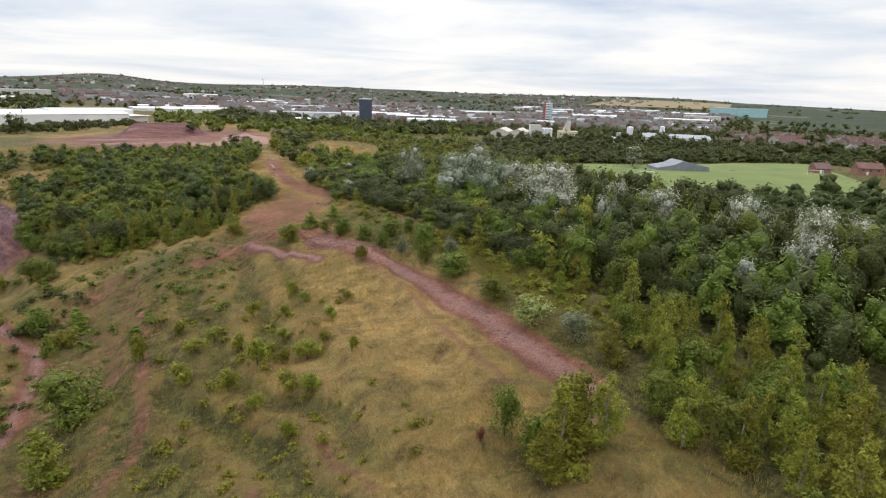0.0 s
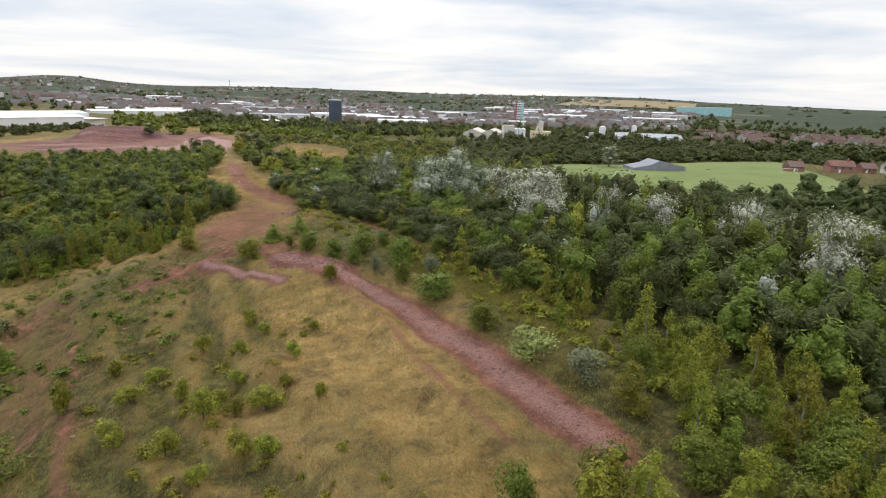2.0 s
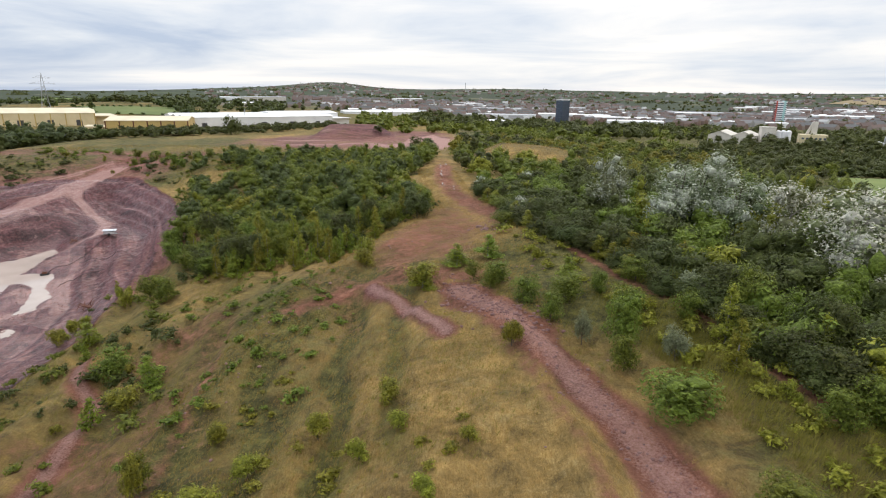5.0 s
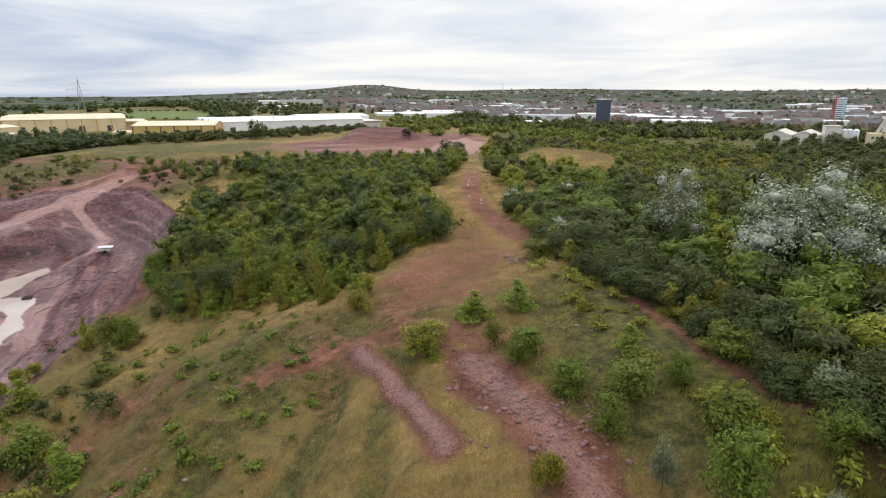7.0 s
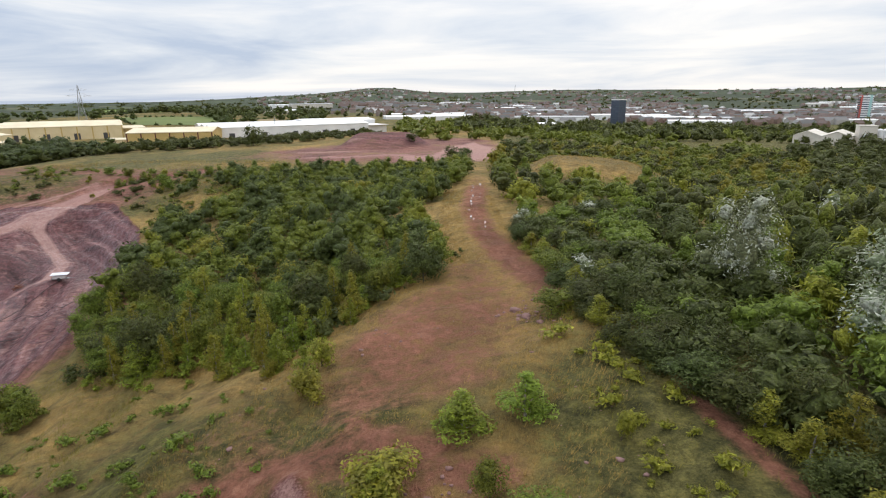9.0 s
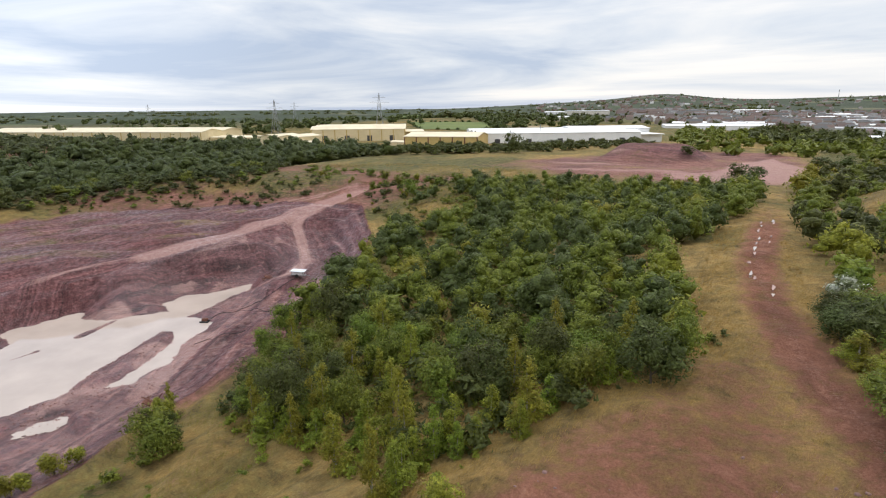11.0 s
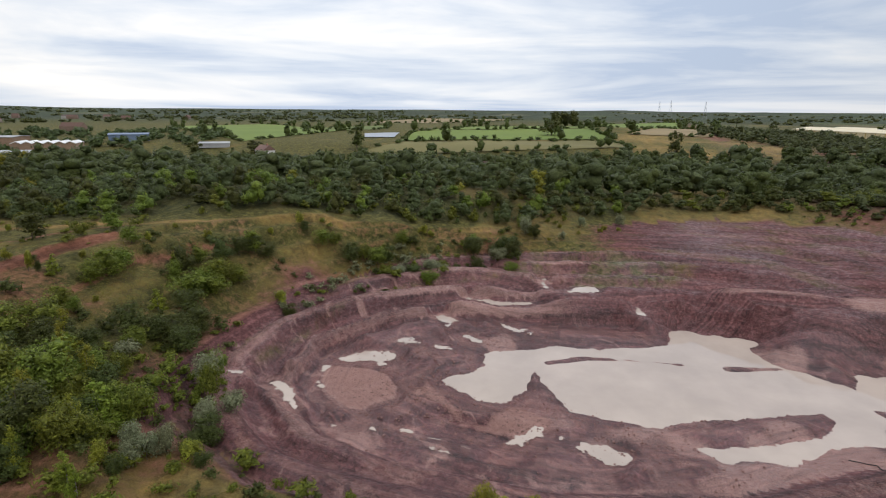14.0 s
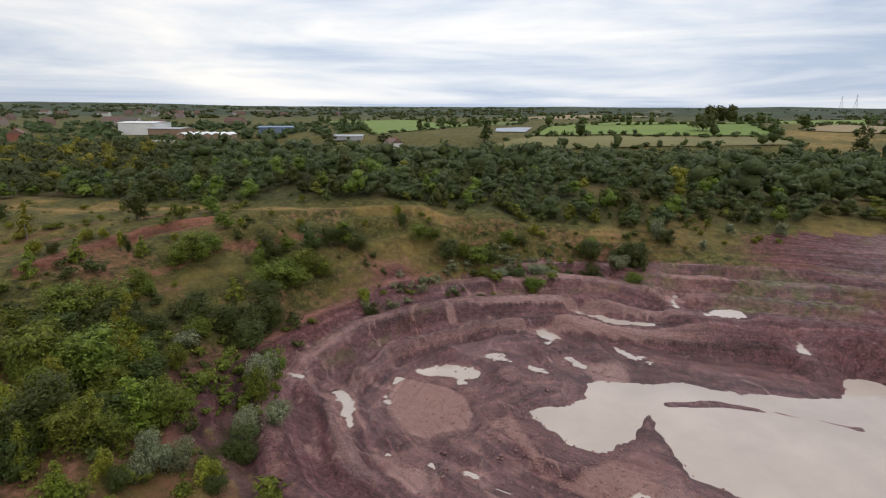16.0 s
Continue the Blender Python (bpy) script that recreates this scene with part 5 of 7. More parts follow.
THICKET = poly("-43,86 -34,82.5 -25,86 -16,88 -10,91 -5,93 1,100 -1,109 -4,122 -9,135 -4,150 -1,165 1,185 0,224 -24,217 -48,222 -72,206 -82,186 -74,160 -63,135 -57,118 -57,107 -50,94")
EAST_WOOD = poly("41,-34 40,-10 38.5,2 36,9 33,15 30,23 29,33 27,40 25.5,46 24.5,54 23,60 20.5,66 17.5,74 16.5,86 14.5,100 12,118 9.5,135 8.5,150 8,172 20,168 40,160 62,158 78,130 78,60 84,0 80,-34")
EAST_WOOD_FAR = poly("78,-34 84,0 78,60 78,130 62,158 92,160 108,128 128,112 160,96 150,40 130,0 110,-30")
def knoll(x, y):
    """The bare grassy knoll in the wood."""
    return ((x - 35) / 19) ** 2 + ((y - 178) / 20) ** 2 < 1


def canopy(x, y):
    """The level of the tree tops in the wood east of the tip."""
    return 30.2 + 0.15 * min(max(x - 27, -10), 26) - 2.0 * min(max((y - 84) / 40, 0), 1)


def edge_wood(x, y):
    return (x < 58 and y < 96) or (x < 36 and y < 128)


def glade(x, y):
    """Grassy gaps in the woods on the rim."""
    return wave(np.array([x]), np.array([y]), 17, 3)[0] + 0.5 * wave(np.array([x]), np.array([y]), 7, 5)[0] > -1.05


scatter(THICKET, 3.5, ["dark", "sallow", "round", "round", "birch", "sallow", "bright", "round", "birch"], 2, "trees of the thicket", (0.66, 0.98), seed=3, keep=lambda x, y: y <= 106)


def wood_front(line, step, seed):
    """The closed front of the wood: leafy to the ground, a low row before a higher one."""
    rng = random.Random(seed)
    pts = poly(line)
    for a, b in zip(pts, pts[1:]):
        d = b - a
        n = max(int(np.hypot(*d) / step), 1)
        out = np.array([-d[1], d[0]]) / np.hypot(*d)
        for i in range(n):
            for row, part_ in ((0.6, 0.72), (-2.6, 0.96)):
                p = a + d * (i + rng.uniform(0.1, 0.9)) / n + out * (row + rng.uniform(-0.7, 0.7))
                h = (canopy(p[0], p[1]) - ground_z(p[0], p[1])) * part_ * rng.uniform(0.8, 1.15)
                k = rng.choice(("dark", "dark", "dark", "sallow", "round", "birch"))
                plant(k, p[0], p[1], max(h, 3.0), rng.uniform(3.8, 5.4) if k != "birch" else 3.4, 2, "trees of the wood", rng)


scatter(poly("19,-34 20,-15 23,-7 27,-2 32,4 37,3 39,-9 40,-34"), 2.9, ["birch", "birch", "bright", "birch", "birch", "sallow"], 2, "young birches", (0.62, 0.95), seed=5)
wood_front("38.5,2 36,9 33,15 30,23 29,33 27,40 25.5,46 24.5,54 23,60 20.5,66 17.5,74 16.5,86 14.5,100 12,118", 2.5, 14)
# scattered scrub
scatter(poly("-66,150 -80,188 -72,208 -100,214 -128,200 -110,178 -90,168"), 8.0, ["bush", "sallow", "bush"], group="scrub", size=(0.6, 0.9), gap=0.35, seed=8)
scatter(poly("-140,48 -152,54 -168,72 -186,94 -176,92 -150,70"), 5.0, ["bush", "bush", "willow"], group="scrub", size=(0.6, 1.0), gap=0.45, seed=9)
scatter(poly("-30,0 -48,-8 -66,-8 -85,-12 -101,-6 -118,12 -100,18 -75,12 -55,10 -40,40 -50,60 -40,70 -28,50"), 7.0, ["bush", "bush", "sallow", "bright"], group="scrub", size=(0.55, 0.95), gap=0.35, seed=10)
scatter(poly("-20,-40 -60,-40 -100,-60 -110,-50 -118,-26 -101,-10 -66,-14 -30,-6"), 10, ["bush", "birch", "sallow", "dark"], group="scrub", size=(0.6, 0.95), gap=0.45, seed=11)
scatter(poly("24,0 32,14 30,36 27,52 22,64 17,60 23,40 24,20"), 4.6, ["bush", "bush", "birch", "willow"], True, group="scrub", size=(0.55, 0.9), gap=0.5, seed=12)

scatter(poly("25,-9 26,4 26,20 24,34 27,44 32,38 34,24 35,12 32,0"), 2.9, ["birch", "bush", "birch", "bright", "bush", "sallow"], 2, "young birches", (0.5, 0.8), gap=0.3, seed=18)


def far_wood(name, label, spots, seed, mat, count=70, size=0.8, lumps=4, inner=0.74):
    """Distant canopy: many crowns in one mesh, each of small leaf masses. spots: x, y, height, width."""
    rng = np.random.RandomState(seed)
    vs, fs = [], []
    for x, y, h, w in spots:
        z = ground_z(x, y)
        lobes = []
        for i in range(lumps):   # narrower towards the top, each crown its own shape
            q = (i + rng.uniform(0.2, 0.9)) / lumps
            r = w * (0.34 - 0.10 * q) * rng.uniform(0.8, 1.15)
            a, out = rng.uniform(0, 6.28), rng.uniform(0.1, 0.32) * w * (1.1 - 0.6 * q)
            lobes.append((x + out * math.cos(a), y + out * math.sin(a), z + h * (0.22 + 0.54 * q), r, h * rng.uniform(0.17, 0.26)))
        v, f = crown_arrays(rng, lobes, count, size * w / 7.0, 0.0, 0.5)
        cv, cf = core_arrays(rng, lobes + [(x, y, z + 0.4 * h, 0.36 * w, 0.4 * h)], inner)
        vs.append((v, f))
        fs.append((cv, cf))
    parts = [(np.concatenate([v for v, _ in g]), np.concatenate([f + i * len(g[0][0]) for i, (_, f) in enumerate(g)])) for g in (vs, fs)]
    ob = new(name, crown_mesh(name, parts, mat))
    return tagged(ob, label, "wood", kind="stuff")


def spots_in(pts, spacing, h, w, seed, gap=0.0, holes=()):
    rng = random.Random(seed)
    (x0, y0), (x1, y1) = pts.min(0), pts.max(0)
    out = []
    for j in range(int((y1 - y0) / spacing) + 1):
        for i in range(int((x1 - x0) / spacing) + 1):
            px, py = x0 + (i + rng.uniform(0, 0.9)) * spacing, y0 + (j + rng.uniform(0, 0.9)) * spacing
            a, b = np.array([px]), np.array([py])
            if rng.random() >= gap and inside(a, b, pts)[0] and not any(inside(a, b, q)[0] for q in holes):
                s = rng.uniform(0.7, 1.25)
                out.append((px, py, h * s * rng.uniform(0.8, 1.3), w * s * rng.uniform(0.85, 1.15)))
    return out


def woodland(label, pts, spacing, h, w, seed, shares, count=150, size=0.28, keep=None, top=None):
    """The rest of a wood, in a few meshes of many crowns. shares: leaf kinds and their part of the trees."""
    spots = [s for s in spots_in(pts, spacing, h, w, seed) if keep is None or keep(s[0], s[1])]
    if top:
        spots = [(x, y, max(top(x, y) - ground_z(x, y), 3.5) * (0.7 + 0.3 * a / h), b) for x, y, a, b in spots]
    rng = random.Random(seed)
    rng.shuffle(spots)
    at = 0
    for leaf, share in shares:
        n = int(round(share * len(spots)))
        if spots[at:at + n]:
            far_wood("wood_canopy", label, spots[at:at + n], seed + n, LEAF[leaf], count, size, 5, 0.64)
        at += n


woodland("dense green thicket between track and pit", THICKET, 4.0, 5.2, 6.0, 31, (("sallow", 0.54), ("dark", 0.38), ("birch", 0.03), ("bright", 0.05)), 230, 0.27,
         keep=lambda x, y: y > 106 and (x > -28 or y < 140 or wave(np.array([x]), np.array([y]), 13, 4)[0] > -0.30))
woodland("dark green broadleaf wood east of the tip", EAST_WOOD, 4.7, 10.0, 6.4, 32, (("dark", 0.52), ("sallow", 0.40), ("birch", 0.05), ("silver", 0.03)), 140, 0.34, top=canopy,
         keep=lambda x, y: y < 128 and not edge_wood(x, y))
woodland("leafy green trees along the edge of the wood", EAST_WOOD, 4.3, 10.0, 6.2, 32, (("dark", 0.55), ("sallow", 0.34), ("birch", 0.08), ("silver", 0.03)), 330, 0.26, top=canopy,
         keep=lambda x, y: edge_wood(x, y))
woodland("green trees along the west bank", WEST_WOOD, 4.7, 4.8, 6.0, 33, (("oak", 0.48), ("dark", 0.30), ("sallow", 0.20), ("birch", 0.02)), 170, 0.28, keep=glade)
far_wood("wood_canopy", "belt of dark green trees between playing field and works", spots_in(poly("118,150 150,222 200,226 262,216 322,210 350,240 400,300 392,330 340,345 300,372 262,392 215,405 170,360 140,280 108,200"), 10.0, 7.4, 10.5, 45, 0.05), 45, LEAF["dark"], 90, 0.42, 4, 0.66)
WEST_FRINGE = poly("-72,-64 -82,-55 -96,-33 -106,-16 -117,0 -126,11 -137,26 -148,42 -156,58 -172,72 -176,66 -158,46 -140,18 -124,-6 -112,-26 -96,-58")
woodland("young trees and scrub before the wood on the west rim", WEST_FRINGE, 3.4, 2.8, 2.8, 37, (("sallow", 0.40), ("dark", 0.56), ("birch", 0.04)), 120, 0.34, keep=lambda x, y: wave(np.array([x]), np.array([y]), 9, 2)[0] > -0.25)
woodland("low scrub wood on the north-west rim", NORTH_WEST_SCRUB, 4.6, 3.8, 6.2, 35, (("oak", 0.5), ("dark", 0.3), ("sallow", 0.2)), 130, 0.34)
woodland("dark trees and birches on the south bank", SOUTH_WOOD, 5.6, 5.4, 6.4, 34, (("oak", 0.3), ("dark", 0.4), ("birch", 0.3)), 140, 0.36)
woodland("dense green scrub wood beyond the clearing", NORTH_WOOD, 5.6, 4.6, 6.4, 21, (("sallow", 0.45), ("dark", 0.3), ("birch", 0.25)), 110, 0.45, keep=lambda x, y: not knoll(x, y))
woodland("bright green low wood round the grassy knoll", EAST_WOOD, 4.9, 5.2, 6.2, 36, (("sallow", 0.45), ("birch", 0.25), ("dark", 0.2), ("bright", 0.1)), 160, 0.29, keep=lambda x, y: y >= 128 and not knoll(x, y))
far_wood("wood_canopy", "dark green broadleaf wood beside the playing field", spots_in(EAST_WOOD_FAR, 6.6, 8.0, 7.8, 22), 22, LEAF["dark"], 130, 0.36, 5)
woodland("low dark scrub along the rim of the old face", poly("-199,100 -196,122 -189,146 -172,164 -150,181 -160,196 -176,222 -215,240 -222,200 -214,150"), 3.6, 2.4, 4.2, 46, (("dark", 0.6), ("oak", 0.3), ("sallow", 0.1)), 90, 0.34)
SLOPE = poly("-32,4 -48,-6 -66,-6 -85,-9 -101,-3 -119,12 -138,40 -150,56 -140,62 -128,52 -114,35 -96,23 -76,22 -60,29 -54,44 -54,70 -60,90 -42,78 -30,50")
far_wood("wood_canopy", "dark green wood on the west side of the pit", spots_in(WEST_WOOD_FAR, 9.5, 7.8, 10.8, 23, 0.08), 23, LEAF["oak"], 76, 0.46, 5)
far_wood("wood_canopy", "mixed green scrub on the west side of the pit", spots_in(WEST_WOOD_FAR, 12.5, 7.4, 9.6, 24), 24, LEAF["dark"], 76, 0.46, 5)


def brambles(label, pts, spacing, h, w, seed, leaf, gap=0.45, keep=None):
    """Low scrub that covers the ground, too tangled to count."""
    rng = random.Random(seed)
    spots = []
    for x, y, a, b in spots_in(pts, spacing, h, w, seed, gap):
        k = 0.35 + 1.1 * rng.random() ** 1.6
        spots.append((x + rng.uniform(-1, 1) * spacing, y + rng.uniform(-1, 1) * spacing, a * k, b * k))
    spots = [p for p in spots if keep is None or keep(p[0], p[1])]
    ob = far_wood("brambles", label, spots, seed, LEAF[leaf], 66, 0.48, 3, 0.5)
    ob["category"] = "scrub"
    return ob


def patchy(size, k, cut):
    return lambda x, y: wave(np.array([x]), np.array([y]), size, k)[0] > cut


brambles("low green brambles on the pit slope", SLOPE, 2.6, 1.2, 2.6, 91, "sallow", 0.35, patchy(15, 2, -0.05))
brambles("dark low scrub on the pit slope", SLOPE, 2.6, 1.4, 2.6, 92, "dark", 0.35, patchy(14, 5, -0.05))
brambles("low herbs and scrub along the rim", poly("-20,-40 -60,-40 -78,-54 -99,-30 -120,6 -101,-10 -66,-14 -30,-6"), 3.4, 1.1, 2.6, 93, "sallow", 0.4, patchy(17, 3, 0.0))
brambles("green herbs and brambles beside the wood", poly("13,64 19,40 23,20 24,2 25,-14 33,-12 34,10 32,40 28,56 21,78 15,84"), 1.6, 0.8, 1.9, 94, "birch", 0.3, patchy(9, 4, -0.4))
brambles("low scrub round the thicket", poly("-46,84 -36,80 -16,77 -9,83 -4,96 4,108 0,112 -10,98 -30,86"), 1.8, 1.3, 2.0, 95, "bright", 0.3)
brambles("grey-green willow scrub along the foot of the slope", poly("-95,21 -109,23.5 -119,27 -131,34 -136,42 -132,43 -118,32 -106,28 -95,25"), 1.7, 1.3, 2.2, 103, "willow", 0.15)
brambles("scrub along the wood on the west rim", poly("-110,-22 -128,6 -150,38 -160,56 -190,88 -196,82 -160,40 -128,0"), 2.8, 2.0, 3.2, 96, "sallow", 0.3)
brambles("scattered scrub on the north rim", poly("-66,150 -80,188 -72,212 -110,214 -150,190 -190,150 -200,120 -182,140 -121,176 -98,176"), 2.8, 1.4, 2.8, 97, "dark", 0.45, patchy(20, 6, -0.05))
brambles("low scrub among grass beside the haul road", poly("-74,206 -86,188 -80,162 -68,140 -32,140 -30,217 -48,224"), 2.8, 1.6, 2.8, 105, "sallow", 0.35)
brambles("low brown-green scrub on the north rim", poly("-60,214 -80,190 -110,192 -150,180 -192,130 -200,150 -165,190 -150,215 -100,240 -50,250"), 3.2, 1.3, 3.0, 104, "sallow", 0.4, patchy(14, 2, 0.0))
scatter(poly("-49,8 -57,10 -65,11 -63,20 -57,28 -52,29 -45,27 -42,20"), 3.3, ["sallow", "bright", "sallow", "birch", "round"], 2, "trees of the slope", (0.75, 1.0), seed=15)
singles("bush,-5,12,2.2,2.6 bush,-6.2,15,2.4,2.8 bush,-4.4,17.5,2.0,2.6 bush,-9,17,2.6,2.4 bush,-10.5,9,2.8,3.0 bush,-0.5,12.5,1.8,2.4 bush,-12,24,2.2,2.8 bush,-16.5,30,2.6,3.0 bush,-1,25,1.6,2.0 bush,-8,3,2.0,2.6 bush,4,22,1.4,1.8 bush,-5.5,-2,2.2,2.4")
brambles("green weeds among the dry grass", poly("-20,-20 4,-20 6,20 2,40 -8,44 -20,34 -22,10"), 1.7, 0.55, 1.5, 98, "birch", 0.5, patchy(8, 3, 0.12))
brambles("low weeds on the shoulder of the tip", poly("-24,30 -6,36 -8,56 -16,72 -34,78 -48,70 -30,50"), 1.8, 0.7, 1.7, 99, "sallow", 0.5, patchy(9, 6, 0.05))
brambles("dense undergrowth of the thicket", poly("-43,87 -35,83 -26,83 -16,81 -11,85 -7,95 1,106 -5,122 -30,124 -58,122 -56,108 -50,96"), 2.6, 2.4, 3.6, 101, "dark", 0.1)
scatter(poly("-38,84 -26,81 -16,77 -10,81 -7,90 -12,90 -18,85 -27,86"), 2.9, ["bright", "birch", "bright"], 2, "young birches", (0.6, 0.95), seed=16)
brambles("dark green reeds in a wet hollow", poly("-71,23 -64,21 -60,27 -64,33 -70,31"), 1.1, 1.3, 1.7, 102, "sallow", 0.05)
scatter(poly("-74,16 -64,14 -58,30 -50,36 -46,30 -56,24"), 4.6, ["willow", "bright", "sallow", "willow"], 1, "scrub", (0.7, 1.05), gap=0.25, seed=17)
singles("sallow,-96,206,3,4 sallow,-88,200,3.4,4.6 bush,-104,212,2.6,4 sallow,-120,206,3,5 bush,-84,190,2.8,4 bush,-90,184,2.4,3.4 sallow,-76,200,3.2,5 bush,-60,214,2.4,4 sallow,-50,232,2.6,4.4 bush,-134,196,2.6,4 sallow,-146,204,3,5", 0)

# ---- fields, buildings and other things ----
def part(name, bm, mat, parent=None, label=""):
    ob = new(name, finish(bm, name, mat) if isinstance(bm, bmesh.types.BMesh) else bm)
    if parent:
        ob.parent = parent
    if label:
        ob["label"] = label
    return ob


def block(bm, x0, y0, z0, x1, y1, z1):
    v = [bm.verts.new(p) for p in ((x0, y0, z0), (x1, y0, z0), (x1, y1, z0), (x0, y1, z0), (x0, y0, z1), (x1, y0, z1), (x1, y1, z1), (x0, y1, z1))]
    for f in ((0, 3, 2, 1), (4, 5, 6, 7), (0, 1, 5, 4), (1, 2, 6, 5), (2, 3, 7, 6), (3, 0, 4, 7)):
        bm.faces.new([v[i] for i in f])


def boxed(x0, y0, z0, x1, y1, z1):
    bm = bmesh.new()
    block(bm, x0, y0, z0, x1, y1, z1)
    return bm


def drum(bm, x, y, z0, z1, r0, r1=None, n=18):
    r1 = r0 if r1 is None else r1
    a = [bm.verts.new((x + r0 * math.cos(2 * math.pi * k / n), y + r0 * math.sin(2 * math.pi * k / n), z0)) for k in range(n)]
    b = [bm.verts.new((x + r1 * math.cos(2 * math.pi * k / n), y + r1 * math.sin(2 * math.pi * k / n), z1)) for k in range(n)]
    for k in range(n):
        bm.faces.new((a[k], a[(k + 1) % n], b[(k + 1) % n], b[k]))
    bm.faces.new(b)
    bm.faces.new(a[::-1])


def field(name, label, corners, mat, lift=0.45, n=16):
    """A field laid over the land between four corners."""
    c = poly(corners)
    verts = []
    for j in range(n + 1):
        for i in range(n + 1):
            u, v = i / n, j / n
            p = (c[0] * (1 - u) + c[1] * u) * (1 - v) + (c[3] * (1 - u) + c[2] * u) * v
            verts.append((p[0], p[1], ground_z(p[0], p[1]) + lift))
    faces = [(j * (n + 1) + i, j * (n + 1) + i + 1, (j + 1) * (n + 1) + i + 1, (j + 1) * (n + 1) + i) for j in range(n) for i in range(n)]
    return tagged(mesh_object(name, verts, faces, mat, True), label, "field", kind="structure")


FIELDS = [("bright green pasture with hedges", "-588,-432 -723,-381 -540,-170 -337,-155", M_FIELD_BRIGHT), ("bright green pasture below the hill", "-362,-52 -470,-78 -500,66 -394,82", M_FIELD_BRIGHT),
          ("dry olive pasture beside the wood", "-304,-62 -352,-44 -384,80 -342,92", M_FIELD_OLIVE), ("green hillside pasture", "-482,-70 -760,-50 -640,75 -512,62", M_FIELD_BRIGHT),
          ("bright green hilltop pasture", "-640,80 -900,30 -1240,232 -780,170", M_FIELD_BRIGHT), ("tan stubble field", "-446,92 -520,110 -760,205 -446,150", M_FIELD_TAN),
          ("green pasture behind trees", "-603,-256 -760,-214 -560,-141 -483,-191", M_FIELD_GREEN), ("green field behind the warehouses", "-409,641 -299,690 -262,560 -330,550", M_FIELD_GREEN),
          ("tan field behind the warehouses", "-279,620 -240,690 -190,600 -226,540", M_FIELD_TAN), ("bright green ridge-top field", "-860,1180 -1130,1700 -760,1500 -600,1120", M_FIELD_BRIGHT),
          ("olive field on the far slope", "-600,1000 -720,1130 -480,1050 -430,930", M_FIELD_OLIVE), ("wide stubble field far away", "-900,-330 -1300,-330 -1250,-100 -900,-180", M_FIELD_TAN)]
for label, corners, mat in FIELDS:
    field("field", label, corners, mat)
field("field", "tan stubble on the far hillside", "1360,1980 1900,2500 2350,2150 1800,1650", M_FIELD_TAN, 2.0)
field("playing_field", "mown playing field with worn patches", "112,121 164,212 322,200 226,84", M_MOW, 0.25)
field("hard_court", "grey-blue hard court among the fields", "-395,-92 -440,-112 -446,-84 -398,-70", mottled("court", (0.30, 0.33, 0.38), (0.38, 0.41, 0.46), 0.1), 0.6)

# hedges and field trees, one planting a field
HEDGES = []
rngh = random.Random(77)
for label, corners, mat in FIELDS:
    c = poly(corners)
    for k in range(4):
        a, b = c[k], c[(k + 1) % 4]
        n = int(np.hypot(*(b - a)) / 7)
        for i in range(n):
            if rngh.random() < 0.78:
                p = a + (b - a) * (i + rngh.random()) / n
                big = rngh.random() < 0.14
                HEDGES.append((p[0] + rngh.uniform(-2, 2), p[1] + rngh.uniform(-2, 2), rngh.uniform(8, 13) if big else rngh.uniform(2.2, 4.0), rngh.uniform(8, 12) if big else rngh.uniform(5, 8)))
far_wood("hedgerow_planting", "dark hedgerows with single trees between fields", HEDGES, 41, LEAF["dark"], 14, 1.0, 1)


def placed(root, a, b):
    """Turns a thing built along +x from its corner so that its front runs from a to b."""
    d = math.atan2(b[1] - a[1], b[0] - a[0])
    z = min(ground_z(*a), ground_z(*b)) - 0.3
    root.matrix_basis = Matrix.LocRotScale((a[0], a[1], z), Euler((0, 0, d)), None)
    return math.hypot(b[0] - a[0], b[1] - a[1])


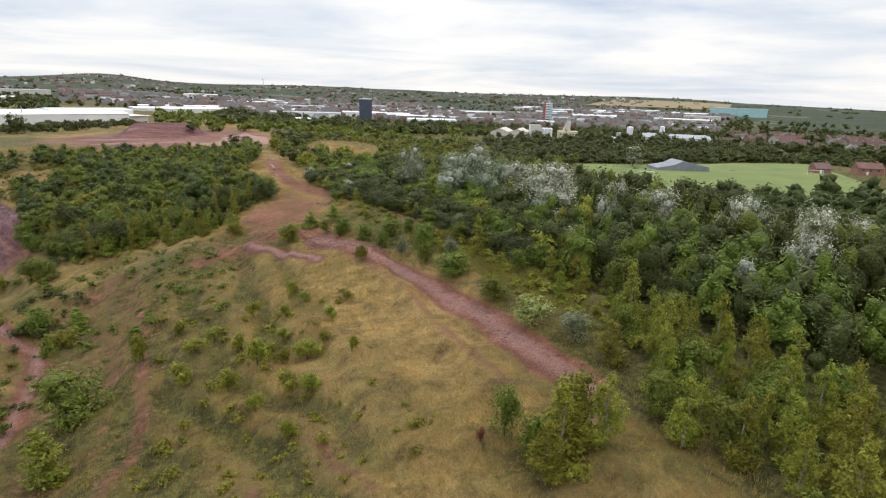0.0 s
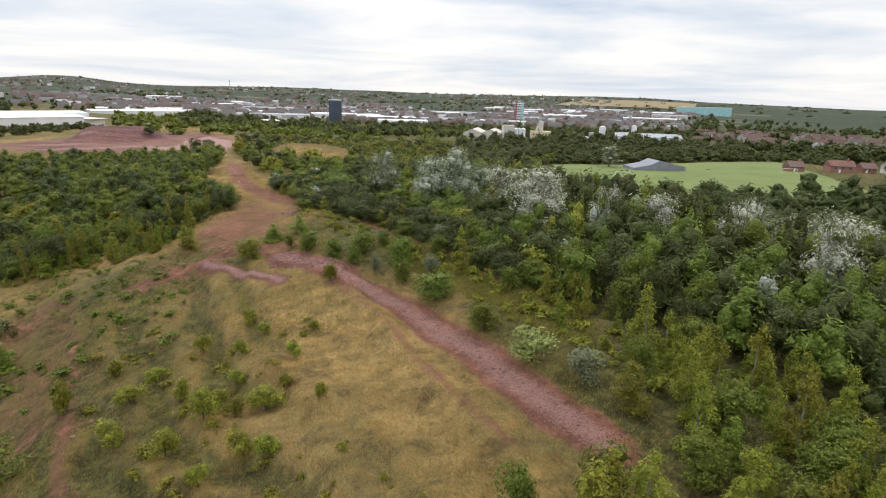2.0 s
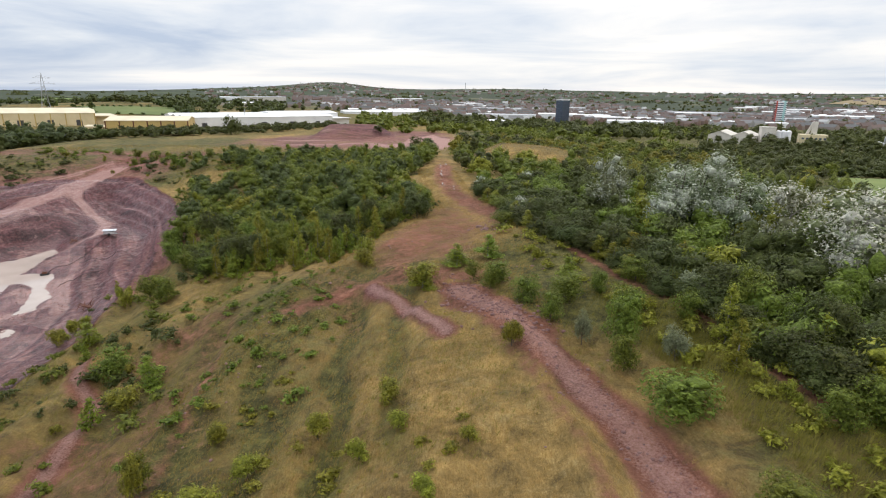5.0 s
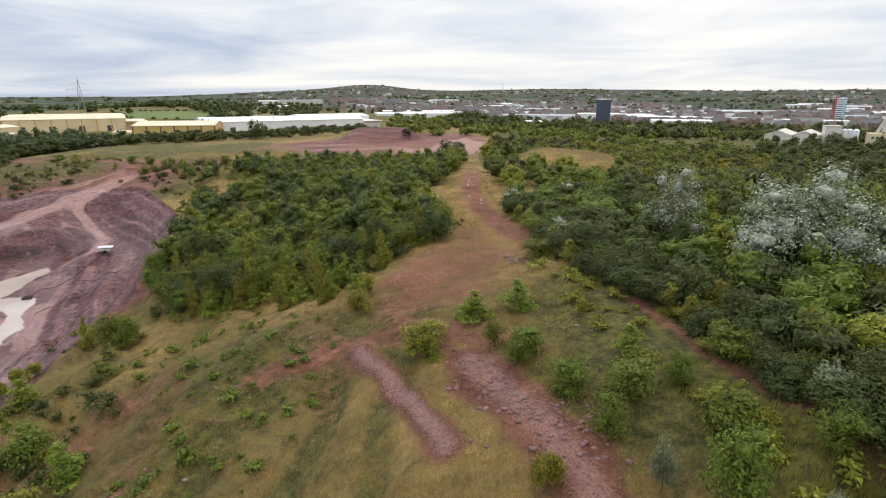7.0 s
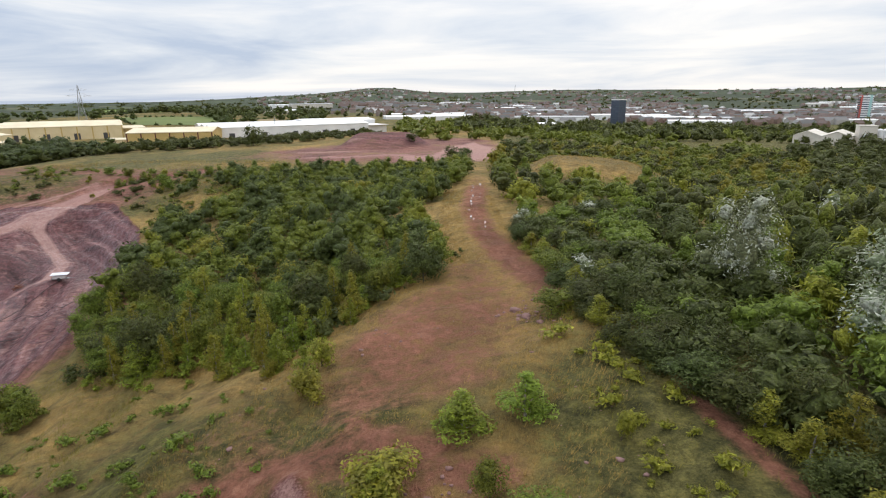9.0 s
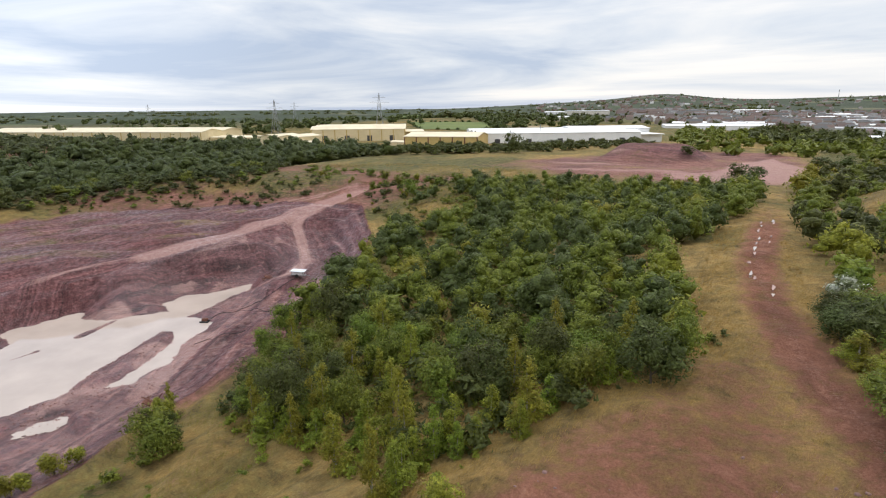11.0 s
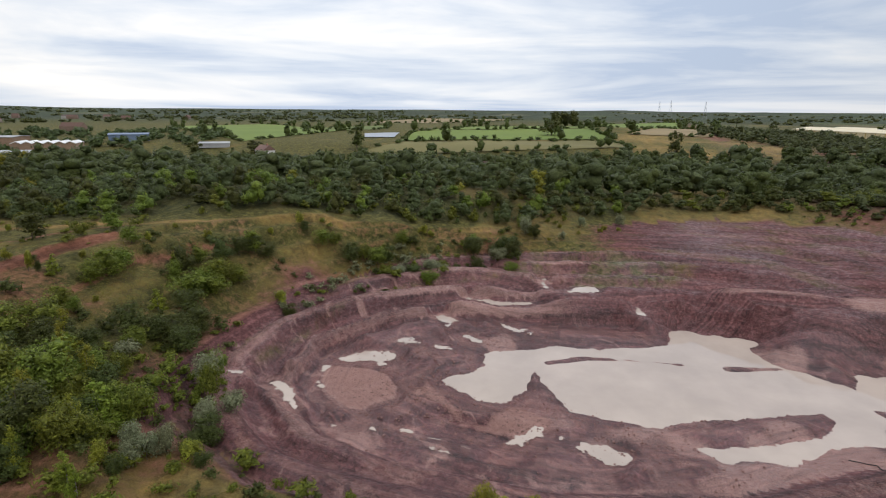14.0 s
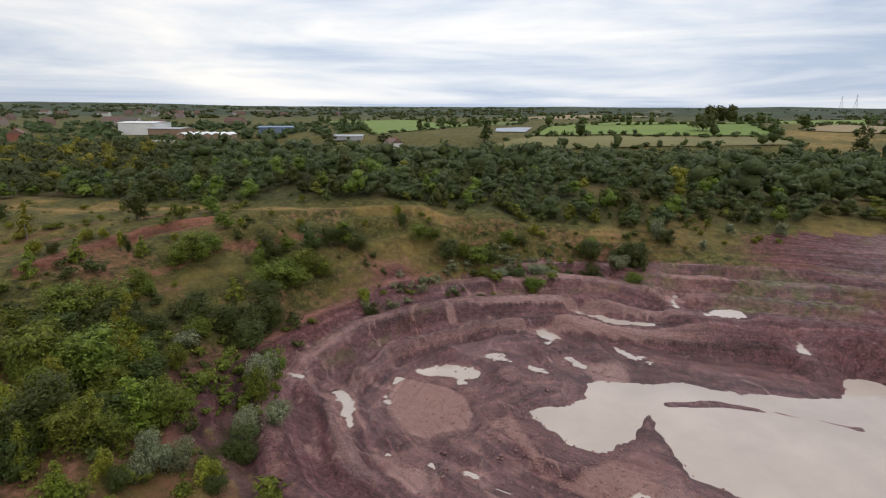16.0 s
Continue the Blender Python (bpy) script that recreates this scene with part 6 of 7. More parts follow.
def shed(label, a, b, depth, h, wall, roof, spans=1, along=True, rise=1.6, doors=0, posts=0, post_mat=None, lights=0, step=None):
    """A clad industrial shed: walls, pitched roof sheets, doors, posts, rooflights. a, b: the ends of its front."""
    root = tagged(new("warehouse"), label, "warehouse")
    w = placed(root, a, b)
    bm = boxed(0, 0, 0, w, depth, h)
    part("wall", bm, wall, root)
    n = spans
    for i in range(n):
        bm = bmesh.new()
        if along:   # ridges run with the front
            y0, y1 = depth * i / n, depth * (i + 1) / n
            pts = [(-0.4, y0 - 0.3), (-0.4, (y0 + y1) / 2), (-0.4, y1 + 0.3 * (i == n - 1))]
            prof = [(p[1], h + 0.02 + (rise if k == 1 else 0)) for k, p in enumerate(pts)]
            f0 = [bm.verts.new((-0.4, y, z)) for y, z in prof] + [bm.verts.new((-0.4, y, z - 0.35)) for y, z in reversed(prof)]
            f1 = [bm.verts.new((w + 0.4, v.co.y, v.co.z)) for v in f0]
        else:
            x0, x1 = w * i / n, w * (i + 1) / n
            prof = [(x0, h + 0.02), ((x0 + x1) / 2, h + rise), (x1, h + 0.02)]
            f0 = [bm.verts.new((x, -0.4, z)) for x, z in prof] + [bm.verts.new((x, -0.4, z - 0.35)) for x, z in reversed(prof)]
            f1 = [bm.verts.new((v.co.x, depth + 0.4, v.co.z)) for v in f0]
        k = len(f0)
        for q in range(k):
            bm.faces.new((f0[q], f0[(q + 1) % k], f1[(q + 1) % k], f1[q]))
        bm.faces.new(f0[::-1])
        bm.faces.new(f1)
        bmesh.ops.recalc_face_normals(bm, faces=bm.faces)
        part("roof", bm, roof, root)
    # gable infill
    for i in range(n):
        if along:
            y0, y1 = depth * i / n, depth * (i + 1) / n
            ends = [[(x, y0, h - 0.3), (x, y1, h - 0.3), (x, y1, h), (x, (y0 + y1) / 2, h + rise - 0.05), (x, y0, h)] for x in (0.01, w - 0.01)]
        else:
            x0, x1 = w * i / n, w * (i + 1) / n
            ends = [[(x0, y, h - 0.3), (x1, y, h - 0.3), (x1, y, h), ((x0 + x1) / 2, y, h + rise - 0.05), (x0, y, h)] for y in (0.01, depth - 0.01)]
        for pts in ends:
            bm = bmesh.new()
            bm.faces.new([bm.verts.new(p) for p in pts])
            part("gable", bm, wall, root)
    for i in range(doors):
        x = w * (i + 0.6) / (doors + 0.2)
        part("loading_door", boxed(x - 1.8, -0.06, 0.2, x + 1.8, 0.05, h * 0.5), M_DARK, root)
    for i in range(posts):
        x = 0.3 + (w - 0.6) * i / (posts - 1)
        part("post", boxed(x - 0.35, -0.14, 0, x + 0.35, 0.05, h - 0.35), post_mat or M_DARK, root)
    for i in range(lights):
        x = w * (i + 0.5) / lights
        bm = bmesh.new()
        y0, y1 = depth * 0.04 / n, depth * 0.44 / n
        z0, z1 = h + 0.1 + rise * 2 * y0 * n / depth, h + 0.1 + rise * 2 * y1 * n / depth
        vs = [bm.verts.new(p) for p in ((x - 0.7, y0, z0), (x + 0.7, y0, z0), (x + 0.7, y1, z1), (x - 0.7, y1, z1), (x - 0.7, y0, z0 - 0.3), (x + 0.7, y0, z0 - 0.3), (x + 0.7, y1, z1 - 0.3), (x - 0.7, y1, z1 - 0.3))]
        for f in ((0, 1, 2, 3), (0, 4, 5, 1), (1, 5, 6, 2), (2, 6, 7, 3), (3, 7, 4, 0)):
            bm.faces.new([vs[q] for q in f])
        part("rooflight", bm, M_GREYROOF, root)
    if step:
        part("annex", boxed(w, depth * 0.1, 0, w + step, depth * 0.8, h * 0.72), wall, root)
        part("canopy", boxed(w - 0.2, depth * 0.05, h * 0.72, w + step + 0.4, depth * 0.85, h * 0.72 + 0.4), roof, root)
    return root


shed("long cream warehouse with ribbed front", (-552, 228), (-357, 307), 58, 8.0, M_CREAM, M_CREAM_ROOF, 2, True, 2.0, 3, 27, M_YELLOW, 0)
shed("low cream shed with pale roof", (-360, 316), (-328, 329), 22, 4.6, M_CREAM, M_CREAM_ROOF, 2, True, 0.8, 2)
shed("cream workshop with twin gables", (-311, 319), (-276, 323), 26, 6.0, M_CREAM, M_CREAM_ROOF, 2, False, 1.4, 3)
shed("low cream annex beside a workshop", (-292, 316), (-262, 321), 10, 3.4, M_CREAM, M_CREAM_ROOF, 1, True, 0.6, 2)
shed("large cream warehouse with stepped roof", (-297, 356), (-240, 396), 62, 9.4, M_CREAM, M_CREAM_ROOF, 3, True, 2.2, 4, 9, M_YELLOW, 0, 14)
shed("ochre warehouse with dark pilasters", (-204, 344), (-158, 357), 34, 7.6, M_YELLOW, M_CREAM_ROOF, 1, True, 2.2, 0, 7, M_RUST)
shed("long white warehouse with pale grey roof", (-172, 384), (-82, 450), 62, 7.6, M_WHITE, M_WHITE, 3, True, 1.6, 5, 0, None, 0, 18)
shed("white shed behind a warehouse", (-132, 452), (-84, 486), 30, 9.0, M_WHITE, M_WHITE, 1, True, 1.5, 2)
shed("small cream lean-to by the yard", (-222, 352), (-208, 352), 9, 3.2, M_CREAM, M_CREAM_ROOF, 1, True, 0.8)
# school and works to the south-west
shed("white school hall with flat roof", (-292, -308), (-280, -332), 22, 8.5, M_WHITE, M_WHITE, 1, True, 0.6, 0, 6, M_GREYROOF)
shed("tan brick block with flat roof", (-288, -276), (-279, -298), 18, 6.0, M_TAN_BRICK, M_GREYROOF, 1, True, 0.5, 0, 8, M_DARK)
shed("brick hall with row of white roof vents", (-289, -234), (-271, -262), 16, 5.2, M_TAN_BRICK, M_WHITE, 6, False, 1.3, 0, 7, M_DARK)
shed("low brick wing with dark roof", (-265, -225), (-243, -258), 12, 3.6, M_TAN_BRICK, M_GREYROOF, 1, True, 1.0)
shed("blue clad sports building", (-342, -234), (-326, -252), 14, 5.0, M_BLUE, M_BLUE, 1, True, 0.8, 0, 5, M_WHITE)
shed("blue-grey pavilion near the courts", (-326, -156), (-316, -171), 9, 2.8, M_GREYROOF, M_GREYROOF, 1, True, 0.8)


def works():
    """The pale works with silos, towers and conveyors."""
    shed("pale works shed with wide gable", (216, 432), (243, 413), 34, 6.4, M_CONC, M_CONC, 2, False, 3.2)
    root = tagged(new("silo_plant"), "pale concrete silo plant with chute and roof tanks", "silo")
    placed(root, (249, 416), (272, 408))
    part("block", boxed(0, 0, 0, 9.5, 11, 14.0), M_CONC, root)
    part("roof_cap", boxed(-0.3, -0.3, 14.0, 9.8, 11.3, 14.5), M_CONC, root)
    for i in range(3):
        bm = bmesh.new()
        drum(bm, 12.0 + 3.4 * i, 4 + 1.2 * (i % 2), 0, 11.4, 2.0)
        drum(bm, 12.0 + 3.4 * i, 4 + 1.2 * (i % 2), 11.4, 12.4, 2.05, 0.5)
        part("silo", bm, M_WHITE, root)
    bm = boxed(-0.7, -0.6, 0, 0.7, 0.6, 10)
    bmesh.ops.rotate(bm, verts=bm.verts, cent=(0, 0, 0), matrix=Matrix.Rotation(radians(-24), 3, "Y"))
    bmesh.ops.translate(bm, verts=bm.verts, vec=(6.5, -0.8, 0.2))
    part("chute", bm, M_WHITE, root)
    root = tagged(new("mill_building"), "cream mill building with windows and tower", "mill")
    placed(root, (276, 412), (308, 396))
    part("block", boxed(0, 0, 0, 18, 14, 9.5), M_CREAM, root)
    part("tower", boxed(7.5, 4, 9.5, 11.0, 8, 19.0), M_CONC, root)
    bm = boxed(-0.9, -0.8, 0, 0.9, 0.8, 10.5)
    bmesh.ops.rotate(bm, verts=bm.verts, cent=(0, 0, 0), matrix=Matrix.Rotation(radians(22), 3, "Y"))
    bmesh.ops.translate(bm, verts=bm.verts, vec=(4.2, 6, 8.3))
    part("conveyor", bm, M_CONC, root)
    for i in range(6):
        part("window", boxed(1.4 + 2.8 * i, -0.07, 6.0, 3.0 + 2.8 * i, 0.05, 7.4), M_GLASS, root)
    part("wing", boxed(18, 1, 0, 38, 12, 6.2), M_CREAM, root)
    for i in range(7):
        part("window", boxed(19 + 2.7 * i, 0.93, 4.2, 20.5 + 2.7 * i, 1.05, 5.5), M_GLASS, root)
    shed("white low works hall", (312, 399), (329, 396), 16, 4.8, M_WHITE, M_WHITE, 1, True, 0.7, 2)
    root = tagged(new("mixing_tower"), "white mixing tower with grey block and conveyor", "tower")
    placed(root, (339, 407), (357, 398))
    part("block", boxed(0, 0, 0, 8, 8, 9), M_GREYROOF, root)
    bm = bmesh.new()
    drum(bm, 11.5, 3, 0, 14.5, 3.0)
    drum(bm, 11.5, 3, 14.5, 15.4, 3.0, 1.0)
    part("silo", bm, M_WHITE, root)
    bm = boxed(0, -0.9, 0, 20, 0.9, 1.8)
    bmesh.ops.rotate(bm, verts=bm.verts, cent=(0, 0, 0), matrix=Matrix.Rotation(radians(-14), 3, "Y"))
    bmesh.ops.translate(bm, verts=bm.verts, vec=(12, 4, 4.0))
    part("conveyor", bm, M_STEEL, root)
    root = tagged(new("mixing_tower"), "grey mixing block with tall white silo", "tower")
    placed(root, (372, 400), (383, 391))
    part("block", boxed(0, 0, 0, 12, 10, 10), M_GREYROOF, root)
    bm = bmesh.new()
    drum(bm, 10, 3, 10, 16.5, 2.4)
    drum(bm, 10, 3, 16.5, 17.2, 2.4, 0.8)
    part("silo", bm, M_WHITE, root)
    shed("long grey works hall with ribbed roof", (341, 373), (389, 342), 30, 7.5, M_WHITE, M_GREYROOF, 2, True, 2.4, 0, 0, None, 18)
    shed("low white store beside the works", (388, 388), (430, 350), 18, 4.2, M_WHITE, M_WHITE, 1, True, 0.8)


works()


def slab_tower(label, x, y, w, d, h, mat, bands, top, turn=20, fins=()):
    root = tagged(new("tower_block"), label, "tower block")
    z = ground_z(x, y) - 0.5
    root.matrix_basis = Matrix.LocRotScale((x, y, z), Euler((0, 0, radians(turn))), None)
    part("wall", boxed(-w / 2, -d / 2, 0, w / 2, d / 2, h), mat, root)
    for i in range(bands):
        zz = h * (i + 0.5) / bands
        part("window_band", boxed(-w / 2 - 0.08, -d / 2 - 0.08, zz - h / bands * 0.22, w / 2 + 0.08, d / 2 + 0.08, zz + h / bands * 0.22), M_GLASS, root)
    part("parapet", boxed(-w / 2 - 0.3, -d / 2 - 0.3, h, w / 2 + 0.3, d / 2 + 0.3, h + 1.4), top, root)
    for x0, x1, m in fins:
        part("fin", boxed(x0 * w, -d / 2 - 0.5, 0, x1 * w, d / 2 + 0.5, h + 2.5), m, root)
    return root


slab_tower("dark navy office tower with glass bands", 196, 867, 14.5, 14, 34, M_NAVY, 10, M_WHITE, 35)
slab_tower("white, red and teal apartment tower", 546, 889, 15, 14, 36, M_WHITE, 12, M_WHITE, -20, ((-0.5, -0.36, M_RED), (0.2, 0.4, M_TEAL)))


def big_hall():
    root = tagged(new("distribution_hall"), "huge pale teal distribution hall", "warehouse")
    placed(root, (1423, 1369), (1530, 1250))
    part("wall", boxed(0, 0, 0, 160, 70, 26), M_TEAL, root)
    part("roof", boxed(-0.5, -0.5, 26, 160.5, 70.5, 27), M_WHITE, root)
    part("plinth", boxed(-0.3, -0.3, 0, 160.3, 70.3, 9), M_TEAL, root)


big_hall()


def goal_frame(x, y, turn):
    root = tagged(new("goal"), "white metal football goal on mown grass", "goal")
    root.matrix_basis = Matrix.LocRotScale((x, y, ground_z(x, y) + 0.25), Euler((0, 0, radians(turn))), None)
    bm = bmesh.new()
    drum(bm, 0, 0, 0, 2.44, 0.09, n=8)
    me = finish(bm, "post", M_PANEL)
    for s in (-3.66, 3.66):
        p = part("post", me, None, root)
        p.location = (s, 0, 0)
    part("crossbar", boxed(-3.75, -0.09, 2.36, 3.75, 0.09, 2.54), M_PANEL, root)
    for s in (-3.66, 3.66):
        bm = bmesh.new()
        limb(bm, (s, 0, 2.4), (s, 1.8, 0.05), 0.05, 0.05)
        part("stay", bm, M_PANEL, root)


goal_frame(167, 160.5, -26)
goal_frame(262, 150, -26)


def net_hall():
    root = tagged(new("sports_hall"), "grey sheeted hall with low peaked roof", "hall")
    w = placed(root, (190, 180), (216, 171))
    bm = bmesh.new()
    prof = [(0, 0), (0.5, 1.8), (9, 3.4), (13, 5.4), (17, 4.6), (26.5, 2.6), (27, 0)]
    a = [bm.verts.new((x, 0, z)) for x, z in prof]
    b = [bm.verts.new((x, 14, z)) for x, z in prof]
    for k in range(len(prof) - 1):
        bm.faces.new((a[k], a[k + 1], b[k + 1], b[k]))
    bm.faces.new(a[::-1])
    bm.faces.new(b)
    bmesh.ops.recalc_face_normals(bm, faces=bm.faces)
    part("cover", bm, mottled("grey_sheet", (0.16, 0.17, 0.20), (0.24, 0.25, 0.29), 0.3, 0.5), root)
    for i in range(5):
        part("rib", boxed(0.4 + 6.4 * i, -0.1, 0, 0.7 + 6.4 * i, 0.05, 1.9), M_STEEL, root)


net_hall()


def house(label, x, y, turn, w=11, d=7.5, h=5.0, wall=M_BRICK, roof=M_TILE):
    root = tagged(new("house"), label, "house")
    root.matrix_basis = Matrix.LocRotScale((x, y, ground_z(x, y) - 0.2), Euler((0, 0, radians(turn))), None)
    bm = boxed(-w / 2, -d / 2, 0, w / 2, d / 2, h)
    part("wall", bm, wall, root)
    bm = bmesh.new()
    f = [[bm.verts.new((s * (w / 2 + 0.3), yy, zz)) for yy, zz in ((-d / 2 - 0.4, h - 0.2), (0, h + 2.6), (d / 2 + 0.4, h - 0.2))] for s in (-1, 1)]
    bm.faces.new((f[0][0], f[1][0], f[1][1], f[0][1]))
    bm.faces.new((f[0][1], f[1][1], f[1][2], f[0][2]))
    bm.faces.new(f[0])
    bm.faces.new(f[1][::-1])
    bm.faces.new((f[0][2], f[1][2], f[1][0], f[0][0]))
    bmesh.ops.recalc_face_normals(bm, faces=bm.faces)
    rf = part("roof", bm, roof, root)
    part("chimney", boxed(w * 0.28, -0.4, h + 1.2, w * 0.28 + 0.8, 0.4, h + 3.6), M_BRICK, rf)
    for s in (-0.3, 0.0, 0.3):
        part("window", boxed(s * w - 0.6, -d / 2 - 0.05, h * 0.56, s * w + 0.6, -d / 2 + 0.05, h * 0.56 + 1.2), M_GLASS, root)
    part("door", boxed(-1.9, -d / 2 - 0.05, 0.2, -0.9, -d / 2 + 0.05, 2.2), M_WHITE, root)


house("red brick house with tiled roof", 300, 150, -30, 12, 7, 4)
house("red brick house beside the playing field", 318, 147, -30, 7, 6, 3)
house("pale house with grey roof by trees", 336, 141, -30, 14, 8, 4.5, M_CONC, M_GREYROOF)
house("red brick barn with tiled roof", 276, 158, -20, 8, 6, 3)
house("white farmhouse among trees", -292, -108, 60, 10, 7, 5, M_WHITE, M_TILE)
house("red brick farm ruin by the wood", -268, 26, 80, 16, 7, 2.6, M_BRICK, M_TILE)
house("white house with red roof", -170, -330, 40, 12, 8, 5, M_WHITE, M_TILE)
house("brick house with tiled roof", -188, -300, 60, 12, 8, 5)


def pylon(x, y, h, turn):
    root = tagged(new("pylon"), "grey steel lattice power pylon", "pylon")
    root.matrix_basis = Matrix.LocRotScale((x, y, ground_z(x, y) - 0.2), Euler((0, 0, radians(turn))), None)
    r = 0.13
    lv = [(0.0, 0.11), (0.3, 0.075), (0.55, 0.045), (0.75, 0.028), (1.0, 0.006)]
    for sx, sy in ((-1, -1), (1, -1), (1, 1), (-1, 1)):
        bm = bmesh.new()
        for (z0, w0), (z1, w1) in zip(lv, lv[1:]):
            limb(bm, (sx * w0 * h, sy * w0 * h, z0 * h), (sx * w1 * h, sy * w1 * h, z1 * h), r, r, 4)
        part("leg", bm, M_STEEL, root)
    bm = bmesh.new()
    for (z0, w0), (z1, w1) in zip(lv, lv[1:]):
        for sx, sy, tx, ty in ((-1, -1, 1, -1), (1, -1, 1, 1), (1, 1, -1, 1), (-1, 1, -1, -1)):
            limb(bm, (sx * w0 * h, sy * w0 * h, z0 * h), (tx * w1 * h, ty * w1 * h, z1 * h), r * 0.6, r * 0.6, 3)
            limb(bm, (tx * w0 * h, ty * w0 * h, z0 * h), (sx * w1 * h, sy * w1 * h, z1 * h), r * 0.6, r * 0.6, 3)
    part("bracing", bm, M_STEEL, root)
    for z, s in ((0.62, 0.20), (0.76, 0.25), (0.89, 0.17)):
        bm = bmesh.new()
        limb(bm, (-s * h, 0, z * h), (s * h, 0, z * h), r * 0.7, r * 0.7, 4)
        limb(bm, (-s * h, 0, z * h), (0, 0, (z + 0.06) * h), r * 0.5, r * 0.5, 3)
        limb(bm, (s * h, 0, z * h), (0, 0, (z + 0.06) * h), r * 0.5, r * 0.5, 3)
        part("cross_arm", bm, M_STEEL, root)


for x, y, h, t in ((-334, 486, 37, 30), (-418, 432, 32, 20), (-904, 924, 40, 25), (-1372, 882, 40, 10), (-1818, 227, 46, 0), (-1716, 248, 48, 5), (-1507, 305, 42, 0), (330, 1500, 40, 0)):
    pylon(x, y, h, t)


def town(name, label, seed, count, az0, az1, r0, r1, walls, roofs, size=1.0):
    """Far houses, each with walls and a pitched roof, in one mesh."""
    rng = random.Random(seed)
    bm = bmesh.new()
    verts, faces, mats = [], [], []
    made = 0
    while made < count:
        az, r = radians(rng.uniform(az0, az1)), math.sqrt(rng.uniform(r0 ** 2, r1 ** 2))
        x, y = -r * math.sin(az), r * math.cos(az)
        if wave(np.array([x]), np.array([y]), 260, 4)[0] + rng.uniform(-0.5, 0.5) < -0.15:
            continue
        made += 1
        w, d, h = rng.uniform(9, 26) * size, rng.uniform(7, 9) * size, rng.uniform(4.5, 6.5) * size
        t = rng.choice((0.3, 1.87)) + 0.3 * wave(np.array([x]), np.array([y]), 300, 6)[0]
        c, s, z, b = math.cos(t), math.sin(t), ground_z(x, y) - 0.5, len(verts)
        for u, v, k in ((-w, -d, 0), (w, -d, 0), (w, d, 0), (-w, d, 0), (-w, -d, h), (w, -d, h), (w, d, h), (-w, d, h), (-w, 0, h + d * 0.45), (w, 0, h + d * 0.45)):
            verts.append((x + (u * c - v * s) / 2, y + (u * s + v * c) / 2, z + k))
        faces += [(b, b + 1, b + 5, b + 4), (b + 2, b + 3, b + 7, b + 6), (b + 1, b + 2, b + 6, b + 9, b + 5), (b + 3, b, b + 4, b + 8, b + 7), (b + 4, b + 5, b + 9, b + 8), (b + 6, b + 7, b + 8, b + 9)]
        mats += [0, 0, 0, 0, 1, 1]
    bm.free()
    ob = mesh_object(name, verts, faces, walls)
    ob.data.materials.append(roofs)
    ob.data.polygons.foreach_set("material_index", mats)
    return tagged(ob, label, "houses", kind="stuff")


def vary(name, stops, rough_=0.8):
    m, n, l, b = material(name, rough_)
    geo = n.new("ShaderNodeNewGeometry")
    r = ramp_node(n, stops)
    r.color_ramp.interpolation = "CONSTANT"
    l.new(geo.outputs["Random Per Island"], r.inputs[0])
    t = noise_node(n, l, 0.4)
    l.new(mix_node(n, l, 0.35, r.outputs[0], mix_node(n, l, t.outputs["Fac"], (0.1, 0.1, 0.1), (0.6, 0.58, 0.55)), "OVERLAY"), b.inputs["Base Color"])
    return m


M_TOWN_WALL = vary("town_walls", [(0.0, (0.22, 0.15, 0.12)), (0.4, (0.30, 0.25, 0.22)), (0.7, (0.40, 0.39, 0.37)), (0.92, (0.6, 0.6, 0.58))])
M_TOWN_ROOF = vary("town_roofs", [(0.0, (0.14, 0.10, 0.09)), (0.35, (0.13, 0.13, 0.13)), (0.65, (0.17, 0.12, 0.105)), (0.85, (0.22, 0.22, 0.22)), (0.97, (0.5, 0.5, 0.5))])
M_VILLAGE_ROOF = vary("village_roofs", [(0.0, (0.13, 0.07, 0.055)), (0.5, (0.15, 0.085, 0.07)), (0.85, (0.12, 0.10, 0.09))])
town("town_houses", "brick houses of the town in the valley", 51, 1500, -48, 14, 860, 1900, M_TOWN_WALL, M_TOWN_ROOF)
town("hillside_houses", "scattered houses climbing the far hills", 52, 560, -40, 22, 1900, 3500, M_TOWN_WALL, M_TOWN_ROOF, 0.9)
town("village_houses", "red-roofed houses beyond the playing fields", 53, 110, -66, -49, 520, 900, M_TOWN_WALL, M_VILLAGE_ROOF)
town("village_houses", "scattered houses to the south-west", 54, 32, 125, 160, 420, 1500, M_TOWN_WALL, M_VILLAGE_ROOF)

rngt = random.Random(61)
for k in range(46):
    az, r = radians(rngt.uniform(-46, 22)), rngt.uniform(800, 1900)
    if -46 < math.degrees(az) < -30 and r < 1300:
        r += 500
    x, y = -r * math.sin(az), r * math.cos(az)
    w, t = rngt.uniform(40, 120), az + rngt.uniform(-0.25, 0.25)
    shed(rngt.choice(("white flat-roofed town warehouse", "pale grey town warehouse", "white metal-clad retail shed")), (x, y), (x + w * math.cos(t), y + w * math.sin(t)), rngt.uniform(25, 50), rngt.uniform(6, 10),
         rngt.choice((M_WHITE, M_WHITE, M_CONC)), rngt.choice((M_WHITE, M_WHITE, M_GREYROOF)), 2, True, 1.2, 2)
shed("long white depot roof behind trees", (-120, 745), (-20, 775), 40, 7, M_WHITE, M_WHITE, 2, True, 1.4, 3)
shed("long white depot roof by the railway", (20, 690), (90, 700), 30, 6, M_WHITE, M_WHITE, 2, True, 1.4, 3)
shed("red-fronted retail shed in town", (70, 900), (96, 898), 20, 6, M_RED, M_WHITE, 1, True, 1)

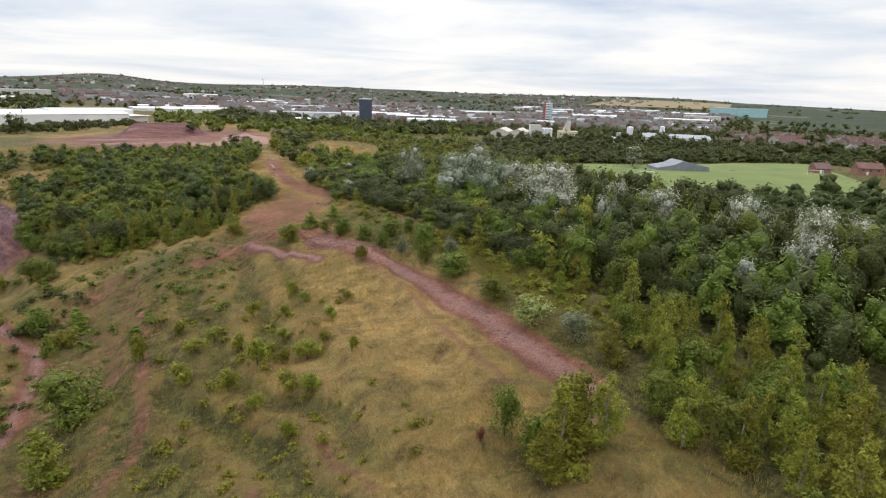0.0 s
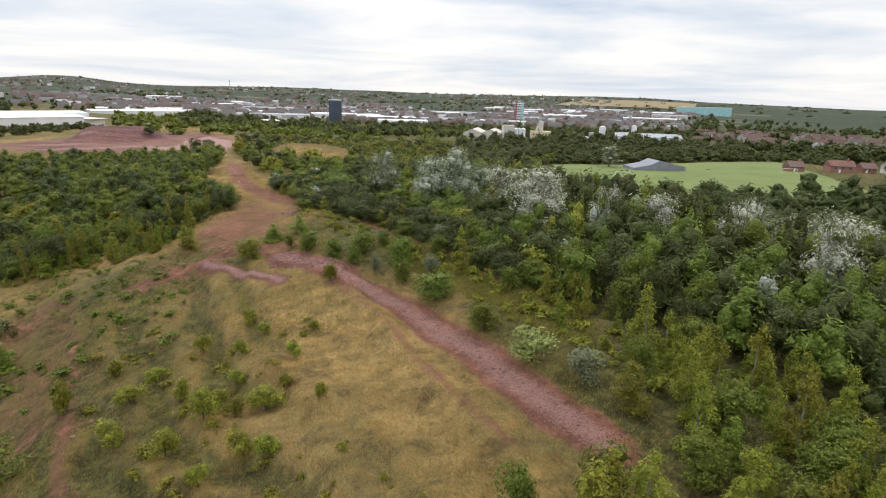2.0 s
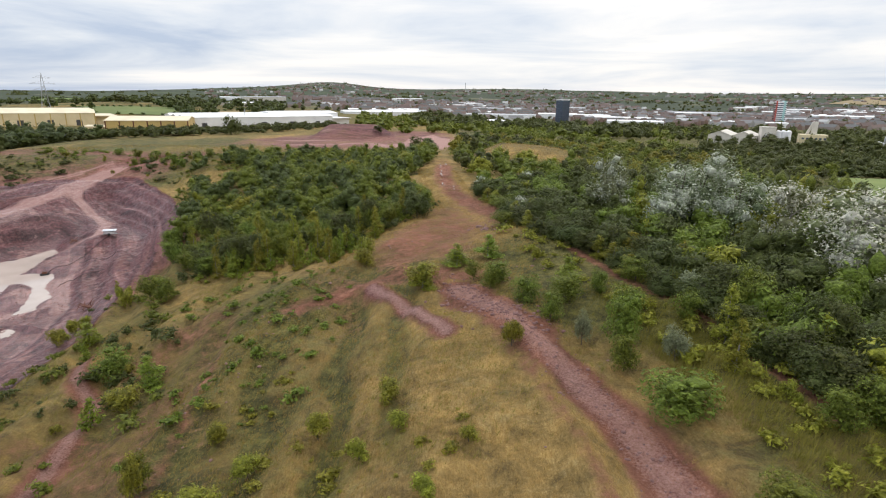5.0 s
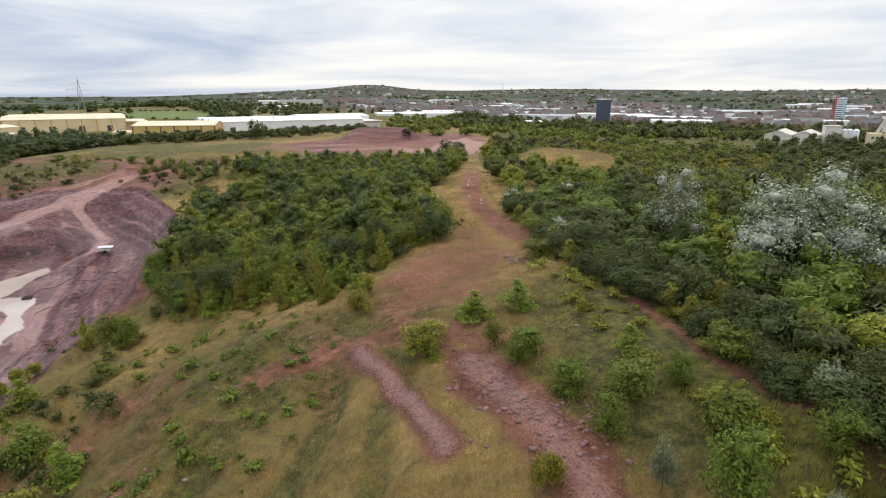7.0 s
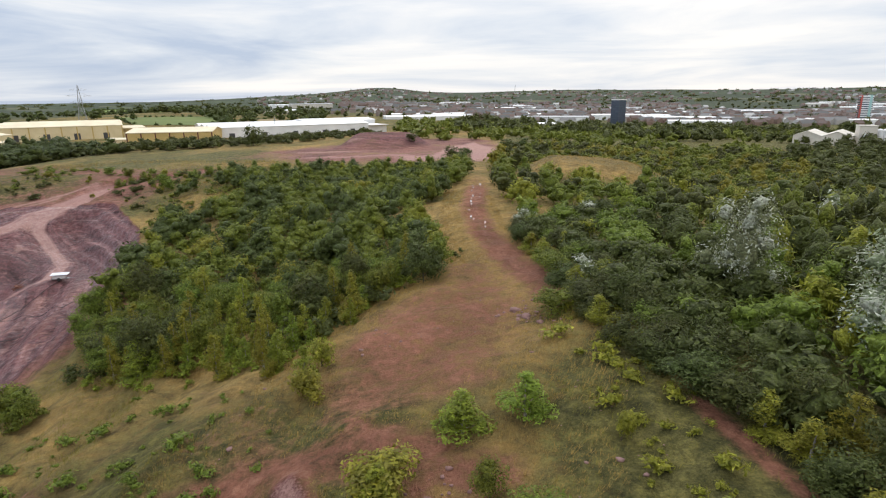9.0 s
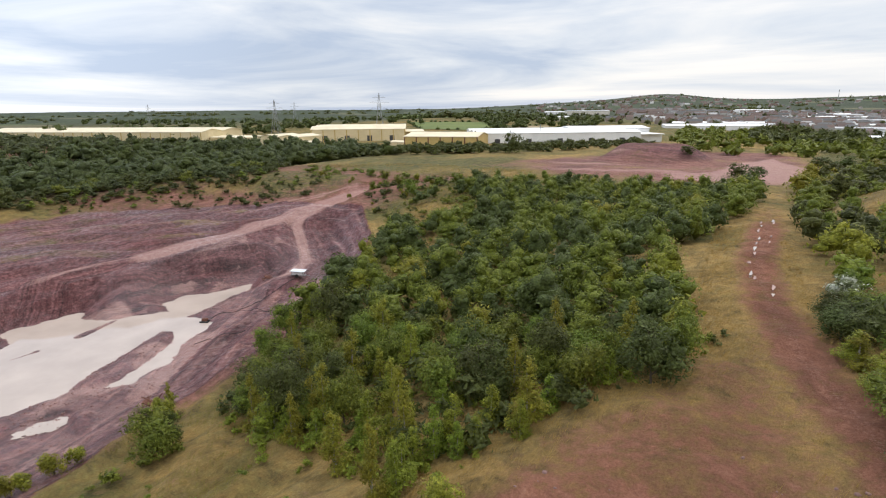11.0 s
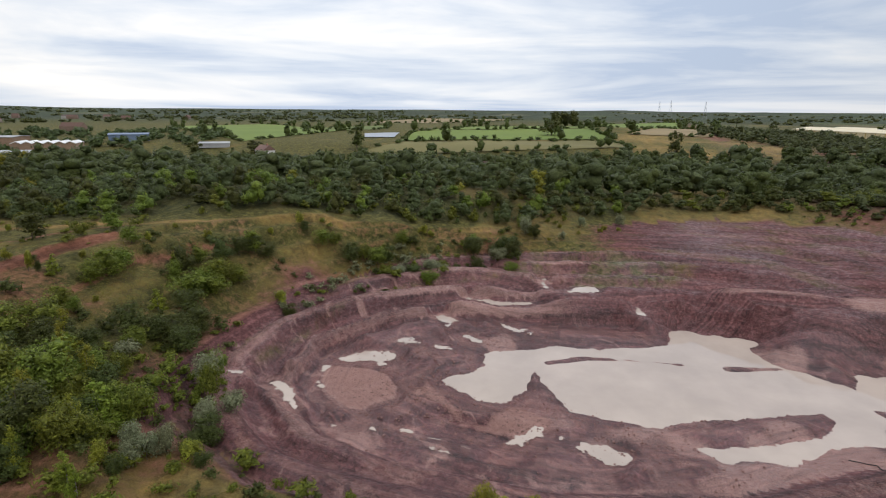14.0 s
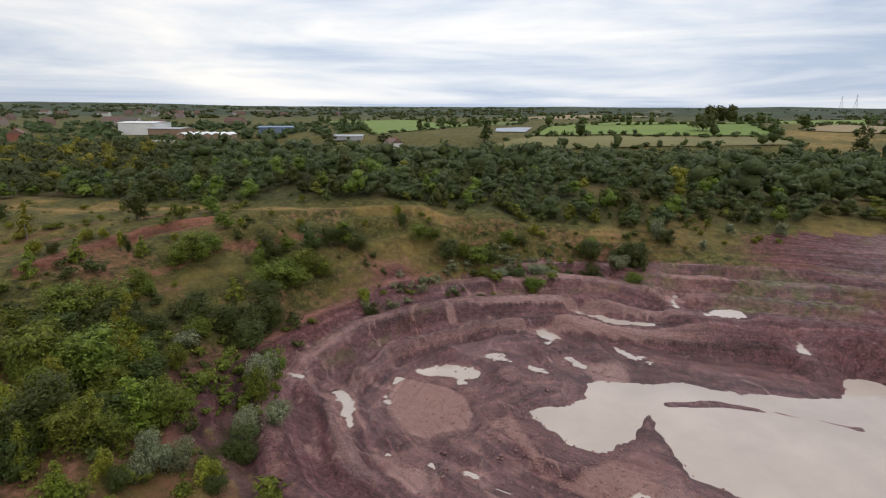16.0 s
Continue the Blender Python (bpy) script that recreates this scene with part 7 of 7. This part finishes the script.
# woods of the wider country
far_wood("wood_canopy", "dark trees behind the playing field", spots_in(poly("168,218 190,290 216,322 260,304 330,262 400,232 410,190 345,185 325,205 250,214"), 8, 5.0, 9, 71, 0.08), 71, LEAF["dark"], 30)
far_wood("wood_canopy", "dark trees south of the playing field", spots_in(poly("228,82 160,94 150,40 240,40 330,110 420,190 345,150"), 8, 9, 9, 72, 0.1), 72, LEAF["dark"], 30)


def ring_spots(az0, az1, r0, r1, count, h, w, seed, cut=-0.2):
    rng = random.Random(seed)
    out = []
    while len(out) < count:
        az, r = radians(rng.uniform(az0, az1)), rng.uniform(r0, r1)
        x, y = -r * math.sin(az), r * math.cos(az)
        if wave(np.array([x]), np.array([y]), 140, 2)[0] + rng.uniform(-0.25, 0.25) < cut:
            continue
        s = rng.uniform(0.7, 1.3)
        out.append((x, y, h * s, w * s))
    return out


far_wood("wood_canopy", "dark tree belt before the town", ring_spots(-44, 2, 480, 800, 520, 9, 13, 73, -0.6), 73, LEAF["dark"], 28, 1.1, 2)
far_wood("wood_canopy", "green tree belt before the town", ring_spots(-30, 8, 360, 700, 350, 6, 10, 74, -0.6), 74, LEAF["sallow"], 30, 1.1, 2)
far_wood("wood_canopy", "trees among the town houses", ring_spots(-50, 30, 820, 2300, 750, 9, 14, 75), 75, LEAF["dark"], 13, 1.1, 1)
far_wood("wood_canopy", "woods on the far hills", ring_spots(-62, 60, 2200, 3900, 520, 2.2, 38, 76, 0.0), 76, LEAF["dark"], 13, 1.1, 1)
far_wood("wood_canopy", "trees and copses of the western country", ring_spots(60, 165, 950, 2600, 650, 5, 16, 77, 0.2), 77, LEAF["dark"], 15, 1.1, 1)
far_wood("wood_canopy", "woods behind the warehouses", ring_spots(15, 62, 540, 1300, 420, 9, 13, 78, 0.0), 78, LEAF["dark"], 22, 1.1, 2)
far_wood("wood_canopy", "trees round the school in the south-west", ring_spots(118, 162, 230, 640, 340, 5.2, 10, 79, -0.3), 79, LEAF["oak"], 40)
far_wood("wood_canopy", "woods round the village", ring_spots(-72, -44, 420, 1500, 500, 10, 13, 80, 0.0), 80, LEAF["dark"], 22, 1.1, 2)
far_wood("wood_canopy", "tree belt along the warehouse yard", spots_in(poly("-215,215 -180,262 -150,296 -104,330 -66,420 -84,434 -130,352 -200,332 -262,308 -330,296 -360,262 -300,230"), 6.4, 3.8, 7.5, 81, 0.05), 81, LEAF["dark"], 40)
far_wood("wood_canopy", "dark wood along the long warehouse", spots_in(poly("-330,296 -360,300 -560,222 -600,180 -470,140 -330,190"), 9, 5, 10, 82, 0.05), 82, LEAF["oak"], 30)
far_wood("wood_canopy", "wooded country on the south-western skyline", ring_spots(108, 172, 700, 2800, 520, 7, 24, 84, -0.2), 84, LEAF["oak"], 11, 1.1, 1)
# a copse on the hill, a dark yew-like clump, single trees
far_wood("copse", "dark rounded copse on the hill", [(-600 + 9 * i, 30 + 8 * (i % 3), 17, 16) for i in range(4)], 83, LEAF["dark"], 160, 0.7)
for k, x, y, h, w in (("tall", -322, -65, 14, 13), ("dark", -116, 316, 11, 12), ("tall", -322, 112, 14, 10), ("dark", -420, 40, 11, 18), ("dark", -96, 348, 6, 8), ("tall", -300, -120, 10, 12), ("tall", -285, -150, 10, 12),
                      ("dark", -30, 300, 4, 7), ("dark", 16, 300, 5, 9), ("dark", 24, 312, 5, 9), ("dark", -52, 208, 3.5, 5), ("dark", -8, 256, 5, 8), ("dark", -2, 250, 5, 7), ("silver", 188, 196, 11, 12)):
    plant(k, x, y, h, w, False, "", RNG)

# ---- small things in the pit and on the tip ----
def trailer():
    """The pale flat-topped pump trailer by the pond."""
    x, y = -88.0, 138.6
    root = tagged(new("pump_trailer"), "pump trailer with wide white flat roof on wheels", "trailer")
    root.matrix_basis = Matrix.LocRotScale((x, y, ground_z(x, y)), Euler((0, radians(2), radians(24))), (0.9, 0.9, 0.9))
    bm = boxed(-1.9, -1.25, 1.55, 1.9, 1.25, 1.66)
    bmesh.ops.bevel(bm, geom=bm.edges[:], offset=0.03, segments=1, affect="EDGES")
    part("roof", bm, M_PANEL, root, "white sheet-metal roof")
    bm = boxed(-1.5, -0.75, 0.55, 1.2, 0.75, 1.25)
    bmesh.ops.bevel(bm, geom=bm.edges[:], offset=0.06, segments=1, affect="EDGES")
    part("body", bm, M_WHITE, root)
    part("chassis", boxed(-1.9, -0.6, 0.42, 1.9, 0.6, 0.55), M_STEEL, root)
    bm = bmesh.new()
    limb(bm, (1.9, 0, 0.48), (3.0, 0, 0.40), 0.06, 0.05)
    part("drawbar", bm, M_STEEL, root)
    for sx in (-1.5, 1.5):
        for sy in (-1.0, 1.0):
            bm = bmesh.new()
            limb(bm, (sx, sy, 0.45), (sx, sy, 1.58), 0.04, 0.04)
            part("roof_post", bm, M_STEEL, root)
    for s in (-0.85, 0.85):
        bm = bmesh.new()
        drum(bm, 0, 0, -0.12, 0.12, 0.42, n=14)
        bmesh.ops.rotate(bm, verts=bm.verts, cent=(0, 0, 0), matrix=Matrix.Rotation(radians(90), 3, "X"))
        bmesh.ops.translate(bm, verts=bm.verts, vec=(-0.2, s, 0.38))
        part("wheel", bm, M_RUBBER, root)


trailer()


def scrap(name, label, x, y, w, seed):
    """A tangle of rusty bars and plates."""
    rng = random.Random(seed)
    root = tagged(new(name), label, "scrap")
    root.matrix_basis = Matrix.LocRotScale((x, y, ground_z(x, y)), Euler((0, 0, 0.6)), None)
    for _ in range(14):
        a = [rng.uniform(-w, w) / 2 for _ in range(2)] + [rng.uniform(0, 0.5)]
        b = [rng.uniform(-w, w) / 2 for _ in range(2)] + [rng.uniform(0.5, w * 0.55)]
        bm = bmesh.new()
        limb(bm, a, b, 0.07, 0.06, 4)
        part("bar", bm, M_RUST, root)
    bm = boxed(-w * 0.3, -w * 0.2, 0.1, w * 0.3, w * 0.2, 0.25)
    bmesh.ops.rotate(bm, verts=bm.verts, cent=(0, 0, 0), matrix=Matrix.Rotation(0.4, 3, "Y"))
    bmesh.ops.translate(bm, verts=bm.verts, vec=(0, 0, w * 0.2))
    part("plate", bm, M_RUST, root)


scrap("scrap_heap", "rusty steel scrap heap on the clay", -64.2, 88, 3.0, 3)
scrap("scrap_heap", "rusty brown scrap by the water", -97.5, 137.5, 2.6, 4)


def stones(name, label, spots, mat, seed, cat="clods"):
    """Broken clods or stones, each a rough lump, in one mesh."""
    rng = np.random.RandomState(seed)
    vs, fs = [], []
    for i, (x, y, r) in enumerate(spots):
        v = BALL_V * (0.65 + 0.6 * rng.rand(len(BALL_V)))[:, None] * (r * rng.uniform(0.8, 1.4), r, r * 0.7)
        vs.append(v + (x, y, ground_z(x, y) + 0.12 * r))
        fs.append(BALL_F + i * len(BALL_V))
    return tagged(new(name, raw_mesh(name, np.concatenate(vs), np.concatenate(fs), mat)), label, cat, kind="stuff")


def along(line, count, half, r0, r1, seed):
    rng = random.Random(seed)
    pts = poly(line)
    out = []
    for _ in range(count):
        k = rng.randrange(len(pts) - 1)
        p = pts[k] + (pts[k + 1] - pts[k]) * rng.random()
        out.append((p[0] + rng.gauss(0, half), p[1] + rng.gauss(0, half), r0 + (r1 - r0) * rng.random() ** 3))
    return out


stones("clay_clods", "broken red clay clods along the stripe", along("18.5,-9 17.4,2 17.2,8 16.4,13 15.2,21 12.6,29 10.8,36 7.5,45", 520, 1.0, 0.03, 0.17, 1) + along("3,55 6,48 8.5,42 12,38", 560, 1.5, 0.04, 0.26, 2), M_CLOD, 5)
stones("clay_clods", "broken clay lumps on the pit floor", along("-64,60 -68,48 -76,38 -90,35 -104,42 -112,54", 260, 4.0, 0.05, 0.2, 3) + along("-70,90 -76,76 -80,66 -88,50", 260, 3.0, 0.05, 0.2, 4) + along("-84,100 -90,106 -80,92", 80, 1.5, 0.05, 0.2, 6) + along("-66,70 -74,52 -86,46 -100,46 -110,58 -116,80", 850, 5.0, 0.03, 0.13, 9) + along("-74,88 -78,72 -88,62 -90,52 -82,56", 600, 3.0, 0.03, 0.13, 10) + along("-70,96 -80,110 -92,122 -98,140", 350, 2.5, 0.03, 0.13, 11)
       + along("-72,64 -80,58 -88,50 -98,50 -108,56 -113,70", 1300, 4.5, 0.06, 0.24, 12) + along("-70,50 -80,52 -84,62 -80,78 -74,92", 1100, 4.0, 0.06, 0.22, 13) + along("-90,84 -86,92 -90,100", 120, 1.0, 0.05, 0.2, 14), M_CLOD, 6)
stones("stones", "pale stones scattered on the tip", along("-16,17 -21,39 -14,72 10,84 14,60 10,7", 160, 2.5, 0.06, 0.3, 7), M_CLOD, 7, "stones")
stones("stones", "rocks at the end of the clearing", along("9.5,83 10.5,80 10,86", 26, 0.9, 0.15, 0.6, 8), M_CLOD, 8, "stones")

# rain-filled ruts of the north track
rngp = random.Random(12)
for k in range(16):
    s = 0.1 + 0.8 * k / 15
    y = 117 + 56 * s + rngp.uniform(-2, 2)
    x = float(np.interp(y, [93, 101, 110, 122, 134, 150, 190, 240], [12.6, 10, 8, 5.5, 4, 4, 4, 6])) + rngp.choice((-0.9, 0.8)) + rngp.uniform(-0.2, 0.2)
    n, a, b = 12, rngp.uniform(0.5, 1.5), rngp.uniform(0.12, 0.26)
    ring = []
    for i in range(n):
        w = 2 * math.pi * i / n
        q = 1 + 0.25 * math.sin(3 * w + k)
        ring.append((x + b * q * math.cos(w), y + a * q * math.sin(w), 0))
    z = max(ground_z(px, py) for px, py, _ in ring) + 0.03
    ring = [(px, py, z) for px, py, _ in ring]
    low = [(px, py, z - 0.35) for px, py, _ in ring]
    faces = [tuple(range(n))] + [(i, i + n, (i + 1) % n + n, (i + 1) % n) for i in range(n)]
    tagged(mesh_object("rut_puddle", ring + low, faces, M_MUDWATER if k % 3 else M_WATER), "narrow muddy puddle in a wheel rut", "puddle", "rut puddles")


# ---- grass ----
def grass_material(name, stops):
    m, n, l, b = material(name, 0.85)
    geo = n.new("ShaderNodeNewGeometry")
    r = ramp_node(n, stops)
    t = noise_node(n, l, 0.16, 5.0, 0.6, geo.outputs["Position"], 0.4)
    l.new(math_node(n, l, "ADD", math_node(n, l, "MULTIPLY", geo.outputs["Random Per Island"], 0.45), math_node(n, l, "MULTIPLY", t.outputs["Fac"], 0.55)), r.inputs[0])
    l.new(r.outputs[0], b.inputs["Base Color"])
    b.inputs["Specular IOR Level"].default_value = 0.2
    return m


M_DRY = grass_material("dry_grass_blades", [(0.1, (0.25, 0.155, 0.044)), (0.5, (0.36, 0.235, 0.07)), (0.9, (0.48, 0.34, 0.12))])
M_HERB = grass_material("green_herb_blades", [(0.1, (0.12, 0.115, 0.018)), (0.5, (0.20, 0.18, 0.032)), (0.9, (0.29, 0.245, 0.05))])


def tufts(name, label, mat, outline, count, size, seed, blades=6, clump=None):
    """Grass: bent blades in tufts, all in one mesh."""
    rng = np.random.RandomState(seed)
    pts = poly(outline)
    lo, hi = pts.min(0), pts.max(0)
    xy = lo + (hi - lo) * rng.rand(count * 3, 2)
    keep = inside(xy[:, 0], xy[:, 1], pts)
    if clump is not None:
        keep &= wave(xy[:, 0], xy[:, 1], clump, seed % 7) + 0.5 * rng.rand(len(xy)) > 0.25
    bi = np.clip(np.searchsorted(GX, xy[:, 0]), 0, len(GX) - 1)
    bj = np.clip(np.searchsorted(GY, xy[:, 1]), 0, len(GY) - 1)
    keep &= BARE[bj, bi] < 0.25 + 0.3 * rng.rand(len(xy))
    xy = xy[keep][:count]
    i = np.clip(np.searchsorted(GX, xy[:, 0]) - 1, 0, len(GX) - 2)
    j = np.clip(np.searchsorted(GY, xy[:, 1]) - 1, 0, len(GY) - 2)
    z = ZZ[j, i]
    u, v = (xy[:, 0] - GX[i]) / (GX[i + 1] - GX[i]), (xy[:, 1] - GY[j]) / (GY[j + 1] - GY[j])
    z = (ZZ[j, i] * (1 - u) + ZZ[j, i + 1] * u) * (1 - v) + (ZZ[j + 1, i] * (1 - u) + ZZ[j + 1, i + 1] * u) * v
    n = len(xy)
    base = np.repeat(np.stack([xy[:, 0], xy[:, 1], z - 0.03], 1), blades, 0)
    m = n * blades
    a = rng.rand(m) * 6.283
    lean = np.stack([np.cos(a), np.sin(a), 0 * a], 1)
    side = np.stack([-np.sin(a), np.cos(a), 0 * a], 1)
    h = np.repeat(size * (0.6 + 0.9 * rng.rand(n)), blades) * (0.7 + 0.5 * rng.rand(m))
    root = base + lean * (rng.rand(m) * 0.25 * size / 0.4)[:, None]
    wind = np.array([0.35, 0.1, 0])
    tip = root + lean * (0.45 * h)[:, None] + wind * h[:, None] + np.stack([0 * h, 0 * h, h], 1)
    w = (0.012 * h + 0.008)[:, None]
    v3 = np.stack([root - side * w, root + side * w, tip], 1).reshape(-1, 3)
    ob = new(name, raw_mesh(name, v3, np.arange(m * 3).reshape(-1, 3), mat))
    return tagged(ob, label, "grass", kind="stuff")


tufts("grass", "tall dry straw-coloured grass on the tip", M_DRY, "-26,-44 22,-44 24,0 14,30 14,60 -2,66 -16,70 -26,40", 30000, 0.26, 3, 5)
tufts("grass", "green herbs among dry grass", M_HERB, "-30,-44 30,-44 34,0 30,40 24,66 -2,66 -16,70 -34,40", 14000, 0.30, 4, 6, 9.0)
tufts("grass", "dry grass along the clearing", M_DRY, "-16,70 16,62 18,92 10,120 6,160 -4,160 -2,118 -14,90", 6000, 0.38, 5, 5)
tufts("grass", "rough grass and herbs on the pit slopes", M_HERB, "-30,84 -56,92 -56,60 -60,36 -76,24 -96,20 -118,18 -100,-6 -66,-8 -30,0 -24,40", 9000, 0.45, 6, 5, 12.0)
tufts("grass", "green herbs beside the wood", M_HERB, "12,66 18,42 22,20 25,2 33,10 32,40 28,56 21,80 14,86", 11000, 0.50, 8, 6, 14.0)


def hose(label, line, r):
    """A black hose lying on the ground."""
    pts = poly(line)
    bm = bmesh.new()
    n = 6 * (len(pts) - 1)
    path = []
    for i in range(n + 1):
        s = i / 6
        k = min(int(s), len(pts) - 2)
        p = pts[k] + (pts[k + 1] - pts[k]) * (s - k)
        x, y = p[0] + 0.35 * math.sin(1.7 * s), p[1] + 0.35 * math.cos(2.3 * s)
        path.append((x, y, max(ground_z(x, y), WATER) + r))
    for a, b in zip(path, path[1:]):
        limb(bm, a, b, r, r, 6)
    return tagged(new("hose", finish(bm, "hose", M_RUBBER)), label, "hose")


hose("black rubber suction hose from trailer to pond", "-88,137.5 -90,130 -88.7,121.7 -90.5,116.4", 0.055)
hose("black rubber hose lying across the clay", "-88.7,121.7 -84.7,123 -79.4,122.5 -74.1,121.5 -75.2,125.6", 0.05)
hose("black hose along the edge of the pond", "-81.9,106.4 -81.7,109.7 -78.5,110.4 -74.7,112.4", 0.05)


def pump_float():
    root = tagged(new("pump_float"), "black floating pump at the water's edge", "pump")
    root.matrix_basis = Matrix.LocRotScale((-90.9, 115.4, WATER), Euler((0, 0, 0.5)), None)
    for s in (-0.45, 0.45):
        bm = bmesh.new()
        limb(bm, (-0.9, s, 0.1), (0.9, s, 0.1), 0.2, 0.2, 8)
        part("pontoon", bm, M_RUBBER, root)
    bm = boxed(-0.5, -0.4, 0.2, 0.5, 0.4, 0.75)
    bmesh.ops.bevel(bm, geom=bm.edges[:], offset=0.06, segments=1, affect="EDGES")
    part("pump", bm, M_RUST, root)


pump_float()


def mast(name, label, x, y, h, r, mat):
    root = tagged(new(name), label, "mast")
    root.matrix_basis = Matrix.LocRotScale((x, y, ground_z(x, y) - 0.3), None, None)
    bm = bmesh.new()
    limb(bm, (0, 0, 0), (0, 0, h), r, r * 0.6, 8)
    part("pole", bm, mat, root)
    bm = bmesh.new()
    drum(bm, 0, 0, h * 0.78, h * 0.9, r * 1.8, n=8)
    part("head", bm, mat, root)


mast("lamp_mast", "tall grey pole beside the white warehouse", -140, 413, 13, 0.22, M_STEEL)
mast("radio_mast", "slender radio mast on the far hill", 183, 3590, 46, 1.6, M_GREYROOF)
tufts("grass", "dry tussocks on the north rim", M_DRY, "-58,140 -66,215 -60,250 -150,250 -205,190 -190,150 -150,166 -121,180 -98,180 -76,158", 9000, 0.55, 9, 4, 18.0)
tufts("grass", "green tussocks on the north rim", M_HERB, "-58,140 -66,215 -60,250 -150,250 -205,190 -190,150 -150,166 -121,180 -98,180 -76,158", 6000, 0.55, 10, 4, 14.0)
tufts("grass", "dry grass on the knoll in the wood", M_DRY, "18,166 30,159 46,162 54,176 50,192 34,198 20,192 16,178", 3000, 0.4, 11, 4)
